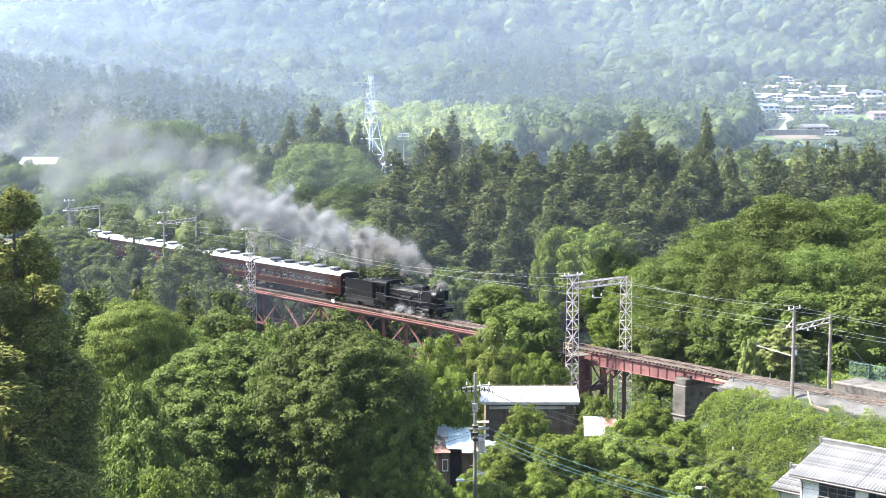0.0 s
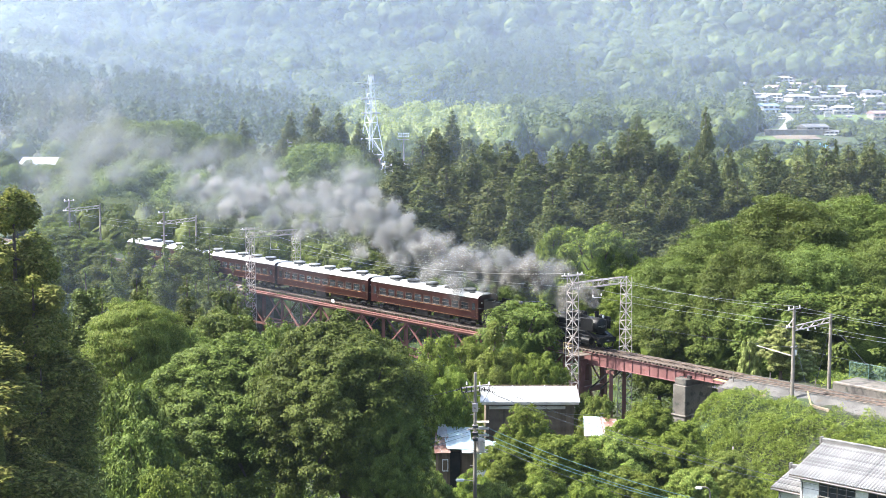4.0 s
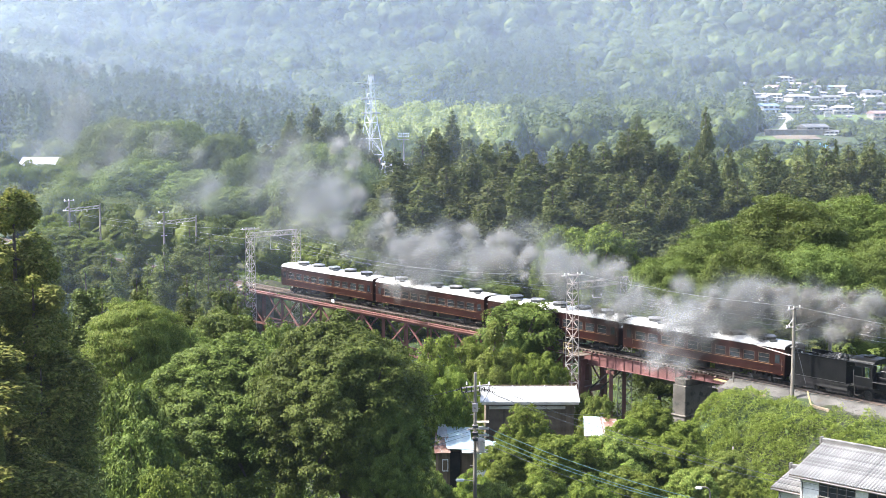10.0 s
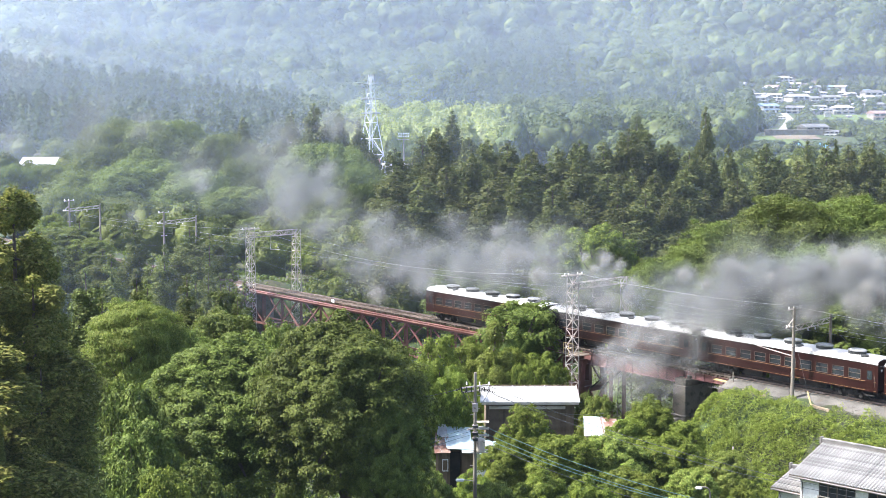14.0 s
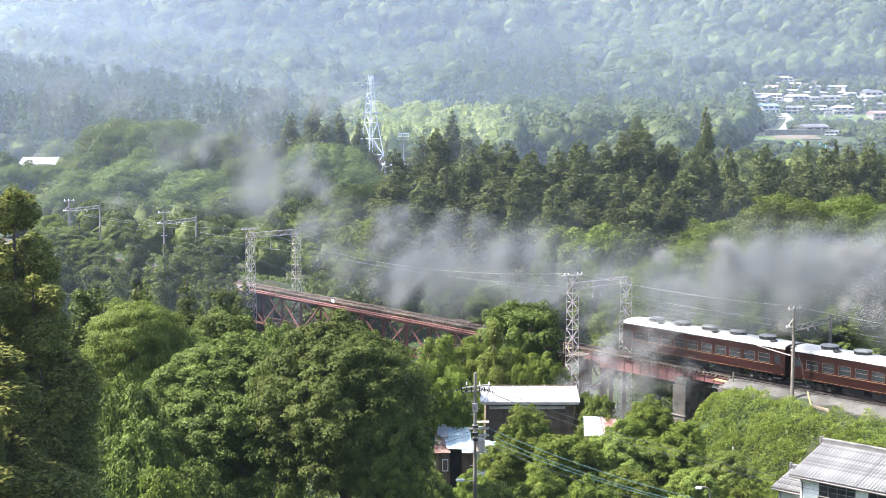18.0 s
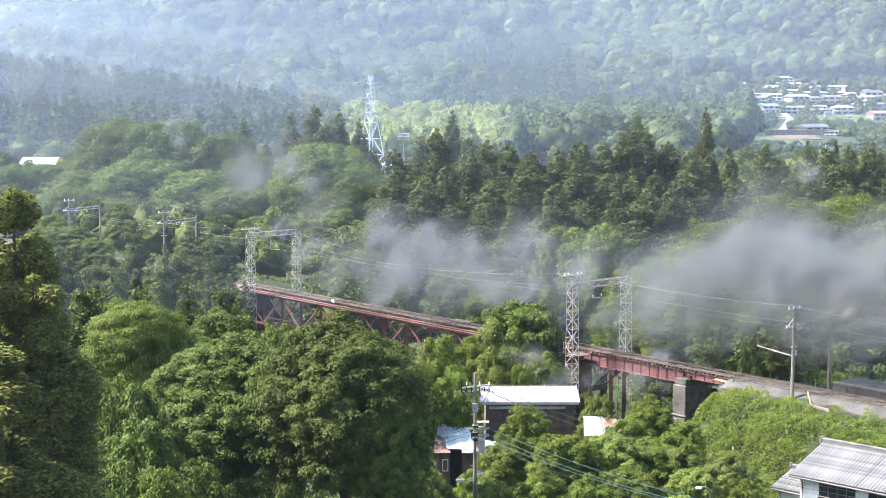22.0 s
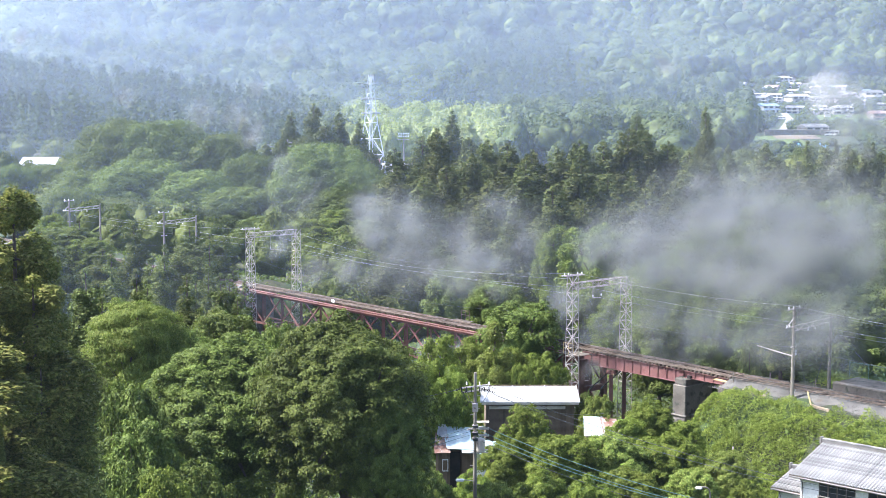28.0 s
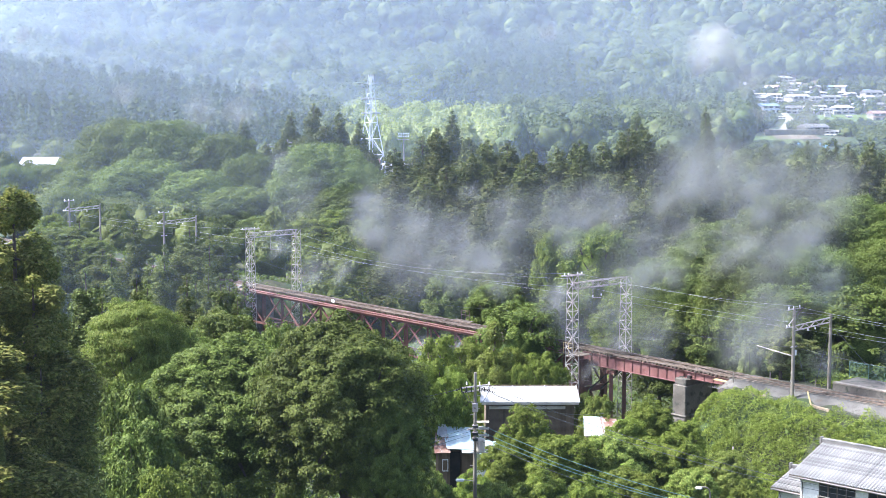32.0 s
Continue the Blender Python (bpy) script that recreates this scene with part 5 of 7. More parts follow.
def valley(rng, n):
    y = rng.uniform(78, 300, n)
    x = rng.uniform(-0.33, 0.33, n) * y
    lat = (np.polyval(BEND, x) - y) / np.sqrt(1 + (2 * BEND[0] * x + BEND[1]) ** 2)
    keep = (np.abs(lat) > 5.0) | ((x > -34) & (x < 24))
    return x[keep], y[keep]


scatter("bank_grass", "tall bright summer grass and vines on the railway bank", 110000, 1, along_bank, 0.28, GRASS, 0.95, 0.2, 0.2, 2.4, 1.3)
scatter("bank_vines", "leafy vines and bushes heaped on the railway bank", 60000, 4, lower_bank, 0.16, LEAF_LIGHT, 0.8, 0.6, 0.25, 1.6, 1.4)
scatter("trackside_weeds", "green weeds on the far side of the track", 4000, 2, far_side, 0.35, GRASS, 0.8, 0.35)
scatter("undergrowth", "thick undergrowth covering the valley floor", 90000, 3, valley, 0.45, LEAF, 0.7, 0.6)


# ---- buildings in the valley ----
def sheet_roof(bm, corners, ribs, rib=0.05, thick=0.05):
    """A thin sheet over four corners (low left, low right, high right, high left) with upright seams."""
    a, b, c, d = [Vector(p) for p in corners]
    n = (b - a).cross(d - a).normalized()
    lo = [p - n * thick for p in (a, b, c, d)]
    vs = [bm.verts.new(p) for p in (a, b, c, d, *lo)]
    for f in ((0, 1, 2, 3), (7, 6, 5, 4), (0, 4, 5, 1), (1, 5, 6, 2), (2, 6, 7, 3), (3, 7, 4, 0)):
        bm.faces.new([vs[i] for i in f])
    for i in range(ribs + 1):
        f = i / ribs
        bar(bm, a.lerp(b, f) + n * 0.02, d.lerp(c, f) + n * 0.02, 0.05, rib)


def build_shed():
    t = thing("timber_shed", "old dark timber shed with white ribbed metal roof", "shed")
    x0, x1, y0, y1 = 3.5, 12.3, 130.9, 136.2
    bm = bmesh.new()
    sheet_roof(bm, ((x0 - 0.1, 130.5, -2.05), (x1 + 0.1, 130.5, -2.05), (x1, 133.5, -1.15), (x0, 133.5, -1.15)), 15, 0.06)
    part("front_roof", bm, SHEET_ROOF, t, "white ribbed metal roofing")
    bm = bmesh.new()
    sheet_roof(bm, ((x1, 136.6, -2.0), (x0, 136.6, -2.0), (x0, 133.5, -1.15), (x1, 133.5, -1.15)), 15, 0.06)
    part("rear_roof", bm, SHEET_ROOF, t)
    for i in range(24):
        x = x0 + 0.18 + i * 0.366
        part("ridge_cap", boxes((x - 0.13, x + 0.13, 133.35, 133.65, -1.17, -1.09)), OLD_WOOD, t)
    g = gz(8, 131)
    i = 0
    x = x0 + 0.45
    while x < x1 - 0.5:
        w = 0.28 + 0.05 * math.sin(i * 2.3)
        part("board", boxes((x, x + w, 131.0, 131.06 + 0.015 * (i % 2), g - 0.3, -2.2)), OLD_WOOD, t)
        x += w + 0.012
        i += 1
    part("side_wall", boxes((x0 + 0.4, x0 + 0.5, 131.05, y1, g - 0.3, -2.0), (x1 - 0.5, x1 - 0.4, 131.05, y1, g - 0.3, -2.0), (x0 + 0.4, x1 - 0.4, y1 - 0.1, y1, g - 0.3, -2.0)), OLD_WOOD, t)
    part("eave_beam", boxes((x0 + 0.7, x1 - 1.2, 130.75, 130.9, -2.75, -2.5)), PALE_WOOD, t, "pale weathered beam")
    part("fascia", boxes((x0, x1, 130.5, 130.56, -2.28, -2.1)), PALE_WOOD, t)
    for x in (x0 + 0.5, 6.4, 9.4, x1 - 0.5):
        part("post", boxes((x - 0.08, x + 0.08, 130.78, 130.94, g - 0.3, -2.3)), OLD_WOOD, t)
    # open lean-to with shelves beside the pole
    r = thing("wooden_rack", "weathered wooden rack of shelves beside the shed", "rack", pose(3.4, 127.0, 0))
    gr = gz(3.4, 127)
    for x in (-0.7, 0.7):
        for y in (-0.3, 0.3):
            part("upright", boxes((x - 0.05, x + 0.05, y - 0.05, y + 0.05, gr - 0.2, -2.6)), OLD_WOOD, r)
    for z in (-4.9, -4.3, -3.7, -3.1):
        part("shelf", boxes((-0.75, 0.75, -0.34, 0.34, z, z + 0.07)), PALE_WOOD, r)


def build_shack():
    t = thing("tin_shack", "ramshackle shack roofed with pale blue and rusty metal sheets", "shack")
    g = gz(2, 121)
    x0, x1, y0, y1 = -0.6, 4.0, 119.2, 123.0
    i, x = 0, x0
    while x < x1:
        w = 0.22 + 0.04 * math.sin(i * 1.9)
        if not (0.5 < x < 1.3):
            part("board", boxes((x, x + w, y0, y0 + 0.05 + 0.02 * (i % 2), g - 0.3, -3.85)), OLD_WOOD, t)
        x += w + 0.015
        i += 1
    part("side_wall", boxes((x0, x0 + 0.08, y0 + 0.08, y1, g - 0.3, -3.7), (x1 - 0.08, x1, y0 + 0.08, y1, g - 0.3, -3.7), (x0, x1, y1 - 1.4, y1 - 1.32, g - 0.3, -3.4)), OLD_WOOD, t)
    # added near-black panel imitating the shade inside the doorway
    part("doorway_shade_panel", boxes((0.45, 1.4, y0 + 0.4, y0 + 0.45, g - 0.3, -3.9)), DARK, t)
    part("corner_panel", boxes((2.6, 3.9, y0 - 0.05, y0 - 0.01, g, -4.0)), PLASTER, t)
    f = part("window_frame", boxes((-0.05, 0.0, y0 - 0.06, y0 - 0.01, -5.4, -4.5), (0.38, 0.43, y0 - 0.06, y0 - 0.01, -5.4, -4.5), (-0.05, 0.43, y0 - 0.06, y0 - 0.01, -4.5, -4.45), (-0.05, 0.43, y0 - 0.06, y0 - 0.01, -5.45, -5.4)), PLASTER, t)
    rows = (((0.35, 119.0, -3.5), (2.4, 118.9, -3.55), (2.25, 122.3, -2.45), (-0.1, 122.3, -2.35), SHEET_BLUE), ((2.25, 118.7, -3.68), (4.1, 118.8, -3.78), (3.9, 120.6, -3.2), (2.1, 120.6, -3.1), SHEET_BLUE),
            ((-0.75, 118.9, -3.85), (0.6, 118.8, -3.8), (0.4, 121.0, -2.75), (-0.6, 121.2, -2.6), SHEET_RUST), ((1.6, 118.6, -3.75), (2.9, 118.6, -3.8), (2.7, 119.7, -3.25), (1.5, 119.7, -3.2), SHEET_BLUE), ((3.0, 118.6, -3.85), (4.5, 118.7, -3.9), (4.4, 120.3, -3.2), (3.1, 120.2, -3.1), SHEET_BLUE),
            ((-0.5, 120.6, -2.9), (0.4, 120.5, -2.85), (0.2, 122.0, -2.15), (-0.4, 122.0, -2.1), SHEET_ROOF))
    for a, b, c, d, m in rows:
        bm = bmesh.new()
        sheet_roof(bm, (a, b, c, d), 7, 0.03, 0.02)
        part("roof_sheet", bm, m, t)
    t2 = thing("lean_to", "small lean-to with pale blue and rust-streaked roof sheets", "shed")
    for a, b, c, d, m in (((12.2, 124.0, -3.6), (14.0, 124.0, -3.65), (14.0, 127.0, -2.6), (12.4, 127.0, -2.55), SHEET_BLUE), ((13.9, 123.6, -3.75), (15.5, 123.6, -3.9), (15.2, 126.8, -2.75), (13.8, 126.9, -2.6), SHEET_RUST)):
        bm = bmesh.new()
        sheet_roof(bm, (a, b, c, d), 6, 0.03, 0.02)
        part("roof_sheet", bm, m, t2)
    gg = gz(14, 125)
    part("wall", boxes((12.4, 15.2, 124.3, 124.4, gg - 0.3, -3.75), (12.4, 12.5, 124.4, 126.8, gg - 0.3, -3.4), (15.1, 15.2, 124.4, 126.8, gg - 0.3, -3.4)), OLD_WOOD, t2)


build_shed()
build_shack()


def wave_course(length, depth, pitch=0.27, amp=0.045, thick=0.025):
    """One course of pan tiles: a wavy strip with a stepped lower edge."""
    n = int(length / pitch * 6)
    verts, faces = [], []
    for i in range(n + 1):
        x = length * i / n
        h = amp * math.sin(6.2832 * x / pitch) + 0.5 * amp * math.sin(12.566 * x / pitch + 1.0)
        verts += [(x, 0, h - thick), (x, 0, h + thick), (x, depth * 1.12, h)]
    for i in range(n):
        a = i * 3
        faces += [(a, a + 3, a + 4, a + 1), (a + 1, a + 4, a + 5, a + 2)]
    return verts, faces


def tiled_house(m, length, run, eave, ridge, over=0.6, wing=False, name_label="white plastered house with grey pantile roof"):
    """Long axis along local x; the roof falls to local -y and +y. Heights are world heights."""
    t = thing("tiled_house", name_label, "house", m)
    g = gz(m.translation.x, m.translation.y) - 0.8
    rise = ridge - eave
    slope = math.hypot(run, rise)
    n = int(slope / 0.235)
    v, f = wave_course(length, slope / n)
    me = raw("tile_course", v, f, TILE)
    for side in (1, -1):
        for i in range(n):
            k = i / n
            o = part("tile_course", me, TILE, t)
            if side == 1:
                o.matrix_basis = Matrix.Translation((0, -run * (1 - k), eave + rise * k + 0.03)) @ Euler((math.atan2(rise, run), 0, 0)).to_matrix().to_4x4()
            else:
                o.matrix_basis = Matrix.Translation((length, run * (1 - k), eave + rise * k + 0.03)) @ Euler((math.atan2(rise, run), 0, math.pi), "XYZ").to_matrix().to_4x4()
    bm = bmesh.new()
    vs = [bm.verts.new(p) for p in ((0.05, -run, eave - 0.08), (0.05, 0, ridge - 0.05), (0.05, run, eave - 0.08), (length - 0.05, -run, eave - 0.08), (length - 0.05, 0, ridge - 0.05), (length - 0.05, run, eave - 0.08))]
    for q in ((0, 2, 1), (3, 4, 5), (0, 1, 4, 3), (1, 2, 5, 4), (0, 3, 5, 2)):
        bm.faces.new([vs[i] for i in q])
    part("roof_deck", bm, OLD_WOOD, t)
    part("ridge", boxes((-0.1, length + 0.1, -0.14, 0.14, ridge - 0.02, ridge + 0.26)), TILE_DARK, t, "dark mortared ridge")
    for i in range(int(length / 0.3)):
        part("ridge_tile", boxes((i * 0.3, i * 0.3 + 0.27, -0.17, 0.17, ridge + 0.26, ridge + 0.33)), TILE, t)
    part("ridge_end", boxes((-0.22, -0.08, -0.2, 0.2, ridge - 0.12, ridge + 0.42)), TILE_DARK, t)
    bm = bmesh.new()
    for x in (0.0, length):
        bar(bm, (x, -run - 0.02, eave - 0.08), (x, 0, ridge - 0.06), 0.08, 0.2), bar(bm, (x, run + 0.02, eave - 0.08), (x, 0, ridge - 0.06), 0.08, 0.2)
    part("barge_board", bm, OLD_WOOD, t)
    bm = bmesh.new()
    tube(bm, (0, -run - 0.08, eave - 0.1), (length, -run - 0.08, eave - 0.12), 0.07, n=8)
    tube(bm, (over + 0.3, -run - 0.05, eave - 0.12), (over + 0.2, -run + over - 0.1, eave - 0.6), 0.04, n=6)
    tube(bm, (over + 0.2, -run + over - 0.1, eave - 0.6), (over + 0.2, -run + over - 0.1, g), 0.04, n=6)
    part("gutter", bm, TILE_DARK, t)
    y0, y1, x0, x1 = -run + over, run - over, over, length - over
    wins = [(x0 + 1.5, x0 + 4.4), (x0 + 5.4, x0 + 8.2)] if not wing else []
    wins = [w for w in wins if w[1] < x1]
    zt, zb = eave - 0.35, eave - 2.0
    wall = boxes((x0, x1, y0, y0 + 0.12, g, zb), (x0, x1, y0, y0 + 0.12, zt, eave + 0.1), (x0, x1, y1 - 0.12, y1, g, eave + 0.1), (x0, x0 + 0.12, y0 + 0.12, y1 - 0.12, g, eave + 0.1), (x1 - 0.12, x1, y0 + 0.12, y1 - 0.12, g, eave + 0.1))
    xs = [x0] + [v for w in wins for v in w] + [x1]
    for a, b in zip(xs[0::2], xs[1::2]):
        box(wall, a, b, y0, y0 + 0.12, zb, zt)
    part("wall", wall, PLASTER, t)
    for x in (x0, x1 - 0.12):
        bm = bmesh.new()
        q = [bm.verts.new(p) for p in ((x, y0, eave), (x, y1, eave), (x, 0, eave + rise * (1 - over / run)), (x + 0.12, y0, eave), (x + 0.12, y1, eave), (x + 0.12, 0, eave + rise * (1 - over / run)))]
        for z in ((0, 2, 1), (3, 4, 5), (0, 1, 4, 3), (1, 2, 5, 4), (2, 0, 3, 5)):
            bm.faces.new([q[i] for i in z])
        part("gable", bm, PLASTER, t)
    for a, b in wins:
        w = part("window", boxes((a, b, y0 + 0.05, y0 + 0.07, zb, zt)), WINDOW, t)
        fr = boxes((a, b, y0 + 0.0, y0 + 0.05, zb, zb + 0.06), (a, b, y0, y0 + 0.05, zt - 0.06, zt))
        for k in range(5):
            x = a + (b - a) * k / 4
            box(fr, x - 0.025, x + 0.025, y0, y0 + 0.05, zb, zt)
        part("frame", fr, SASH, w)
        part("handrail", boxes((a, b, y0 - 0.25, y0 - 0.2, zb + 0.35, zb + 0.4), (a, b, y0 - 0.25, y0 - 0.2, zb + 0.7, zb + 0.74), (a, a + 0.05, y0 - 0.25, y0 + 0.0, zb + 0.35, zb + 0.74), (b - 0.05, b, y0 - 0.25, y0 + 0.0, zb + 0.35, zb + 0.74)), GALVANISED, w)
    return t


tiled_house(pose(29.1, 110.0, 0, 0, 0, -43), 13.0, 5.0, -2.3, -0.75)
tiled_house(pose(26.95, 110.6, 0, 0, 0, -43), 2.6, 3.15, -3.8, -2.95, 0.4, True, "low tiled outbuilding joined to the white house")


# ---- platform, fence and trackside posts ----
def build_halt():
    t = thing("platform", "weathered concrete railway platform with stained face", "platform")
    for i, s in enumerate(np.arange(51.6, 96, 1.5)):
        bm = bmesh.new()
        box(bm, 0.01, 1.49, -0.18, 0.18, -0.75, 0.34, line_pose(s, lat=-2.1))
        part("face_block", bm, CONCRETE, t)
        bm = bmesh.new()
        box(bm, 0.005, 1.495, -0.22, 0.3, 0.34, 0.46, line_pose(s, lat=-2.1))
        part("coping", bm, PALE_CONCRETE, t)
    me = sweep("deck", 51.6, 97, ((-2.4, 0.2), (-2.4, 0.42), (-5.6, 0.42), (-5.6, -0.8), (-2.3, -0.8)), CONCRETE)
    part("deck", me, CONCRETE, t)
    f = thing("mesh_fence", "green wire mesh fence along the back of the platform", "fence")
    for s in np.arange(51.0, 96, 2.0):
        bm = bmesh.new()
        tube(bm, on_line(s, -5.2, 0.35), on_line(s, -5.2, 1.8), 0.04)
        part("post", bm, FENCE, f)
        bm = bmesh.new()
        for k in range(1, 20):
            tube(bm, on_line(s + 0.1 * k, -5.2, 0.5), on_line(s + 0.1 * k, -5.2, 1.75), 0.007, n=3, cap=False)
        for k in range(12):
            tube(bm, on_line(s, -5.2, 0.5 + 0.11 * k), on_line(s + 2, -5.2, 0.5 + 0.11 * k), 0.007, n=3, cap=False)
        part("mesh_panel", bm, FENCE, f)
        bm = bmesh.new()
        tube(bm, on_line(s, -5.2, 1.78), on_line(s + 2, -5.2, 1.78), 0.03)
        part("top_rail", bm, FENCE, f)
    sg = thing("signal_post", "white trackside post carrying a small white box", "post")
    a, b = on_line(46.3, -3.0, -0.5), on_line(46.6, -3.0, 2.1)
    bm = bmesh.new()
    tube(bm, a, b, 0.07, n=8)
    part("pole", bm, GALVANISED, sg)
    part("box", boxes((b.x - 0.16, b.x + 0.16, b.y - 0.12, b.y + 0.12, b.z - 0.1, b.z + 0.4)), INSULATOR, sg)
    for s, lat, h in ((43.6, 1.9, 0.55), (49.2, -2.7, 0.2), (44.4, -2.4, 0.1)):
        p = on_line(s, lat, -0.7)
        m = thing("marker_post", "short white trackside marker post", "post", group="marker posts")
        bm = bmesh.new()
        tube(bm, p, p + Vector((0, 0, 0.75 + h)), 0.07, 0.06, 8)
        part("stake", bm, PALE_CONCRETE, m)
    c = thing("cable_trough", "line of pale concrete cable trough covers beside the rails", "cable trough")
    for s in np.arange(48.5, 56, 0.8):
        bm = bmesh.new()
        box(bm, 0.01, 0.78, -0.2, 0.2, -0.75, -0.3 + 0.02 * math.sin(s * 9), line_pose(s, lat=-1.9))
        part("cover", bm, PALE_CONCRETE, c)
    for s0, s1, lat in ((45.6, 48.4, 3.1), (53.4, 55.4, 3.6)):
        e = thing("edging_board", "pale timber edging holding back the ballast", "board", group="edging boards")
        bm = bmesh.new()
        bar(bm, on_line(s0, lat, -0.62), on_line(s1, lat + 0.2, -0.68), 0.1, 0.25)
        part("plank", bm, EDGING, e)
    gw = thing("guy_wire", "steel guy wire with yellow guard anchoring the pole", "guy wire")
    a, b = on_line(50.6, 2.5, 5.0), on_line(54.1, 4.3, -0.9)
    bm = bmesh.new()
    tube(bm, a, b, 0.013, n=4)
    part("wire", bm, WIRE, gw)
    bm = bmesh.new()
    tube(bm, a.lerp(b, 0.74), b, 0.07, n=6)
    part("guard", bm, YELLOW, gw)
    for lat0, ds in ((-2.75, -2.5), (-2.75, 6.0)):
        gw2 = thing("guy_wire", "thin guy wire staying the concrete pole", "guy wire")
        bm = bmesh.new()
        tube(bm, on_line(50.6, lat0, 5.4), on_line(50.6 + ds, lat0 - 1.5, -0.6), 0.02, n=4)
        part("wire", bm, WIRE, gw2)
    # thin arm and lamp bracket on the pole
    br = thing("bracket_arm", "slanting pale steel bracket arm on the pole", "bracket")
    bm = bmesh.new()
    tube(bm, on_line(50.5, 2.6, 3.15), on_line(46.6, 2.4, 3.5), 0.045)
    part("arm", bm, GALVANISED, br)


build_halt()


# ---- street poles, cables ----
def build_street():
    t = thing("utility_pole", "concrete utility pole with crossarms, cutouts and grey transformer", "utility pole")
    x, y = 2.23, 100.0
    g = gz(x, y) - 0.5
    bm = bmesh.new()
    tube(bm, (x, y, g), (x, y, 6.6), 0.16, 0.1, 12)
    part("pole", bm, PALE_CONCRETE, t)
    for z, half in ((5.55, 0.95), (5.25, 0.8), (2.6, 0.55)):
        bm = bmesh.new()
        bar(bm, (x - half, y - 0.2, z), (x + half, y + 0.35, z + 0.1), 0.09)
        part("cross_arm", bm, GALVANISED, t)
    for k in (-0.95, -0.6, -0.25, 0.3, 0.65, 0.95):
        c = part("cutout", boxes((x + k - 0.04, x + k + 0.04, y - 0.35, y - 0.2, 5.3, 5.62)), UNIT_SIDE, t)
        c.matrix_basis = Matrix()
        if k in (-0.6, 0.3, 0.95):
            insulator(t, (x + k, y - 0.1, 5.75))
    # strain insulators leaning away from the crossarms, and jumper loops
    for k, (dx, dz) in enumerate(((-0.95, 0.1), (-0.55, -0.1), (0.45, 0.12), (0.9, -0.05))):
        bm = bmesh.new()
        for j in range(4):
            p = Vector((x + dx + (0.11 * j + 0.05) * (1 if dx > 0 else -1), y - 0.3, 5.45 + dz - 0.045 * j))
            tube(bm, p, p + Vector((0.05, 0, -0.02)), 0.085, 0.07, 8)
        part("strain_insulator", bm, DARK, t)
        bm = bmesh.new()
        hang(bm, (x + dx, y - 0.32, 5.4 + dz), (x + dx * 0.2, y - 0.3, 4.6), 0.35, 0.018)
        part("jumper", bm, WIRE, t)
    bm = boxes((x - 0.2, x + 0.2, y - 0.42, y - 0.16, 3.9, 4.5))
    bmesh.ops.bevel(bm, geom=bm.edges[:], offset=0.04, segments=1, affect="EDGES")
    part("switch_box", bm, GALVANISED, t)
    for z in (2.85, 2.35, 1.95):
        bm = bmesh.new()
        turned(bm, ((0.19, 0), (0.19, 0.07)), 12)
        part("band", bm, GALVANISED, t, at=pose(x, y, z))
        bm = boxes((x - 0.16, x + 0.2, y - 0.34, y - 0.16, z - 0.12, z + 0.06))
        part("cable_clamp", bm, UNIT_SIDE, t)
    bm = bmesh.new()
    turned(bm, ((0.28, 0), (0.31, 0.05), (0.31, 0.85), (0.2, 0.95)), 14)
    tr = part("transformer", bm, GALVANISED, t, "grey transformer drum", at=pose(x + 0.38, y - 0.1, 1.05))
    bm = bmesh.new()
    for z in (1.15, 0.95):
        bar(bm, (x - 0.3, y - 0.1, z), (x + 0.9, y, z), 0.07)
    part("bracket", bm, GALVANISED, t)
    for i, z in enumerate(np.arange(-4.5, 5.0, 0.45)):
        part("step_bolt", boxes((x + (0.16 if i % 2 else -0.34), x + (0.34 if i % 2 else -0.16), y - 0.02, y + 0.02, z, z + 0.03)), GALVANISED, t)
    lp = thing("street_light", "white street light head on the utility pole's arm", "street lamp")
    bm = bmesh.new()
    tube(bm, (x, y, -1.1), (x - 0.9, y - 0.5, -0.85), 0.035)
    part("arm", bm, GALVANISED, lp)
    bm = boxes((x - 1.35, x - 0.75, y - 0.75, y - 0.4, -0.95, -0.8))
    bmesh.ops.bevel(bm, geom=bm.edges[:], offset=0.05, segments=2, affect="EDGES")
    part("head", bm, INSULATOR, lp)
    l2 = thing("street_light", "curved steel street lamp with grey head", "street lamp")
    x2, y2 = 17.9, 96.0
    bm = bmesh.new()
    tube(bm, (x2, y2, gz(x2, y2) - 0.3), (x2, y2, -0.85), 0.07, 0.06, 8)
    pts = [(x2, -0.85), (x2 - 0.08, -0.55), (x2 - 0.3, -0.42), (x2 - 0.6, -0.42)]
    for (a, b), (c, d) in zip(pts, pts[1:]):
        tube(bm, (a, y2, b), (c, y2, d), 0.05, n=8)
    part("mast", bm, PALE_CONCRETE, l2)
    bm = boxes((x2 - 1.0, x2 - 0.55, y2 - 0.16, y2 + 0.16, -0.55, -0.4))
    bmesh.ops.bevel(bm, geom=bm.edges[:], offset=0.06, segments=2, affect="EDGES")
    part("head", bm, INSULATOR, l2)
    for px, py, top in ((22.6, 112.0, -1.6), (21.3, 108.0, -2.1)):
        p = thing("garden_post", "thin grey steel post among the garden bushes", "post", group="garden posts")
        bm = bmesh.new()
        tube(bm, (px, py, gz(px, py) - 0.3), (px, py, top), 0.07, 0.06, 8)
        part("stake", bm, GALVANISED, p)
    far = (24.0, 88.0)
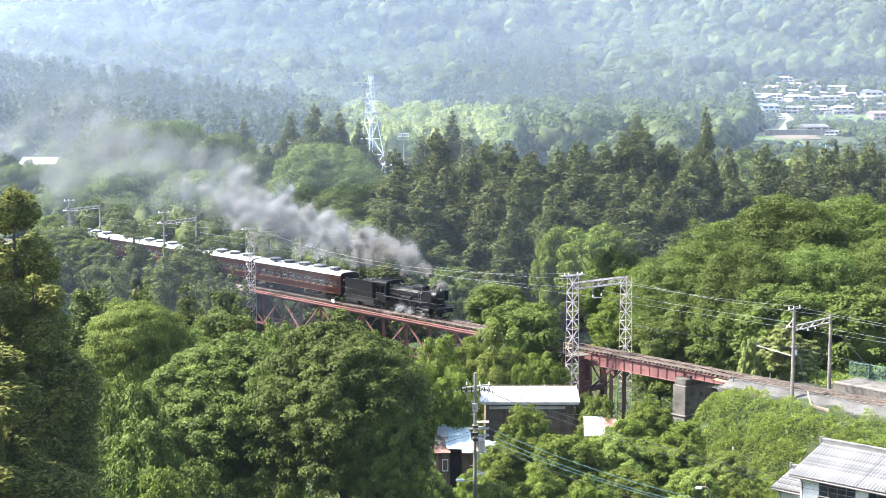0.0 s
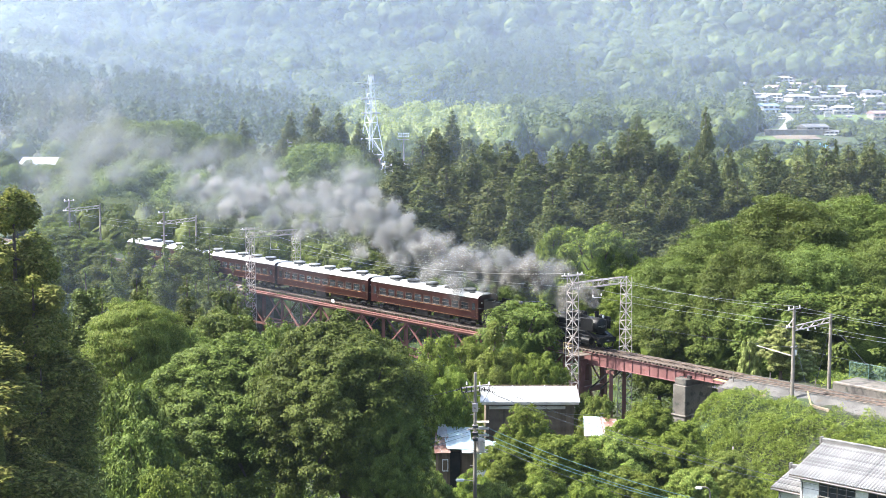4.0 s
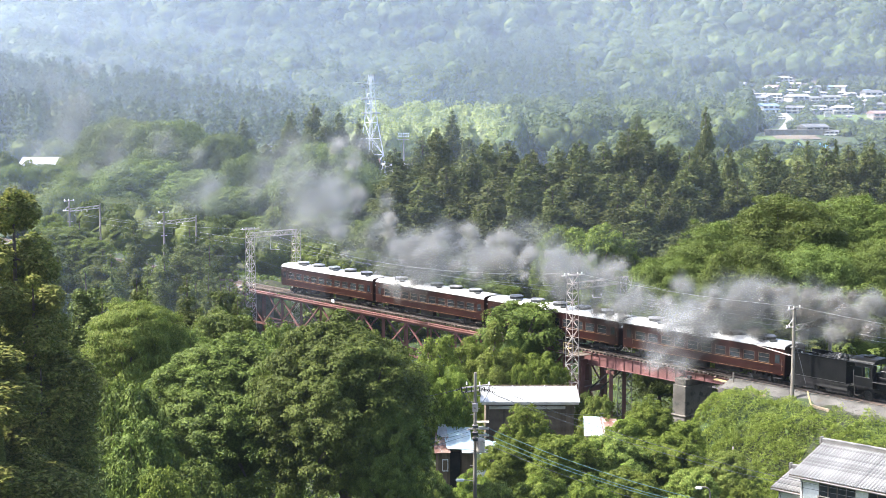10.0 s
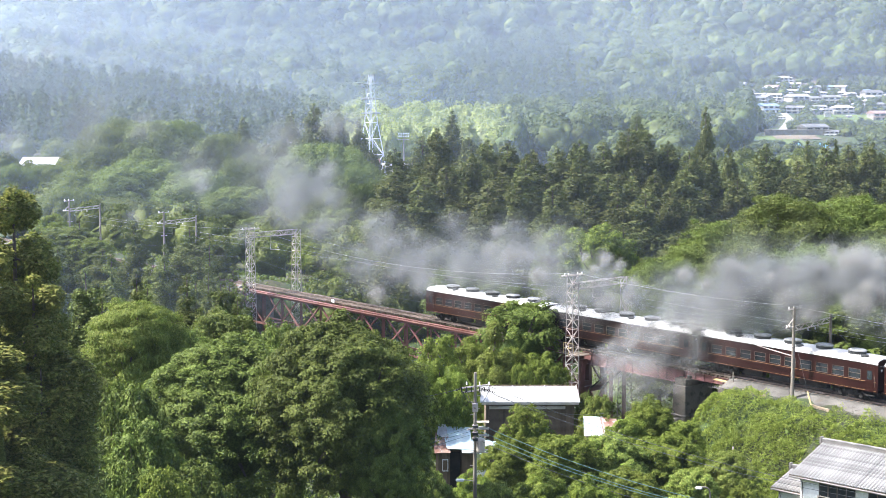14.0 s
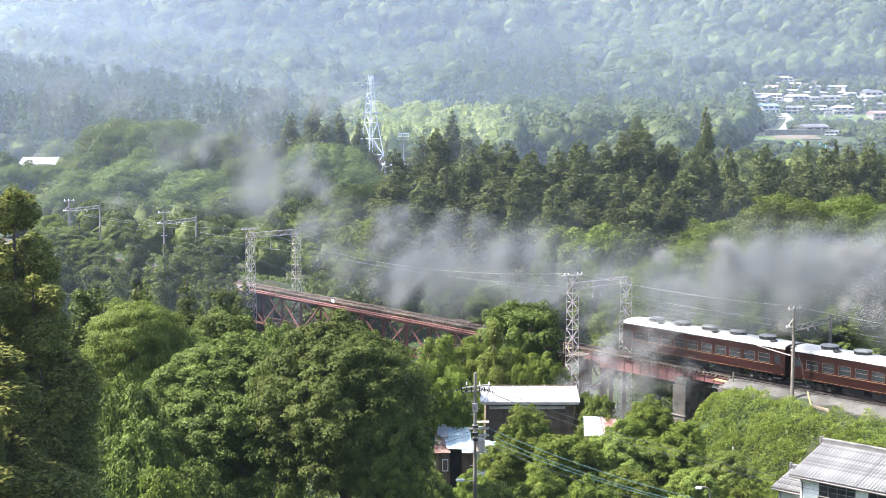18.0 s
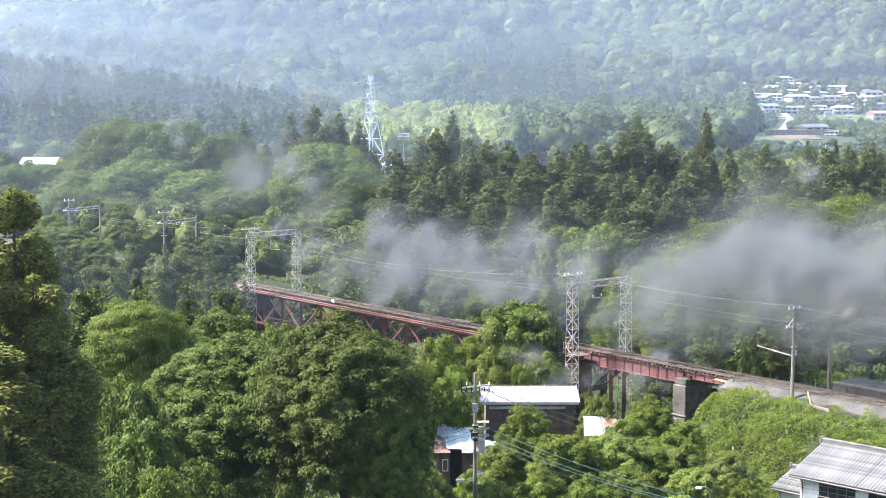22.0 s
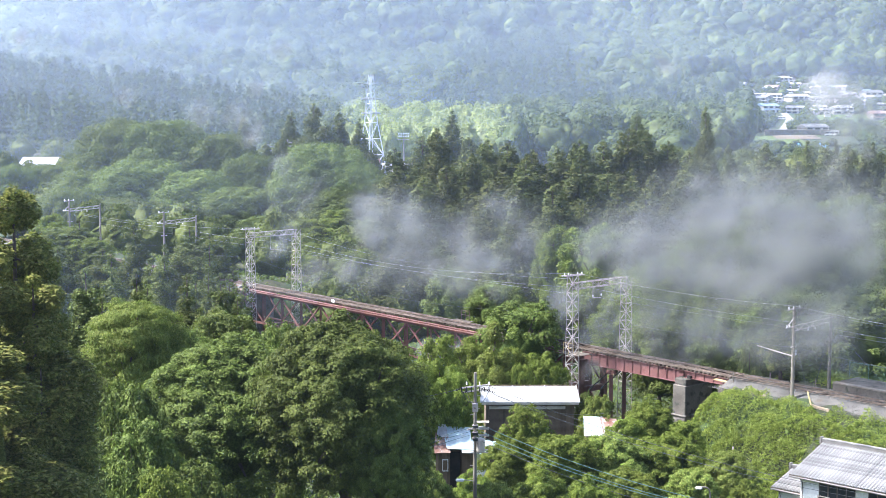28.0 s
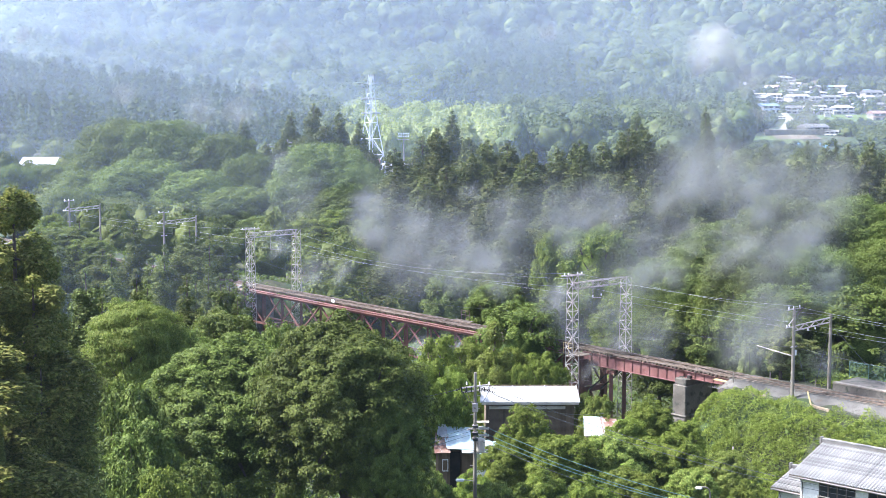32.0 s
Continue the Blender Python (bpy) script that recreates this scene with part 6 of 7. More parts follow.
    for i, (z0, dx, z1, sag, m) in enumerate(((2.9, 0.5, -0.6, 0.9, CABLE_TEAL), (2.5, 0.4, -0.8, 1.1, CABLE_TEAL), (2.2, 0.2, -1.1, 1.0, CABLE_TEAL), (1.9, 0.2, -1.4, 1.2, WIRE), (5.7, 0.9, 1.4, 0.7, WIRE), (5.7, -0.2, 1.0, 0.8, WIRE))):
        bm = bmesh.new()
        hang(bm, (x + dx, y - 0.2, z0), (far[0] + 0.4 * i, far[1], z1), sag, 0.024 if m is CABLE_TEAL else 0.016)
        tagged(part("service_cable", bm, m), "sagging service cable strung from the utility pole", "cable", "service cables")
    for i, (z0, z1, sag) in enumerate(((2.7, 3.9, 1.3), (2.45, 3.6, 1.4), (2.2, 3.3, 1.5), (5.6, 7.0, 1.0))):
        bm = bmesh.new()
        hang(bm, (x - 0.3, y, z0), (-32, 92 + i, z1 - 4.5), sag, 0.018)
        tagged(part("service_cable", bm, CABLE_TEAL if i < 3 else WIRE), "sagging service cable strung from the utility pole", "cable", "service cables")
    bm = bmesh.new()
    hang(bm, (x + 0.2, y, 5.6), (14.0, 124.0, -1.6), 0.8, 0.016)
    tagged(part("service_cable", bm, WIRE), "thin drop cable running to the lean-to", "cable", "service cables")


build_street()


# ---- far landmarks ----
WHITE_STEEL = surface("white_steel", (0.66, 0.66, 0.65), (0.76, 0.76, 0.75), 0.3, 6, 0.5)


def build_pylon():
    t = thing("transmission_tower", "white steel lattice transmission tower above the woods", "pylon")
    x, y, z0, z1 = -20.3, 415.0, gz(-20.3, 415) - 0.5, 30.4
    bm = bmesh.new()
    lattice(bm, (x, y, z0), (x, y, 17.0), 6.2, 2.6, 0.4, 0.2, 4.6)
    part("lower_body", bm, WHITE_STEEL, t)
    bm = bmesh.new()
    lattice(bm, (x, y, 17.0), (x, y, z1), 2.6, 0.9, 0.34, 0.18, 2.6)
    part("upper_body", bm, WHITE_STEEL, t)
    for z, half in ((27.6, 2.6), (23.6, 3.0), (19.6, 2.7)):
        bm = bmesh.new()
        for dy in (-0.5, 0.5):
            bar(bm, (x - half, y, z), (x, y + dy, z + 0.5), 0.18), bar(bm, (x + half, y, z), (x, y + dy, z + 0.5), 0.18)
            bar(bm, (x - half, y, z), (x + half, y, z - 0.1), 0.24)
        part("cross_arm", bm, WHITE_STEEL, t)
        for k in (-half, half):
            insulator(t, (x + k, y, z), False)


build_pylon()


def far_pole(x, y, top, arms, label):
    t = thing("far_pole", label, "utility pole", group="far poles")
    bm = bmesh.new()
    tube(bm, (x, y, gz(x, y) - 0.5), (x, y, top), 0.2, 0.15, 8)
    part("pole", bm, PALE_CONCRETE, t)
    bm = bmesh.new()
    for z, h in arms:
        bar(bm, (x - h, y, z), (x + h, y, z), 0.14)
    part("cross_arms", bm, GALVANISED, t)


far_pole(-39.2, 330, 14.0, ((13.4, 0.9), (12.6, 0.8)), "far concrete pole with two crossarms above the trees")
far_pole(-34.9, 330, 15.2, ((14.4, 1.0), (13.6, 0.9)), "far concrete pole with two crossarms above the trees")


def flood_mast():
    t = thing("floodlight_mast", "tall floodlight mast of a sports ground", "floodlight")
    x, y, top = -11.5, 430.0, 13.6
    bm = bmesh.new()
    tube(bm, (x, y, gz(x, y) - 0.5), (x, y, top), 0.28, 0.18, 8)
    part("mast", bm, PALE_CONCRETE, t)
    bm = bmesh.new()
    for z in (top - 0.3, top - 1.1, top - 1.9):
        bar(bm, (x - 1.6, y, z), (x + 1.6, y, z), 0.14)
    part("rack", bm, GALVANISED, t)
    for z in (top - 0.3, top - 1.1):
        for k in (-1.4, -0.7, 0.0, 0.7, 1.4):
            part("lamp", boxes((x + k - 0.24, x + k + 0.24, y - 0.4, y - 0.1, z - 0.1, z + 0.4)), LENS, t)


flood_mast()


def hall(name, label, x0, x1, y, z0, z1, depth, roof, wall, tilt=1.2):
    t = thing(name, label, "building")
    g = min(gz(x0, y), gz(x1, y)) - 0.5
    part("wall", boxes((x0, x1, y, y + depth, g, z0)), wall, t)
    bm = bmesh.new()
    sheet_roof(bm, ((x0 - 0.5, y - 0.5, z0), (x1 + 0.5, y - 0.5, z0), (x1 + 0.5, y + depth * 0.5, z1), (x0 - 0.5, y + depth * 0.5, z1)), 14, 0.1, 0.12)
    sheet_roof(bm, ((x1 + 0.5, y + depth + 0.5, z0), (x0 - 0.5, y + depth + 0.5, z0), (x0 - 0.5, y + depth * 0.5, z1), (x1 + 0.5, y + depth * 0.5, z1)), 14, 0.1, 0.12)
    part("roof", bm, roof, t)
    for i in range(5):
        x = x0 + (x1 - x0) * (i + 0.5) / 5
        part("window", boxes((x - 0.8, x + 0.8, y - 0.05, y - 0.005, z0 - 2.0, z0 - 0.8)), WINDOW, t)


hall("long_hall", "long low hall with white metal roof behind trees", -109.8, -93.5, 378, 5.6, 8.6, 16, SHEET_ROOF, PLASTER)
hall("sports_hall", "white-roofed low building beside the transmission tower", -17.0, -7.2, 398, 3.6, 6.2, 9, SHEET_ROOF, PLASTER)
hall("store_house", "small house with faded red roof below the tower", -21.3, -17.6, 396, 6.2, 7.6, 5, SHEET_RUST, PLASTER)


# ---- village on the far slope ----
VILLAGE_WALL = surface("village_plaster", (0.24, 0.22, 0.19), (0.48, 0.45, 0.41), 0.15, 3, 0.9, vary=0.8)
TILE_BLUE = surface("blue_grey_tile", (0.13, 0.19, 0.27), (0.19, 0.26, 0.34), 0.5, 6, 0.5)
ROOF_WHITE = surface("sunlit_grey_tile", (0.17, 0.165, 0.16), (0.34, 0.33, 0.315), 0.15, 3, 0.45, vary=1.1)
ROOF_RED = surface("brown_red_tile", (0.2, 0.12, 0.1), (0.27, 0.17, 0.14), 0.5, 6, 0.5)


def village_house(label, roof, seed):
    """A two-storey farmhouse ten metres wide with hipped roof, lower roof, windows and balcony."""
    t = thing("village_house", label, "house", group="village houses")
    part("wall", boxes((-4.6, 4.6, -3.4, 3.4, -4.5, 5.2), (-5.6, 5.6, -4.6, -3.4, -4.5, 2.4)), VILLAGE_WALL, t)

    def hip(z0, z1, hx, hy, rx):
        bm = bmesh.new()
        vs = [bm.verts.new(p) for p in ((-hx, -hy, z0), (hx, -hy, z0), (hx, hy, z0), (-hx, hy, z0), (-rx, 0, z1), (rx, 0, z1), (-hx, -hy, z0 - 0.2), (hx, -hy, z0 - 0.2), (hx, hy, z0 - 0.2), (-hx, hy, z0 - 0.2))]
        for f in ((0, 1, 5, 4), (1, 2, 5), (2, 3, 4, 5), (3, 0, 4), (6, 7, 1, 0), (7, 8, 2, 1), (8, 9, 3, 2), (9, 6, 0, 3), (9, 8, 7, 6)):
            bm.faces.new([vs[i] for i in f])
        return bm

    part("roof", hip(5.2, 7.2, 5.0, 3.9, 2.9 if seed == 2 else 5.0), roof, t)
    bm = bmesh.new()
    sheet_roof(bm, ((-5.8, -4.95, 2.35), (5.8, -4.95, 2.35), (5.8, -3.3, 3.1), (-5.8, -3.3, 3.1)), 12, 0.06, 0.1)
    part("lower_roof", bm, roof, t)
    for x in (-3.2, 0.0, 3.2):
        for z, y in ((3.6, -3.43), (0.6, -4.63)):
            w = part("window", boxes((x - 1.0, x + 1.0, y - 0.03, y + 0.02, z, z + 1.2)), WINDOW, t)
            part("frame", boxes((x - 1.05, x + 1.05, y - 0.08, y - 0.03, z - 0.08, z), (x - 0.04, x + 0.04, y - 0.08, y - 0.03, z, z + 1.2)), SASH, w)
    part("ridge", boxes((-2.6, 2.6, -0.2, 0.2, 7.1, 7.45)), TILE_DARK, t)
    return t


HOUSES = [village_house("two-storey village house with sunlit pale tile roof", ROOF_WHITE, 0), village_house("village house with blue-grey tiled roof", TILE_BLUE, 1), village_house("village house with weathered grey tile roof", TILE, 2), village_house("village house with brown-red tiled roof", ROOF_RED, 1)]
# x, y, size, kind of roof
PLOTS_A = ((111.6, 664, 0.31, 0), (125.0, 662, 0.56, 2), (133.8, 664, 0.56, 0), (133.7, 649, 0.65, 0), (146.0, 656, 0.76, 3), (155.6, 674, 0.78, 2), (158.1, 663, 0.61, 0), (164.6, 656, 0.56, 0), (174.2, 658, 0.56, 1), (153.9, 652, 0.5, 0), (135.9, 636, 0.73, 0), (136.2, 619, 0.95, 1), (144.1, 642, 0.69, 0))
PLOTS_B = ((152.4, 636, 1.03, 0), (146.9, 617, 0.81, 0), (159.7, 636, 0.69, 0), (167.1, 636, 0.88, 0), (172.9, 634, 0.54, 2), (158.6, 621, 0.62, 0), (161.1, 616, 0.52, 0), (166.8, 616, 0.95, 2), (180.9, 638, 0.54, 2), (187.0, 644, 0.94, 0), (191.8, 642, 0.59, 0), (179.0, 604, 0.98, 3), (178.7, 646, 0.55, 2))
PLOTS_C = ((138.2, 550, 1.1, 0), (143.4, 542, 0.54, 0), (166.9, 606, 0.28, 0), (138.9, 604, 0.33, 2), (137.1, 646, 0.45, 2), (158.8, 648, 0.5, 0), (166.5, 648, 0.5, 2), (144.7, 634, 0.39, 0), (178.4, 626, 0.39, 0), (141.3, 652, 0.35, 0), (128.1, 651, 0.4, 3), (175.2, 648, 0.5, 2))
rng = np.random.RandomState(12)
PLOTS = list(PLOTS_A + PLOTS_B + PLOTS_C)
for _ in range(900):
    y = rng.uniform(612, 660)
    x = rng.uniform(130, 205)
    if len(PLOTS) < 44 and all(abs(x - a) > 6.5 or abs(y - b) > 7.0 for a, b, _, _ in PLOTS):
        PLOTS.append((x, y, rng.uniform(0.35, 0.55), (0, 2, 2, 1, 0, 3)[rng.randint(6)]))
placed = set()
for i, (x, y, k, kind) in enumerate(PLOTS):
    m = Matrix.Translation((x, y, gz(x, y) - 0.6)) @ Euler((0, 0, radians((i * 37) % 70 - 35))).to_matrix().to_4x4() @ Matrix.Diagonal((k * 0.92, k * 0.92, 0.1 + 0.45 * k, 1))
    if kind in placed:
        again(HOUSES[kind], m)
    else:
        placed.add(kind)
        HOUSES[kind].matrix_basis = m


def village_shed():
    t = thing("village_shed", "small outbuilding with pale metal roof among village houses", "shed", group="village sheds")
    part("wall", boxes((-2.4, 2.4, -1.8, 1.8, -3.0, 2.2)), VILLAGE_WALL, t)
    bm = bmesh.new()
    sheet_roof(bm, ((-2.8, -2.2, 2.1), (2.8, -2.2, 2.1), (2.8, 0, 3.1), (-2.8, 0, 3.1)), 6, 0.06, 0.1)
    sheet_roof(bm, ((2.8, 2.2, 2.1), (-2.8, 2.2, 2.1), (-2.8, 0, 3.1), (2.8, 0, 3.1)), 6, 0.06, 0.1)
    part("roof", bm, SHEET_ROOF, t)
    part("door", boxes((-0.7, 0.7, -1.86, -1.81, -0.2, 1.7)), OLD_WOOD, t)
    return t


shed = village_shed()
for i in range(26):
    x0, y0, k, _ = (PLOTS_A + PLOTS_B + PLOTS_C)[i]
    x, y = x0 + 7.5 * math.sin(i * 2.4) * (0.5 + k), y0 - 5 + 4 * math.cos(i * 1.7)
    k = 0.7 + 0.3 * math.sin(i * 3.3)
    m = Matrix.Translation((x, y, gz(x, y) + 0.3)) @ Euler((0, 0, i * 0.7)).to_matrix().to_4x4() @ Matrix.Diagonal((k, k, k * 0.8, 1))
    if i == 0:
        shed.matrix_basis = m
    else:
        again(shed, m)


def patch(name, label, x0, x1, y0, y1, lean, material, lift=0.25):
    """A field or road draped over the land."""
    n = 14
    v, f = [], []
    for j in range(n + 1):
        for i in range(n + 1):
            y = y0 + (y1 - y0) * j / n
            x = x0 + (x1 - x0) * i / n + lean * (y - y0)
            v.append((x, y, gz(x, y) + lift))
    for j in range(n):
        for i in range(n):
            a = j * (n + 1) + i
            f.append((a, a + 1, a + n + 2, a + n + 1))
    tagged(new(name, raw(name, v, f, material)), label, "field" if material is FIELD else "ground", kind="structure")


patch("rice_field", "pale green rice field below the village", 152, 186, 588, 611, 0.1, FIELD)
patch("rice_field", "bright green rice field below the village", 106, 124, 497, 532, 0.1, FIELD)
patch("dry_field", "tan dry field strip under the retaining wall", 118, 134, 520, 536, 0.1, BARE, 0.3)
patch("village_lane", "pale concrete lane climbing through the village", 121, 124.5, 545, 601, 0.34, PATH, 0.4)
patch("village_lane", "pale concrete lane climbing through the village", 140.2, 143.2, 601, 640, 0.02, PATH, 0.4)
patch("cleared_slope", "bare brown cleared strip above the village", 150, 176, 664, 690, 0.05, BARE, 0.6)
patch("sports_field", "mown light green field by the floodlight mast", -16, 4, 405, 436, 0.0, FIELD)
TARP = surface("blue_tarpaulin", (0.1, 0.3, 0.55), (0.16, 0.4, 0.65), 0.5, 4, 0.45)
for x, y, w in ((119.0, 492.0, 1.5), (126.2, 492.0, 1.2), (128.6, 493.0, 1.0)):
    v, f = [], []
    for j in range(7):
        for i in range(7):
            a, b = x + w * (i / 3 - 1), y + 2.2 * (j / 3 - 1)
            v.append((a, b, gz(a, b) + 0.25 + 1.5 * max(0, 1 - abs(i - 3) / 3) * max(0.2, 1 - abs(j - 3) / 4) + 0.1 * math.sin(i * 2.3 + j * 1.7)))
    f = [(j * 7 + i, j * 7 + i + 1, j * 7 + i + 8, j * 7 + i + 7) for j in range(6) for i in range(6)]
    tagged(new("tarpaulin", raw("tarpaulin", v, f, TARP)), "bright blue tarpaulin draped over a heap in the fields", "tarpaulin", "tarpaulins")
wl_ = thing("retaining_wall", "long grey concrete retaining wall below the village", "wall")
for i in range(11):
    x = 118.5 + 2.2 * i
    part("wall_panel", boxes((x, x + 2.17, 541.5, 542.3, gz(x, 542) - 1.5, gz(122, 542) + 2.0)), PALE_CONCRETE, wl_)
rng = np.random.RandomState(77)
gardens = []
while len(gardens) < 900:
    y = rng.uniform(498, 700)
    x = rng.uniform(0.17, 0.335) * y
    if not in_village(x, y) or any(abs(x - a) < 5.5 * k and -8 * k < y - b < 6 * k for a, b, k, _ in PLOTS) or (116 < x < 146 and y < 560) or (abs(x - 122 - 0.33 * (y - 545)) < 4 and y < 606) or (150 < x < 190 and 588 < y < 612):
        continue
    gardens.append((x, y, rng.uniform(1.6, 4.5), rng.uniform(1.4, 3.2)))
while len(gardens) < 1280:
    y = rng.uniform(400, 500)
    gardens.append((rng.uniform(0.2, 0.335) * y, y, rng.uniform(1.5, 3.2), rng.uniform(1.6, 3.2)))
woods("village_gardens", "rounded garden bushes and small trees between village houses", gardens, 150, FAR_LEAF, False, 6, 1.7)


# ---- see-through tinted sheets imitating thin summer haze over the valley ----
def haze_sheet_matter(density):
    m, n, l = nodes_of("haze_tint_sheet")
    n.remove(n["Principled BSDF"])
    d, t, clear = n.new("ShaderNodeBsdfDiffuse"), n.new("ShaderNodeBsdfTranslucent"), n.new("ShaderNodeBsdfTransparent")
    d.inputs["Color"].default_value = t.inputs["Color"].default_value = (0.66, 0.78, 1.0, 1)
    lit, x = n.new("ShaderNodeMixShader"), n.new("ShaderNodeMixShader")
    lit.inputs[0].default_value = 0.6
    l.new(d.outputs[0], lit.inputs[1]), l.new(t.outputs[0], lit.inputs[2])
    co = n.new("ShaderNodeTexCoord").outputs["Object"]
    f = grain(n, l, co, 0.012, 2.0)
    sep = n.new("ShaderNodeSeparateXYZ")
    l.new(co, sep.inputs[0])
    # denser to the left, imitating the brighter glow on the sun's side
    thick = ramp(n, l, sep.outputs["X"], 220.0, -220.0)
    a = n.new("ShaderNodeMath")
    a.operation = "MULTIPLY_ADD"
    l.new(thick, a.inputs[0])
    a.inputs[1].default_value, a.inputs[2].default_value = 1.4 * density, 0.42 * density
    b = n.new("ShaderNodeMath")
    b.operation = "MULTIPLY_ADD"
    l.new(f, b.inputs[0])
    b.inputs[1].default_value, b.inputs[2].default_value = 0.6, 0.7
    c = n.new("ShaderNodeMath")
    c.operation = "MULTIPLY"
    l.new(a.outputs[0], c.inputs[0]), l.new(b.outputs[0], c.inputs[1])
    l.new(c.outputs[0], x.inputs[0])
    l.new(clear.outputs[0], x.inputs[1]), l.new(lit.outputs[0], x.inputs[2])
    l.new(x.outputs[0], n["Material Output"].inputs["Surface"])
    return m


def haze_sheet(y, density, lean=-0.5):
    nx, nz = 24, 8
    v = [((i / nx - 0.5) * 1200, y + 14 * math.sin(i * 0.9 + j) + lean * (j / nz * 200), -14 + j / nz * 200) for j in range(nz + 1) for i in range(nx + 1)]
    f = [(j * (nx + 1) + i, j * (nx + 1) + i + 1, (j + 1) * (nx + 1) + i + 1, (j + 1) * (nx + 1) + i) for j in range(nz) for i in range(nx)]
    me = raw("haze", v, f, haze_sheet_matter(density))
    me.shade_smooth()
    ob = tagged(new("haze", me), "see-through pale blue sheet imitating summer haze over the valley", "haze", kind="structure")


# added veils: the nearest lifts dark tones, the others pale the distance
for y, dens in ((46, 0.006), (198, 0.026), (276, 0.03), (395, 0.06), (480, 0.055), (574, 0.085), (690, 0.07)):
    haze_sheet(y, dens)


# ---- smoke ----
def smoke_matter(name, colour, density, lo=0.28, hi=0.68, scale=0.7):
    """Thin shreds of smoke, fading out towards their torn rims."""
    m, n, l = nodes_of(name)
    n.remove(n["Principled BSDF"])
    d, t, clear = n.new("ShaderNodeBsdfDiffuse"), n.new("ShaderNodeBsdfTranslucent"), n.new("ShaderNodeBsdfTransparent")
    d.inputs["Color"].default_value = t.inputs["Color"].default_value = (*colour, 1)
    lit, x = n.new("ShaderNodeMixShader"), n.new("ShaderNodeMixShader")
    lit.inputs[0].default_value = 0.58
    l.new(d.outputs[0], lit.inputs[1]), l.new(t.outputs[0], lit.inputs[2])
    soft = n.new("ShaderNodeAttribute")
    soft.attribute_name = "soft"
    co = n.new("ShaderNodeTexCoord").outputs["Object"]
    torn = ramp(n, l, grain(n, l, co, scale, 4.0), lo, hi)
    a, b = n.new("ShaderNodeMath"), n.new("ShaderNodeMath")
    a.operation = b.operation = "MULTIPLY"
    l.new(soft.outputs["Fac"], a.inputs[0]), l.new(torn, a.inputs[1])
    l.new(a.outputs[0], b.inputs[0])
    b.inputs[1].default_value = density
    l.new(b.outputs[0], x.inputs[0])
    l.new(clear.outputs[0], x.inputs[1]), l.new(lit.outputs[0], x.inputs[2])
    l.new(x.outputs[0], n["Material Output"].inputs["Surface"])
    return m


SMOKE = smoke_matter("coal_smoke", (0.38, 0.375, 0.365), 0.2, 0.0, 0.62, 0.6)
SMOKE_DARK = smoke_matter("sooty_smoke", (0.29, 0.275, 0.255), 0.36, 0.0, 0.6, 0.7)
SMOKE_PALE = smoke_matter("pale_smoke", (0.46, 0.465, 0.47), 0.12, 0.05, 0.75, 0.4)
SMOKE_THIN = smoke_matter("thin_smoke", (0.32, 0.33, 0.338), 0.12, 0.05, 0.75, 0.35)
SMOKE_WIDE = smoke_matter("spent_smoke", (0.33, 0.34, 0.35), 0.085, 0.0, 0.8, 0.2)
STEAM = smoke_matter("white_steam", (0.7, 0.7, 0.7), 0.1, 0.25, 0.7, 1.2)


def puff_mesh(seed, r, n, material):
    """A soft billow of thin curled shreds, fading evenly outwards."""
    rng = np.random.RandomState(seed)
    k = 11
    a = np.arange(k) * 6.2832 / k
    verts, faces, soft = [], [], []
    for nr, c in zip(sphere_dirs(rng, n), sphere_dirs(rng, n) * (rng.rand(n, 1) ** 0.6) * 0.42 * r):
        u = np.cross(nr, (0.3, 0.5, 0.81))
        u /= np.linalg.norm(u)
        v = np.cross(nr, u)
        s, o = 0.72 * r * rng.uniform(0.75, 1.15), len(verts)
        verts.append(c + nr * s * 0.16)
        soft.append(1.0)
        wave = 1 + 0.13 * np.sin(2 * a + rng.rand() * 6) + 0.1 * np.sin(3 * a + rng.rand() * 6)
        for ring, lift, fade in ((0.36, 0.13, 0.86), (0.7, 0.06, 0.36), (1.0, 0.0, 0.0)):
            for i in range(k):
                verts.append(c + nr * s * lift + ring * s * wave[i] * (math.cos(a[i]) * u + math.sin(a[i]) * v))
                soft.append(fade)
        faces += [(o, o + 1 + i, o + 1 + (i + 1) % k) for i in range(k)]
        for g in (1, 1 + k):
            faces += [(o + g + i, o + g + k + i, o + g + k + (i + 1) % k, o + g + (i + 1) % k) for i in range(k)]
    me = raw("smoke_puff", [tuple(p) for p in verts], faces, material)
    me.attributes.new("soft", "FLOAT", "POINT").data.foreach_set("value", soft)
    me.shade_smooth()
    return me


PUFFS = [puff_mesh(i, r, 18, SMOKE) for i, r in enumerate((0.95, 1.15, 1.4, 1.7, 2.0))]
PUFFS_THIN = [puff_mesh(10 + i, r, 11, SMOKE_THIN) for i, r in enumerate((2.3, 2.8, 3.5, 4.3))]
PUFFS_DARK = [puff_mesh(30 + i, r, 16, SMOKE_DARK) for i, r in enumerate((0.9, 1.1, 1.35, 1.6))]
PUFFS_PALE = [puff_mesh(35 + i, r, 11, SMOKE_PALE) for i, r in enumerate((1.9, 2.5, 3.2))]
PUFFS_WIDE = [puff_mesh(15 + i, r, 11, SMOKE_WIDE) for i, r in enumerate((5.0, 6.2, 7.5))]
PUFFS_STEAM = [puff_mesh(20 + i, r, 10, STEAM) for i, r in enumerate((0.6, 0.8, 1.0))]


def front(t):
    """How far the head of the first coach has come along the line at t seconds."""
    return float(np.interp(t, *zip(*RUN)))


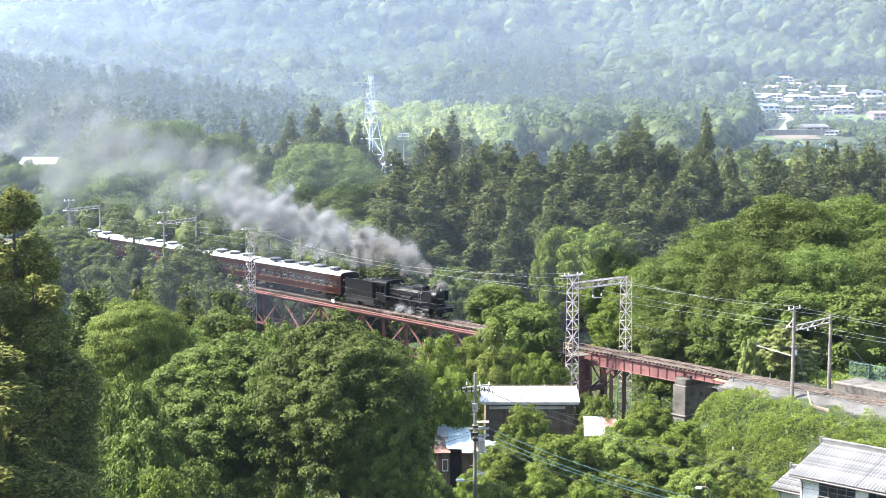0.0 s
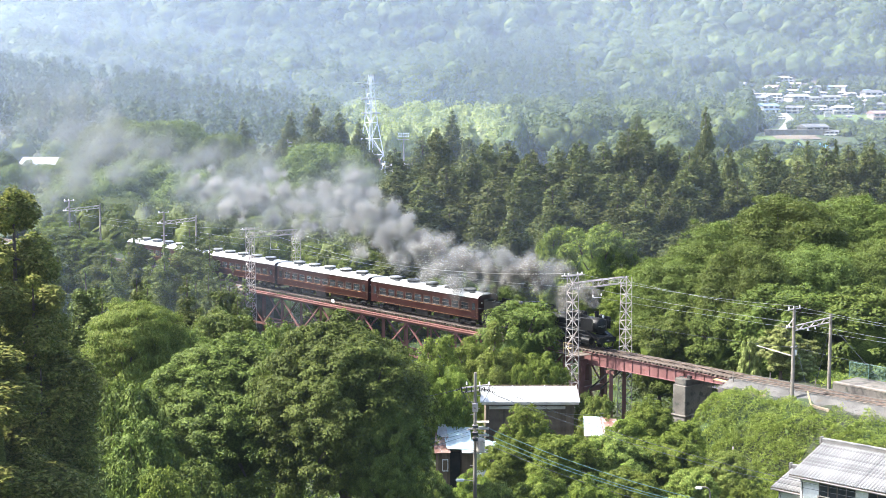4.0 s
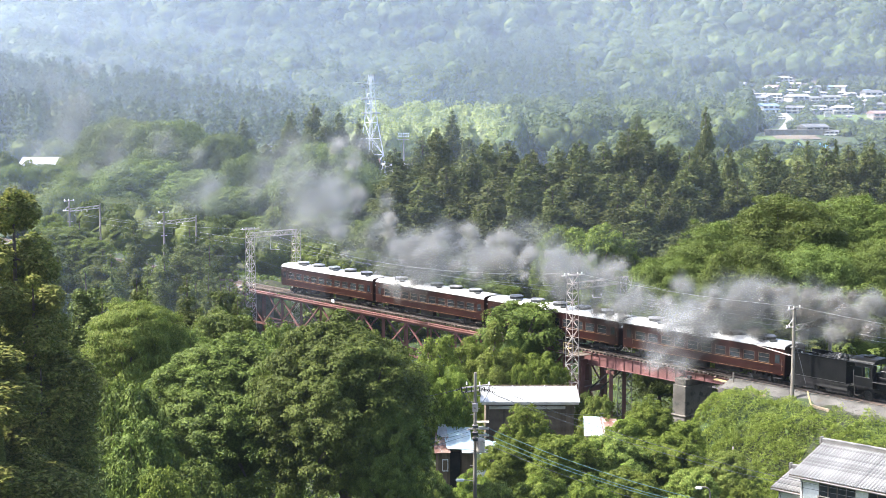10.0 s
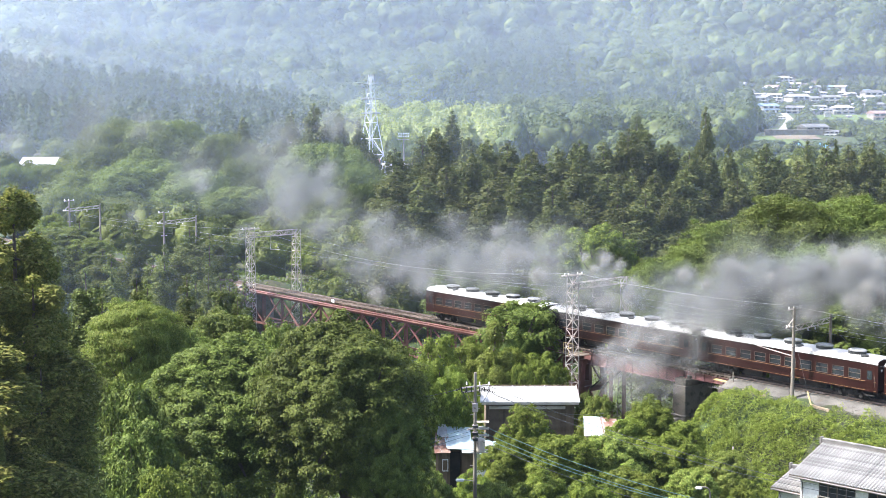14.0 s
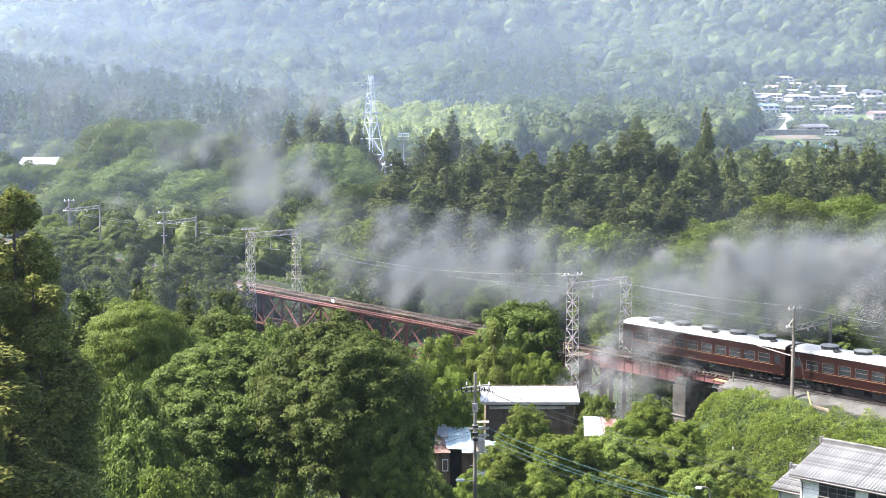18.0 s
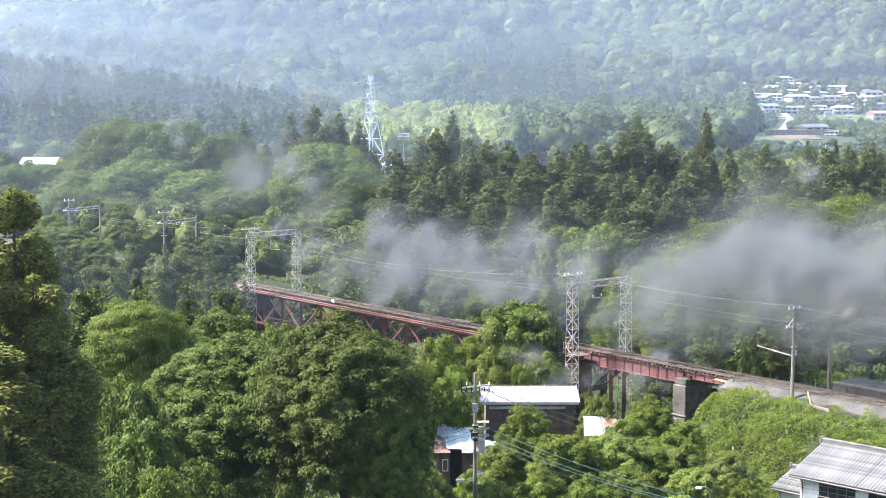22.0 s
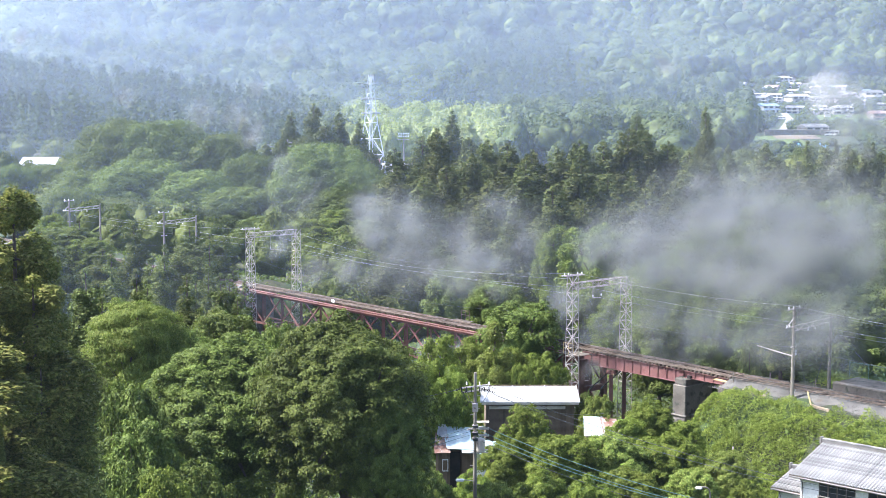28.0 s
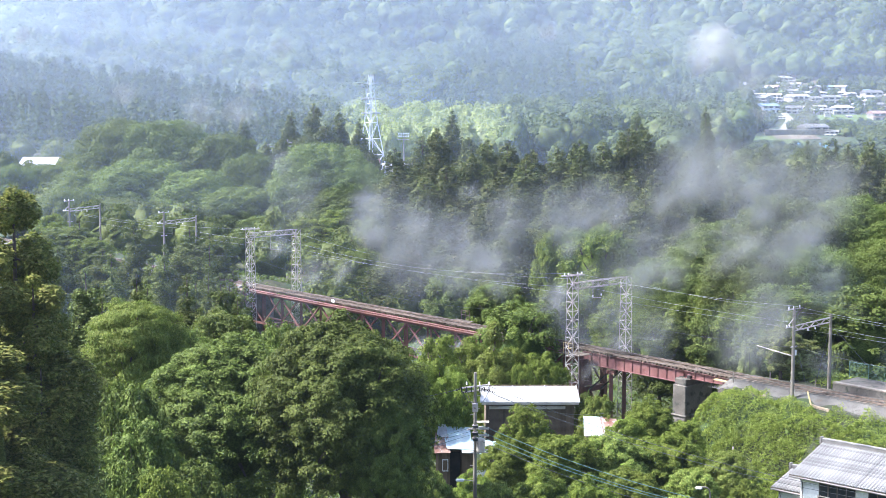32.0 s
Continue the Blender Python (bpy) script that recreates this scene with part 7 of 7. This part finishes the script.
RUN = ((-14.0, -108.0), (-6.0, -56.0), (0.0, -17.6), (1.0, -11.2), (3.0, 1.6), (6.0, 20.9), (9.0, 41.9), (13.0, 71.2), (17.0, 102.0), (20.0, 124.5), (21.0, 132.2), (32.0, 219.0))


# how the smoke drifts: moment it leaves the chimney; then age, way along the line, height, spread across and upwards, share still there
TRAILS = []


def trail(born, *rows):
    TRAILS.append((born, np.array(rows, float)))


trail(-14, (14, -105.9, 19.9, 12.3, 5.7, 0.8), (16, -106.9, 20.8, 12.4, 5.7, 0.7), (20, -110.2, 20.3, 12.5, 6.7, 0.45), (24, -116.8, 21.2, 14.7, 7.9, 0.25), (30, -148.6, 25, 17.2, 9.7, 0.1))
trail(-9, (9, -73.3, 17.4, 7.7, 4.3, 1), (11, -80.4, 16.9, 9.6, 5.3, 0.9), (14.5, -76.9, 15.7, 11.2, 6.5, 0.7), (17, -82.3, 16.8, 11.5, 7, 0.55), (23, -99.7, 19.6, 14.9, 8.4, 0.3), (31, -118.8, 26, 19.7, 11.8, 0.1))
trail(-5.5, (2.5, -36.6, 8.1, 3, 2.2, 1), (5.5, -47.1, 13, 5.1, 3.3, 1), (7.5, -55.3, 13.4, 7.2, 4, 1), (11, -52.3, 12.6, 8.7, 4.8, 0.8), (13.5, -46.3, 12.9, 8.5, 5, 0.6), (19.5, -46.3, 13.7, 9.3, 6.2, 0.5), (23.5, -46.2, 19.1, 7, 7.7, 0.5), (27.5, -52, 20.5, 9.5, 8.7, 0.3), (33.5, -61.2, 25.2, 13.1, 9.8, 0.12))
trail(-3, (1.5, -22.6, 6.3, 2.1, 1.6, 1), (3, -29.4, 8.8, 3.3, 2.3, 1), (5, -33.9, 10.4, 4.8, 2.8, 1), (8.5, -29.3, 11.6, 4.4, 3, 1), (11, -28, 13.1, 4, 4, 0.9), (13, -25.5, 13.2, 4.6, 5, 0.9), (17, -28.6, 15.2, 5.4, 5.8, 0.75), (21, -36.4, 17.1, 7.1, 7.5, 0.6), (25, -43.3, 19.2, 9.2, 8.4, 0.4), (31, -56.5, 25.2, 12.9, 9.7, 0.15))
trail(-1.5, (1.5, -14.3, 6.4, 2, 1.6, 1), (3.5, -19.5, 11.3, 2.9, 2.5, 1), (7, -15.4, 12.9, 2.9, 3.4, 1), (9.5, -16.5, 14, 2.9, 4, 1), (11.5, -19.5, 13.5, 4, 5.6, 1), (13.5, -22.4, 14.1, 4.4, 6, 1), (15.5, -23.6, 14.7, 4.6, 6.4, 0.9), (18, -28.6, 17.4, 5.4, 7.2, 0.8), (19.5, -28.6, 16.7, 6.5, 7.2, 0.6), (23.5, -33.8, 17.2, 8.9, 8.1, 0.35), (29.5, -43.2, 23, 11.5, 9.2, 0.12))
trail(-0.3, (2.3, -9.8, 9.2, 2.1, 1.7, 1), (5.8, -13.7, 10.1, 2.6, 3.1, 1), (8.3, -15.4, 9.6, 2.9, 3.4, 1), (10.3, -17.8, 8.1, 3.5, 3.5, 0.9), (14.3, -18.9, 8, 4.9, 4.2, 0.8), (18.3, -17.8, 7.7, 7.6, 4.5, 0.7), (22.3, -20.1, 7.9, 9.1, 5.2, 0.4), (28.3, -25, 8.9, 10.7, 6.4, 0.3))
trail(1, (1, 0.1, 7, 1.9, 1.5, 1), (4.5, -5, 7.1, 2.5, 2.1, 1), (7, -5, 5.9, 3.1, 2.2, 1), (9, -5, 6.5, 3.4, 2.6, 1), (11, -8.2, 6.8, 4.1, 2.8, 1), (13, -10.4, 5.9, 4.7, 3.3, 1), (15.5, -14.3, 5.6, 6.5, 4.1, 0.9), (17, -9.9, 5.6, 7.3, 4.3, 0.7), (21, -13.2, 5.7, 8.8, 5.1, 0.5), (27, -15.5, 6.9, 10.3, 6.2, 0.35))
trail(2.2, (0.8, 7.4, 5.9, 1.4, 1.2, 1), (3.3, 3.6, 6.2, 2, 1.6, 1), (5.8, 0.1, 6.7, 2.7, 2, 1), (7.8, -1.4, 6.8, 3.3, 2.4, 1), (11.8, -0.4, 6.8, 5.1, 3.3, 1), (14.3, -2.4, 6.1, 6.1, 3.7, 1), (17.8, -4, 5.2, 7.2, 4.6, 0.9), (19.8, -5.6, 6.2, 7.5, 5.2, 0.75), (22.8, -7.1, 8.9, 6.6, 5.9, 0.65), (25.8, -9.8, 10, 8.7, 6.7, 0.4))
trail(3.6, (1.9, 15.1, 6.5, 2, 1.7, 1), (3.4, 14.6, 7.9, 2.1, 1.9, 1), (4.4, 12.9, 8, 2.5, 2, 1), (6.4, 11.5, 8.2, 3.3, 2.3, 1), (10.4, 9.7, 7.1, 4.6, 2.9, 1), (12.9, 6.4, 6.2, 5.3, 3.6, 1), (16.4, 4, 5.6, 6.3, 4.4, 0.9), (18.4, 2.6, 5.9, 6.9, 5, 0.75), (21.4, -1.4, 8, 7.1, 6.1, 0.65), (24.4, -4.5, 9.1, 8.5, 6.5, 0.4))
trail(5, (0.5, 29.5, 5, 1.2, 1, 1), (2, 24.8, 7, 2, 1.7, 1), (3, 23.7, 6.6, 2.4, 1.9, 1), (5, 21.8, 7.7, 3.3, 2.4, 1), (9, 19.8, 6.9, 4.4, 3, 1), (13, 15.1, 6.4, 5.6, 3.9, 1), (17, 11.1, 6.1, 5.8, 4.5, 0.75), (20, 6.4, 6.9, 6.8, 5.3, 0.65), (23, 1.6, 7.6, 8.9, 5.7, 0.4))
trail(6, (1, 33.4, 5.5, 1.6, 1.3, 1), (2, 30.8, 5.4, 2.3, 1.8, 1), (4, 28.2, 4.5, 3.4, 2.5, 1), (8, 26.6, 4.6, 4.5, 2.8, 1), (12, 22.3, 5.3, 5.2, 3.4, 0.8), (16, 18.1, 5.5, 6.4, 4.4, 0.5), (22, 11.1, 7.2, 8.5, 5.5, 0.35))
trail(6.9, (1.1, 40.4, 5.1, 1.8, 1.3, 1), (3.1, 39.9, 5.2, 1.9, 2, 1), (5.1, 39.2, 5, 2.2, 2.1, 1), (7.1, 39.9, 5.6, 2.6, 2.3, 1), (9.6, 40.2, 6.1, 2.6, 3.2, 1), (13.1, 37.6, 6.5, 3.2, 4.2, 1), (15.1, 36.2, 6.5, 3.5, 4.5, 1), (18.1, 33.7, 6.92, 3.8, 5.7, 0.95), (21.1, 31.5, 7.9, 4.4, 7.5, 0.87), (25.1, 26.1, 9.2, 6.7, 9.4, 0.45))
trail(7.9, (0.6, 48.1, 5.6, 1.4, 1.2, 1), (2.1, 45.4, 6.7, 1.9, 1.8, 1), (6.1, 44.9, 7.6, 2.9, 2.4, 1), (8.6, 46.3, 8.8, 3.3, 2.9, 1), (12.1, 44.5, 9.7, 3.8, 3.3, 1), (14.1, 42.9, 9.7, 3.9, 3.6, 1), (17.1, 40.2, 10.22, 4.4, 5, 1), (20.1, 37.8, 10.6, 5.3, 6.8, 0.97), (24.1, 32.1, 11.8, 7.6, 9.1, 0.52))
trail(8.8, (1.2, 51.1, 7, 2, 1.7, 1), (3.2, 50.7, 8.1, 2.5, 2.1, 1), (5.2, 50.7, 9.3, 2.9, 2.5, 1), (9.2, 51.3, 10.3, 3.6, 3.2, 1), (13.2, 48.3, 10.2, 3.9, 3.6, 1), (16.2, 45.9, 10.72, 4.4, 5, 1), (19.2, 44.4, 11.1, 5.3, 7, 0.97), (23.2, 40.5, 12.4, 7.8, 9.3, 0.52))
trail(10, (1, 59.2, 7.4, 2.2, 1.9, 1), (4, 56.4, 9.5, 2.8, 2.5, 1), (8, 57, 9.5, 3.5, 3.1, 1), (12, 55.1, 8.8, 3.8, 3.2, 1), (15, 54.1, 10.02, 4.4, 5.4, 0.95), (18, 52, 11.7, 5.2, 7.3, 0.87), (22, 48.7, 12.5, 7.4, 8.9, 0.45))
trail(11.5, (2.5, 63.9, 8.9, 3.4, 2.9, 1), (6.5, 63.1, 9.7, 4.1, 3.6, 1), (10.5, 61.2, 10, 4.3, 4.1, 1), (13.5, 58, 10.82, 5.1, 6.2, 0.95), (16.5, 54.6, 11.9, 5.7, 8.2, 0.82), (20.5, 51.7, 13.2, 7.3, 9.3, 0.45))
SUNK = ((0.8, 37.3, 4.2, 1.6, 1.3, 1), (2.1, 34.9, 3.9, 1.9, 1.5, 1), (3.6, 34.5, 2.9, 2.6, 2.1, 1), (5.6, 31.6, 1.4, 3.5, 2.4, 1), (7.6, 31.7, 0.9, 4.1, 2.6, 1), (10.1, 30.2, -0.4, 4.7, 3.1, 1), (11.6, 29.8, -1.1, 5.2, 3.2, 0.9), (13.6, 24.8, -1.6, 6.8, 3.5, 0.7), (15.6, 22.4, -1.7, 7.2, 3.8, 0.5), (21.6, 13.8, -1.7, 9.6, 4.8, 0.2))
WISP = ((0.5, 76.4, 7.8, 3.3, 2.5, 1), (6.5, 69.5, 12.2, 3.5, 3.5, 1), (10.5, 61.5, 16.5, 3.2, 4.1, 1), (13.0, 56.3, 19.9, 2.4, 3.8, 1), (16.5, 51.9, 25.8, 4.6, 3.6, 0.9), (18.5, 45.8, 28.5, 5.5, 3.8, 0.8), (20.5, 38.7, 29.6, 6.3, 4.2, 0.6))
TIP = ((1.5, 74.3, 7.5, 2.5, 2.5, 1), (7.5, 59.5, 14.0, 2.3, 2.8, 0.6), (14.5, 43.5, 23.5, 2.0, 3.1, 0.7), (17.5, 33.6, 28.7, 1.9, 3.2, 1), (19.5, 25.8, 31.0, 2.0, 3.7, 1), (21.5, 16.9, 32.7, 2.4, 4.1, 1))


def blown(rows, age):
    """Place, spread and share of a stretch of smoke at that age."""
    return [float(np.interp(age, rows[:, 0], rows[:, c])) for c in range(1, 6)]


def smoke_paths():
    rng = np.random.RandomState(8)
    births = [b for b, _ in TRAILS]

    def loose(name, mesh, label, on, off, where):
        """One puff: under the ground until it forms, carried along, thinned away at the end."""
        on, off = max(on, 0.0), min(off, 32.0)
        if off - on < 0.4:
            return
        ob = tagged(new(name, mesh), label, "smoke" if mesh not in PUFFS_STEAM else "steam", "engine smoke")
        p = where(on)
        low = (p.x, p.y, gz(p.x, p.y) - 6.0)
        turn = rng.uniform(0, 360)
        rows = []
        if on > 0.08:
            rows = [(0.0, pose(*low)), (on - 0.034, pose(*low))]
        t = on
        while t < off - 0.3:
            q = where(t)
            rows.append((t, pose(q.x, q.y, q.z, 0, 0, turn + 5 * (t - on))))
            t += 0.5 if t - on < 2.9 else 1.25 if t - on < 9 else 2.5
        q = where(off)
        rows.append((off, pose(q.x, q.y, q.z, 0, 0, turn + 5 * (off - on))))
        if off < 31.9:
            end = (q.x, q.y, gz(q.x, q.y) - 6.0)
            rows += [(off + 0.034, pose(*end)), (32.0, pose(*end))]
        walk(ob, rows)

    def puff(born, rows_a, rows_b, f, old, side, wide=False, soot=False, pale=False):
        rank, jit = rng.rand(), np.clip(rng.normal(0, 0.62, 3), -1.3, 1.3)
        chim = on_line(front(born) + 16.35, 0.0, 3.9)
        curl, phase = rng.uniform(0.1, 0.35), rng.uniform(0, 6.28)

        def where(t):
            age = max(t - born, 0.0)
            a, b = blown(rows_a, age), blown(rows_b, age)
            s, z, w, h, _ = [u * (1 - f) + v * f for u, v in zip(a, b)]
            first = min(rows_a[0, 0], rows_b[0, 0])
            p = on_line(s, side, z)
            if age < first and born > -2:
                g = age / first
                p = chim.lerp(p, g * (2 - g) if g < 1 else 1)
                g **= 0.6
                w, h = 0.35 + (w - 0.35) * g, 0.3 + (h - 0.3) * g
            sway = curl * math.sin(0.5 * age + phase) * min(1, age / 4)
            return p + Vector((jit[0] * w + sway, jit[1] * w * 0.7, jit[2] * h + 0.5 * sway))

        if old:
            on = born + (0.6 + 4.2 * (1 - rank) if born > -2 else 0.0)
            ages = np.arange(0, 46, 0.5)
            left = [blown(rows_a, g)[4] * (1 - f) + blown(rows_b, g)[4] * f for g in ages]
            gone = [g for g, k in zip(ages, left) if k < rank and g > 6]
            off = born + gone[0] if gone else 40.0
        else:
            on, off = born + 0.25 + 0.8 * jit[0] ** 2, born + 4 + 8.5 * rank ** 0.8
            if soot:
                on, off = born, born + 1.4 + 2.6 * rank
        mesh = (PUFFS_THIN if old else PUFFS)[rng.randint(4 if old else 5)]
        if soot or pale:
            mesh = PUFFS_DARK[rng.randint(4)] if soot else PUFFS_PALE[rng.randint(3)]
        if wide:
            on, mesh = born + 5 + (8 * (1 - rank) if born > -4 else 0), PUFFS_WIDE[rng.randint(3)]
            jit *= 0.75
        loose("smoke_drift" if wide else "smoke_veil" if old else "soot_puff" if soot else "smoke_puff", mesh, "drifting thin veil of pale grey smoke" if old else "dense puff of brown-black sooty smoke" if soot else "billowing puff of grey coal smoke", on, off, where)

    for (b0, r0), (b1, r1) in zip(TRAILS, TRAILS[1:]):
        length = b1 - b0
        n_old = int((3 if b1 < -5 else 7 if b1 < 6.5 else 16) * length)
        n_new = int(36 * length) if b1 > -4 else 0
        for k in range(int(7 * length) if b1 > 6.5 else int(3 * length) if b1 > 0 else int(1.5 * length) if b1 > -5 else int(2.5 * length)):
            puff(b0 + length * rng.rand(), r0, r1, rng.rand(), True, rng.uniform(-1, 1), True)
        for k in range(n_old + n_new):
            f = (k * 0.618034) % 1.0
            puff(b0 + length * f, r0, r1, f, k < n_old, rng.uniform(-0.3, 0.3), soot=k >= n_old and k % (2 if b0 > 2 else 4) == 0)
    for rows, b, length, n, side in ((SUNK, 6.4, 0.6, 30, 2.6), (WISP, 11.5, 0.8, 10, 0.0), (TIP, 10.5, 0.3, 3, 0.0)):
        rows = np.array(rows)
        rows[:, 1] += 1.25 * side
        for k in range(n):
            puff(b + length * k / n, rows, rows, 0.5, True, side + rng.uniform(-0.6, 0.6), pale=True)
    # steam from the cylinder cocks hangs low beside the wheels
    for k in range(14):
        born = -1.0 + 0.15 * k
        jit = rng.normal(0, 0.35, 3)

        def where(t):
            age = t - born
            p = on_line(front(born) + 15.6 - rng_off[k] + 1.2 * min(age, 1.5), 1.5 + 0.5 * min(age, 1.2), 0.55 + 0.25 * age)
            return p + Vector(jit) * min(1, 0.3 + age)

        rng_off = np.linspace(0, 3.2, 14) % 1.7
        loose("steam_puff", PUFFS_STEAM[k % 3], "small white puff of cylinder steam", born, born + 1.3 + 0.5 * rng.rand(), where)


def motions():
    ts = [0.0, 1.0, 2.0, 3.0, 4.5, 6.0, 7.5, 9.0, 10.5, 12.0, 13.0, 15.0, 17.0, 18.5, 20.0, 21.0, 24.0, 28.0, 32.0]
    for i, c in enumerate(COACHES):
        walk(c, [(t, line_pose(front(t) - 10.05 - 20.1 * i)) for t in ts])
    walk(TENDER, [(t, line_pose(front(t) + 3.3)) for t in ts])
    walk(ENGINE, [(t, line_pose(front(t) + 12.1)) for t in ts])
    # driving wheels turn with the way run; the rods ride on their cranks
    beat = [0.125 * k for k in range(97)] + [32.0]
    for i, w in enumerate(DRIVERS):
        x = (-1.75, 0.0, 1.75)[i]
        walk(w, [(t, pose(x, 0, 0.76, 0, math.degrees(front(min(t, 12.0)) / 0.76), 0)) for t in beat])
    for r, side in RODS:
        rows = []
        for t in beat:
            a = front(min(t, 12.0)) / 0.76 + (0 if side > 0 else math.pi / 2)
            rows.append((t, pose(0.3 * math.cos(a), side * 0.74, 0.76 - 0.3 * math.sin(a))))
        walk(r, rows)
    # every carrying wheel rolls with its vehicle
    roll = [0.085 * k for k in range(265)] + [32.0]
    for carrier in COACHES + [TENDER]:
        for w in [o for o in carrier.children if o.name.startswith("wheelset")]:
            x = w.location.x
            walk(w, [(t, pose(x, 0, 0.43, 0, math.degrees(front(min(t, 22.5)) / 0.43), 0)) for t in roll])
    smoke_paths()


motions()
